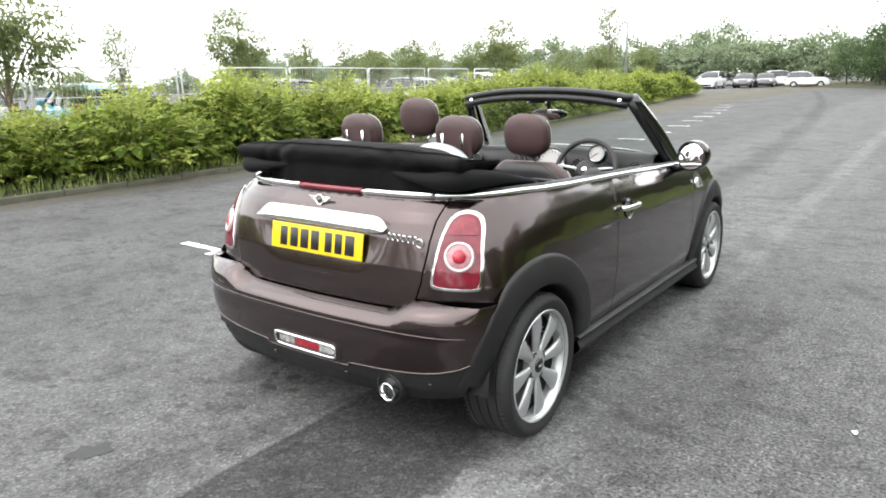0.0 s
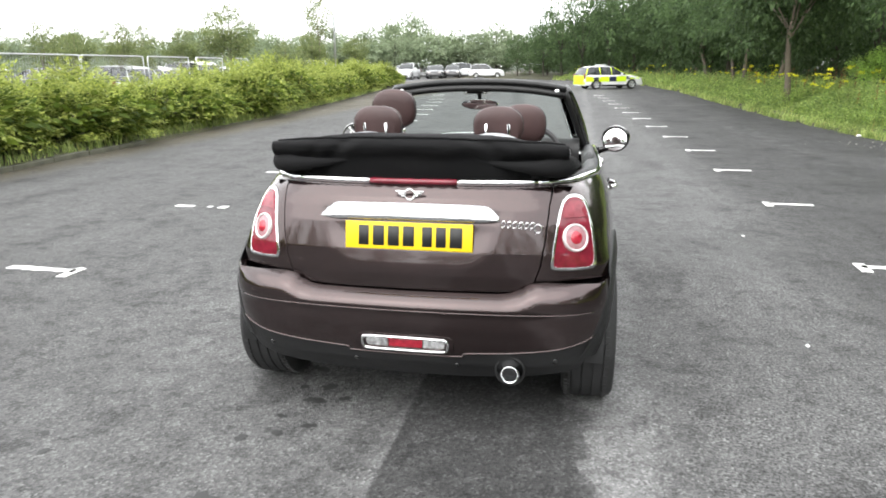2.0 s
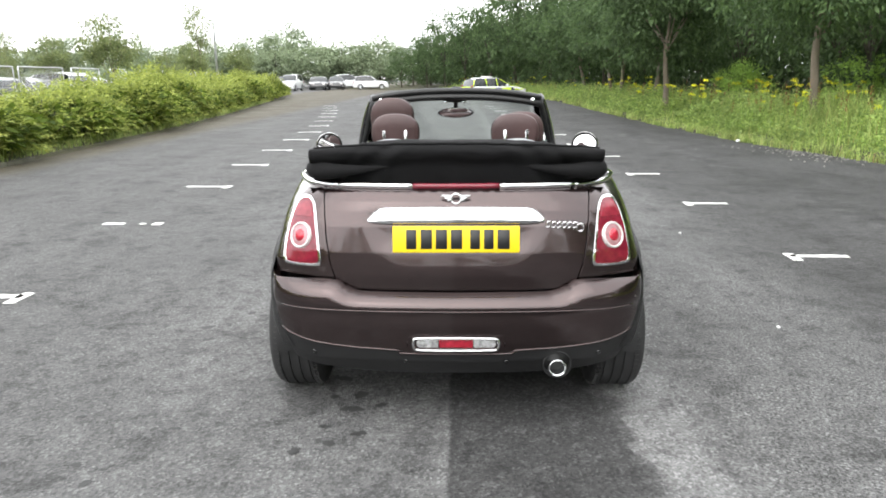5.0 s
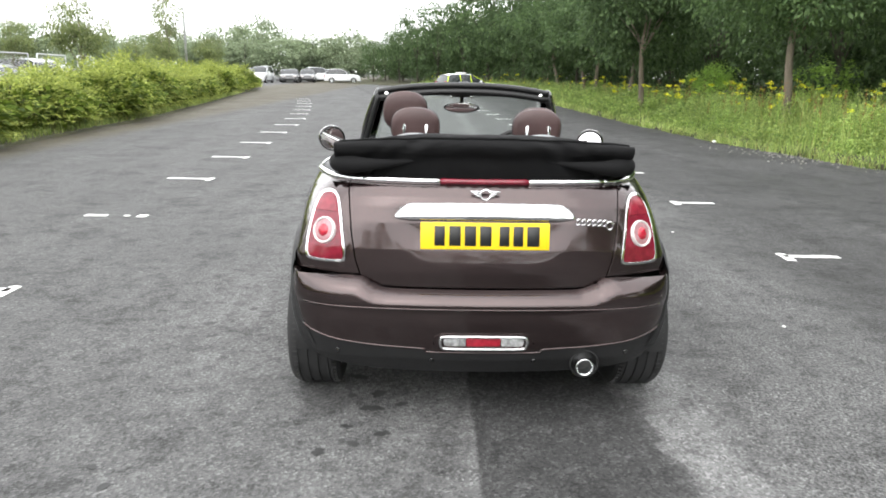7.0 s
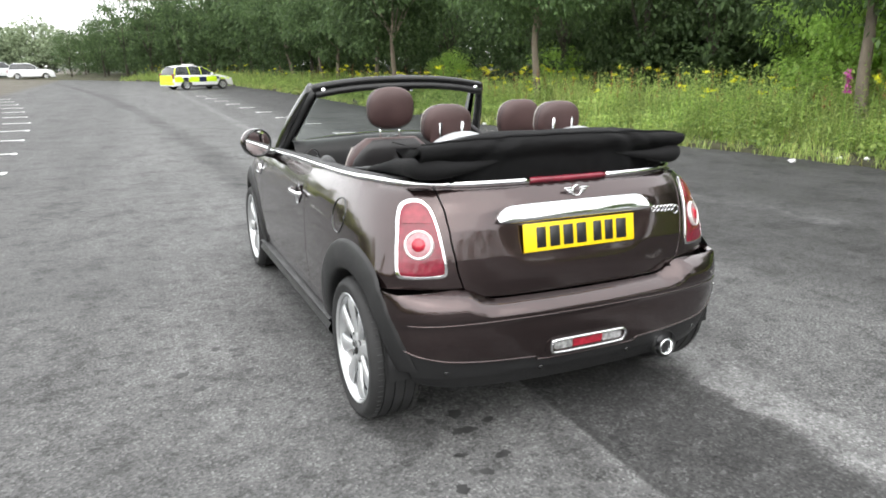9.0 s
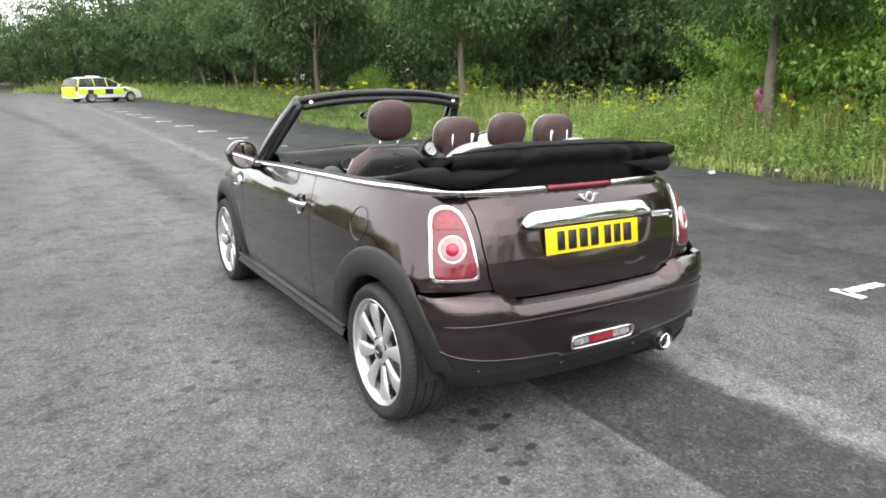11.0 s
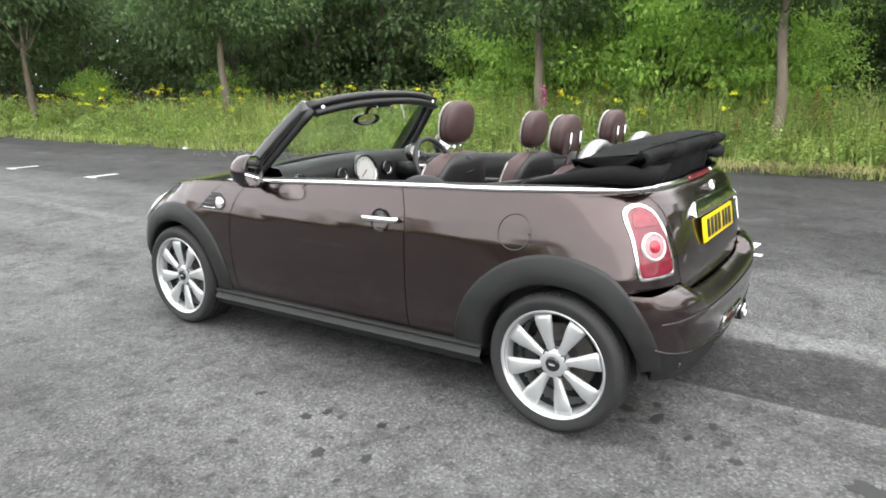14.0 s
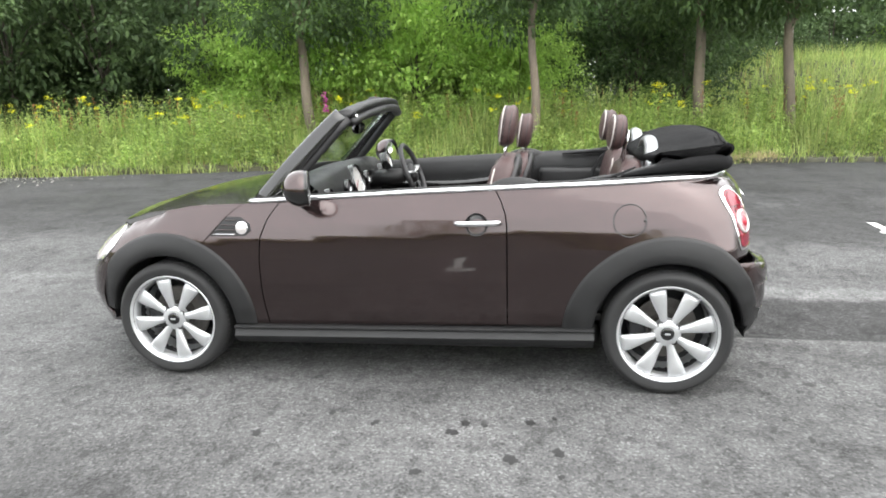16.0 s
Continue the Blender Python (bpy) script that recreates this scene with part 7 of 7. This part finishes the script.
while yy < 44:
    m = Matrix.Translation((-13.0 - 0.012 * max(0, yy - 10) ** 1.6, yy, 0)) @ Matrix.Rotation(radians(max(0, yy - 10) * 1.0), 4, "Z")
    if first_panel:
        panel_a.matrix_basis = m
        first_panel = False
        ob = panel_a
    else:
        ob = copy_thing(panel_a, m)
    tagged(ob, group="fence panels")
    yy += 3.45
pole = empty("lamp_post", (-16.2, 44.5, 0), label="tall thin galvanised lighting pole behind the hedge", category="lamp post")
part("shaft", tube_bm([(0, 0, 0), (0, 0, 5), (0, 0, 11)], [0.09, 0.07, 0.05], 10), M["galv"], pole)
part("lamp_head", box_bm(-0.12, -0.35, 10.9, 0.12, 0.35, 11.05, 0.04), M["galv"], pole)


def side_profile(style):
    """Lower body and cabin outlines along the length, nose at +y, in fractions of length and in metres of height."""
    if style == "estate":
        return [(0.0, 0.55), (0.01, 0.86), (0.05, 0.93), (0.5, 0.92), (0.70, 0.93), (0.80, 0.90), (0.93, 0.78), (0.985, 0.62), (1.0, 0.45)], [(0.015, 0.93), (0.055, 1.38), (0.12, 1.475), (0.35, 1.49), (0.50, 1.46), (0.60, 1.30), (0.735, 0.92)]
    if style == "suv":
        return [(0.0, 0.60), (0.01, 0.95), (0.05, 1.02), (0.5, 1.02), (0.70, 1.04), (0.82, 1.02), (0.94, 0.92), (0.99, 0.72), (1.0, 0.50)], [(0.02, 1.02), (0.07, 1.50), (0.13, 1.64), (0.35, 1.68), (0.50, 1.64), (0.60, 1.46), (0.715, 1.03)]
    return [(0.0, 0.55), (0.01, 0.84), (0.05, 0.90), (0.5, 0.90), (0.68, 0.92), (0.80, 0.89), (0.93, 0.76), (0.985, 0.60), (1.0, 0.45)], [(0.04, 0.90), (0.14, 1.28), (0.22, 1.42), (0.38, 1.46), (0.52, 1.42), (0.61, 1.26), (0.74, 0.91)]


def parked_car(style, length, width, paint, label, livery=False):
    c = empty("parked_car", label=label, category="car")
    low, cab = side_profile(style)
    hw = width / 2
    lx, lz = [p[0] for p in low], [p[1] for p in low]
    cx, cz = [p[0] for p in cab], [p[1] for p in cab]
    w1, w2, wr = 0.20, 0.80, 0.315
    rows = []
    for f in np.linspace(0, 1, 41):
        z1 = float(np.interp(f, lx, lz))
        taper = 1 - 0.16 * max(0, (f - 0.80) / 0.20) ** 2 - 0.10 * max(0, (0.08 - f) / 0.08) ** 2
        bot = 0.24
        for wc in (w1, w2):
            d = abs(f - wc) * length
            if d < wr + 0.045:
                bot = max(bot, 0.31 + math.sqrt(max(0, (wr + 0.045) ** 2 - d * d)))
        x = hw * taper
        y = f * length
        rows.append([(s * a * x, y, z) for s, a, z in ((-1, 0.0, bot), (-1, 0.90, bot), (-1, 0.985, bot + 0.05 * (z1 - bot)), (-1, 1.0, bot + 0.5 * (z1 - bot)), (-1, 0.985, z1 - 0.10 * (z1 - bot)), (-1, 0.93, z1), (-1, 0.0, z1 + 0.03), (1, 0.93, z1), (1, 0.985, z1 - 0.10 * (z1 - bot)), (1, 1.0, bot + 0.5 * (z1 - bot)), (1, 0.985, bot + 0.05 * (z1 - bot)), (1, 0.90, bot))])
    body_o = part("body", loft_bm(rows, closed_u=True, caps=True), paint, c, angle=50)
    # cabin of dark glass under a painted roof, with painted pillars
    rows = []
    fs = np.linspace(cx[0], cx[-1], 23)
    zb = float(np.interp(0.4, lx, lz)) - 0.01
    for f in fs:
        zt = float(np.interp(f, cx, cz))
        k = (zt - zb) / (max(cz) - zb)
        xb, xt = hw * 0.93, hw * (0.93 - 0.21 * k)
        y = f * length
        rows.append([(-xb, y, zb), (-xt, y, zt - 0.02), (-xt * 0.9, y, zt), (0, y, zt + 0.025 * k), (xt * 0.9, y, zt), (xt, y, zt - 0.02), (xb, y, zb)])
    part("glazing", loft_bm(rows), M["dark_glass"], c, "dark reflective car windows", angle=50)
    rows = []
    for f in np.linspace(cx[1] + 0.01, cx[-3] + 0.01, 14):
        zt = float(np.interp(f, cx, cz)) + 0.006
        k = (zt - zb) / (max(cz) - zb)
        xt = hw * (0.93 - 0.21 * k) + 0.008
        rows.append([(-xt, f * length, zt - 0.055), (-xt * 0.93, f * length, zt - 0.003), (0, f * length, zt + 0.03 * k), (xt * 0.93, f * length, zt - 0.003), (xt, f * length, zt - 0.055)])
    part("roof", loft_bm(rows), paint, c)
    for k in (-1, 1):
        for f0, f1 in ((cx[0] + 0.005, cx[1] + 0.005), (0.27, 0.26), (0.46, 0.45), (cx[-1] - 0.01, cx[-3] + 0.01)):
            z1 = float(np.interp(f1, cx, cz)) - 0.03
            kk = (z1 - zb) / (max(cz) - zb)
            part("pillar", tube_bm([(k * hw * 0.935, f0 * length, zb), (k * (hw * (0.93 - 0.21 * kk) + 0.004), f1 * length, z1)], 0.03, 6, flat=(0.035, 0.02)), M["hi_yellow"] if livery else (paint if f0 in (cx[0] + 0.005, cx[-1] - 0.01) else M["gloss_black"]), c)
        for wc in (w1, w2):
            m = Matrix.Translation((k * (hw - 0.01), wc * length, wr)) @ Matrix.Rotation(radians(90 * k), 4, "Y")
            wh = part("wheel", lathe_bm([(0.20, -0.2), (wr - 0.01, -0.2), (wr, -0.18), (wr, -0.03), (wr - 0.02, 0), (0.21, 0.0)], 28, m), M["rubber"], c)
            part("rim", lathe_bm([(0.212, -0.002), (0.20, 0.006), (0.19, -0.01), (0.08, -0.012), (0.05, 0.0), (0, 0.002)], 28, m), M["alloy"], wh)
            for j in range(6):
                bm = box_bm(0.085, -0.028, -0.012, 0.175, 0.028, -0.009)
                bmesh.ops.transform(bm, matrix=m @ Matrix.Rotation(j * math.pi / 3, 4, "Z"), verts=bm.verts[:])
                part("rim_gap", bm, M["alloy_dark"], wh, smooth=False)
        part("door_mirror", box_bm(k * (hw - 0.02), 0.60 * length, zb + 0.02, k * (hw + 0.17), 0.625 * length, zb + 0.17, 0.03, 3), paint, c)
        part("headlight", box_bm(k * hw * 0.50, 0.945 * length, 0.60, k * hw * 0.86, 0.985 * length, 0.74, 0.03, 3), M["white_lens"], c)
        part("tail_light", box_bm(k * hw * 0.72, -0.012, 0.70, k * hw * 0.96, 0.06, 1.0, 0.02, 2), M["red_lens"], c)
        part("sill", box_bm(k * (hw - 0.06), (w1 + 0.09) * length, 0.20, k * (hw + 0.004), (w2 - 0.09) * length, 0.30, 0.02), M["black_plastic"], c)
    part("front_bumper", box_bm(-hw * 0.72, 0.975 * length, 0.26, hw * 0.72, 1.0 * length + 0.012, 0.46, 0.04, 3), M["black_plastic"], c)
    part("rear_bumper", box_bm(-hw * 0.92, -0.02, 0.30, hw * 0.92, 0.05 * length, 0.50, 0.05, 3), paint if not livery else M["hi_yellow"], c)
    if livery:
        for k in (-1, 1):
            for f0, f1, mt in ((0.02, 0.15, "hi_yellow"), (0.15, 0.235, "hi_blue"), (0.235, 0.41, "hi_yellow"), (0.41, 0.53, "hi_blue"), (0.53, 0.70, "hi_yellow"), (0.70, 0.765, "hi_blue"), (0.765, 0.93, "hi_yellow")):
                low_z = 0.66 if any(abs((f0 + f1) / 2 - wc) < 0.10 for wc in (w1, w2)) else 0.50
                pts = []
                for zz in np.linspace(low_z, 0.875, 5):
                    r = []
                    for f in np.linspace(f0 + 0.001, f1 - 0.001, 5):
                        taper = 1 - 0.16 * max(0, (f - 0.80) / 0.20) ** 2 - 0.10 * max(0, (0.08 - f) / 0.08) ** 2
                        zt = float(np.interp(f, lx, lz))
                        zz2 = min(zz, zt - 0.045)
                        q = (zz2 - 0.24) / (zt - 0.24)
                        a = float(np.interp(q, [0.05, 0.5, 0.9, 1.0], [0.985, 1.0, 0.985, 0.93]))
                        r.append((k * (hw * a * taper + 0.006), f * length, zz2))
                    pts.append(r)
                part("livery_square", loft_bm(pts), M[mt], c)
        part("tail_cover", box_bm(-hw * 0.82, -0.022, 0.50, hw * 0.82, 0.03, 0.90, 0.012), M["hi_yellow"], c)
        part("bonnet_cover", box_bm(-hw * 0.7, 0.76 * length, 0.925, hw * 0.7, 0.90 * length, 0.935, 0.004), M["hi_yellow"], c)
        bar = part("light_bar", box_bm(-0.55, 0.33 * length, 1.515, 0.55, 0.39 * length, 1.60, 0.03, 3), M["white_lens"], c, "low clear roof light bar")
        for x in (-0.38, 0.38):
            part("beacon_lens", box_bm(x - 0.15, 0.335 * length, 1.52, x + 0.15, 0.385 * length, 1.605, 0.02), M["blue_car"], bar)
    return c


pc = parked_car("estate", 4.45, 1.78, M["white_car"], "estate car in fluorescent yellow and dark blue checks", True)
pc.matrix_basis = Matrix.Translation((0.55, 40.2, 0)) @ Matrix.Rotation(radians(-63), 4, "Z") @ Matrix.Diagonal((0.88, 0.88, 0.88, 1))
white_suv = parked_car("suv", 4.5, 1.84, M["white_car"], "white sport utility car parked at the far end")
white_suv.matrix_basis = Matrix.Translation((-11.9, 77.5, 0)) @ Matrix.Rotation(radians(-84), 4, "Z") @ Matrix.Scale(0.9, 4)
hatch = parked_car("hatch", 4.0, 1.72, M["silver_car"], "silver hatchback parked in a row of cars")
hatch.matrix_basis = Matrix.Translation((-21.0, 72, 0)) @ Matrix.Rotation(radians(175), 4, "Z")
dark = parked_car("hatch", 4.1, 1.74, M["black_car"], "black hatchback parked in a row of cars")
dark.matrix_basis = Matrix.Translation((-14.2, 79.5, 0)) @ Matrix.Rotation(radians(-170), 4, "Z")
wh = parked_car("suv", 4.4, 1.8, M["white_car"], "white car parked in a row of cars")
wh.matrix_basis = Matrix.Translation((-17.4, 73, 0)) @ Matrix.Rotation(radians(178), 4, "Z")
blue = parked_car("hatch", 3.9, 1.7, M["blue_car"], "turquoise hatchback parked behind the fence")
blue.matrix_basis = Matrix.Translation((-15.6, 7.35, 0)) @ Matrix.Rotation(radians(80), 4, "Z")
grey = parked_car("estate", 4.5, 1.78, M["grey_car"], "dark grey estate car parked behind the fence")
grey.matrix_basis = Matrix.Translation((-14.8, 13.5, 0)) @ Matrix.Rotation(radians(82), 4, "Z")
for ob in (hatch, dark, wh, white_suv):
    tagged(ob, group="cars at the far end")
for ob in (blue, grey):
    tagged(ob, group="cars behind the fence")
for src, x, y, rot in ((hatch, -18.6, 5.6, 84), (dark, -17.8, 9.5, 80), (dark, -14.8, 17.5, 85), (white_suv, -15.3, 21.0, 78), (hatch, -15.8, 24.5, 80), (wh, -16.4, 28.0, 75), (dark, -17.3, 31.5, 70), (grey, -15.4, -1.5, 85)):
    tagged(copy_thing(src, Matrix.Translation((x, y, 0)) @ Matrix.Rotation(radians(rot), 4, "Z")), label=src["label"].replace(" at the far end", "").replace(" in a row of cars", "").replace(" behind the fence", "") + " behind the fence", group="cars behind the fence")
for src, x, y, rot in ((dark, -16.3, 79.5, -172), (grey, -18.8, 77.0, 176), (dark, -15.3, 76.5, -175), (wh, -15.0, 82.0, -60)):
    tagged(copy_thing(src, Matrix.Translation((x, y, 0)) @ Matrix.Rotation(radians(rot), 4, "Z")), label=src["label"].replace(" behind the fence", " at the far end"), group="cars at the far end")


def scrap(x, y, z, s, seed):
    """A crumpled bit of white plastic or paper."""
    bm = bmesh.new()
    bmesh.ops.create_icosphere(bm, subdivisions=2, radius=1)
    for v in bm.verts:
        n = noise.noise(v.co * 1.7 + Vector((seed, 0, 0))) + 0.5 * noise.noise(v.co * 4 + Vector((0, seed, 0)))
        v.co = v.co * (1 + 0.55 * n)
        v.co.z *= 0.55
        v.co *= s
    lo = min(v.co.z for v in bm.verts)
    for v in bm.verts:
        v.co.z -= lo
    ob = part("litter", bm, M["litter"], None, "crumpled white plastic litter lying at the verge", smooth=False)
    ob.matrix_basis = Matrix.Translation((x, y, z))
    tagged(ob, category="litter", group="litter by the verge")


for j, (x, y, z, s) in enumerate(((8.35, 9.9, 0.0, 0.06), (8.3, 9.3, 0.0, 0.05), (8.4, 9.35, 0.16, 0.06), (7.35, 4.6, 0.0, 0.055), (7.95, 4.3, 0.02, 0.06), (8.15, 4.0, 0.06, 0.045), (6.2, 12.3, 0.0, 0.05), (2.1, 3.2, 0.0, 0.014), (5.4, -1.2, 0.0, 0.022), (8.9, -5.3, 0.05, 0.04), (1.9, 0.7, 0.0, 0.012))):
    scrap(x, y, z, s, j * 3.1)


# pale grit washed together at the edge of the asphalt
rg3 = np.random.default_rng(9)
gv, gf = [], []
ico = bmesh.new()
bmesh.ops.create_icosphere(ico, subdivisions=1, radius=1)
base_v = np.array([v.co[:] for v in ico.verts])
base_f = np.array([[v.index for v in f.verts] for f in ico.faces])
ico.free()
for j in range(170):
    cy = float(np.clip(rg3.normal(9.6, 0.7), 7.4, 11.6))
    cx = right_edge(cy) - abs(rg3.normal(0, 0.45)) - 0.05
    r = rg3.uniform(0.006, 0.022)
    gv.append(base_v * np.array([r, r * rg3.uniform(0.6, 1.2), r * 0.6]) * (1 + rg3.normal(0, 0.15, base_v.shape)) + np.array([cx, cy, r * 0.4]))
    gf.append(base_f + j * len(base_v))
grit = new("loose_grit", fast_mesh("loose_grit", np.concatenate(gv), np.concatenate(gf), M["grit"]))
tagged(grit, "pale loose grit scattered on asphalt beside the verge", "gravel", kind="stuff")

# dry mown straw heaped along the kerb
m = 2600
Y = rg3.uniform(-3.4, 2.0, m)
X = np.interp(Y, ey, ex) + rg3.normal(0.10, 0.16, m)
stuff("dry_straw", [blades(X, Y, rg3.uniform(0.02, 0.12, m), rg3.uniform(0.05, 0.16, m), np.full(m, 0.010), 2.2, rg3)], M["straw"], "dry yellow straw lying along the mossy kerb", "straw")
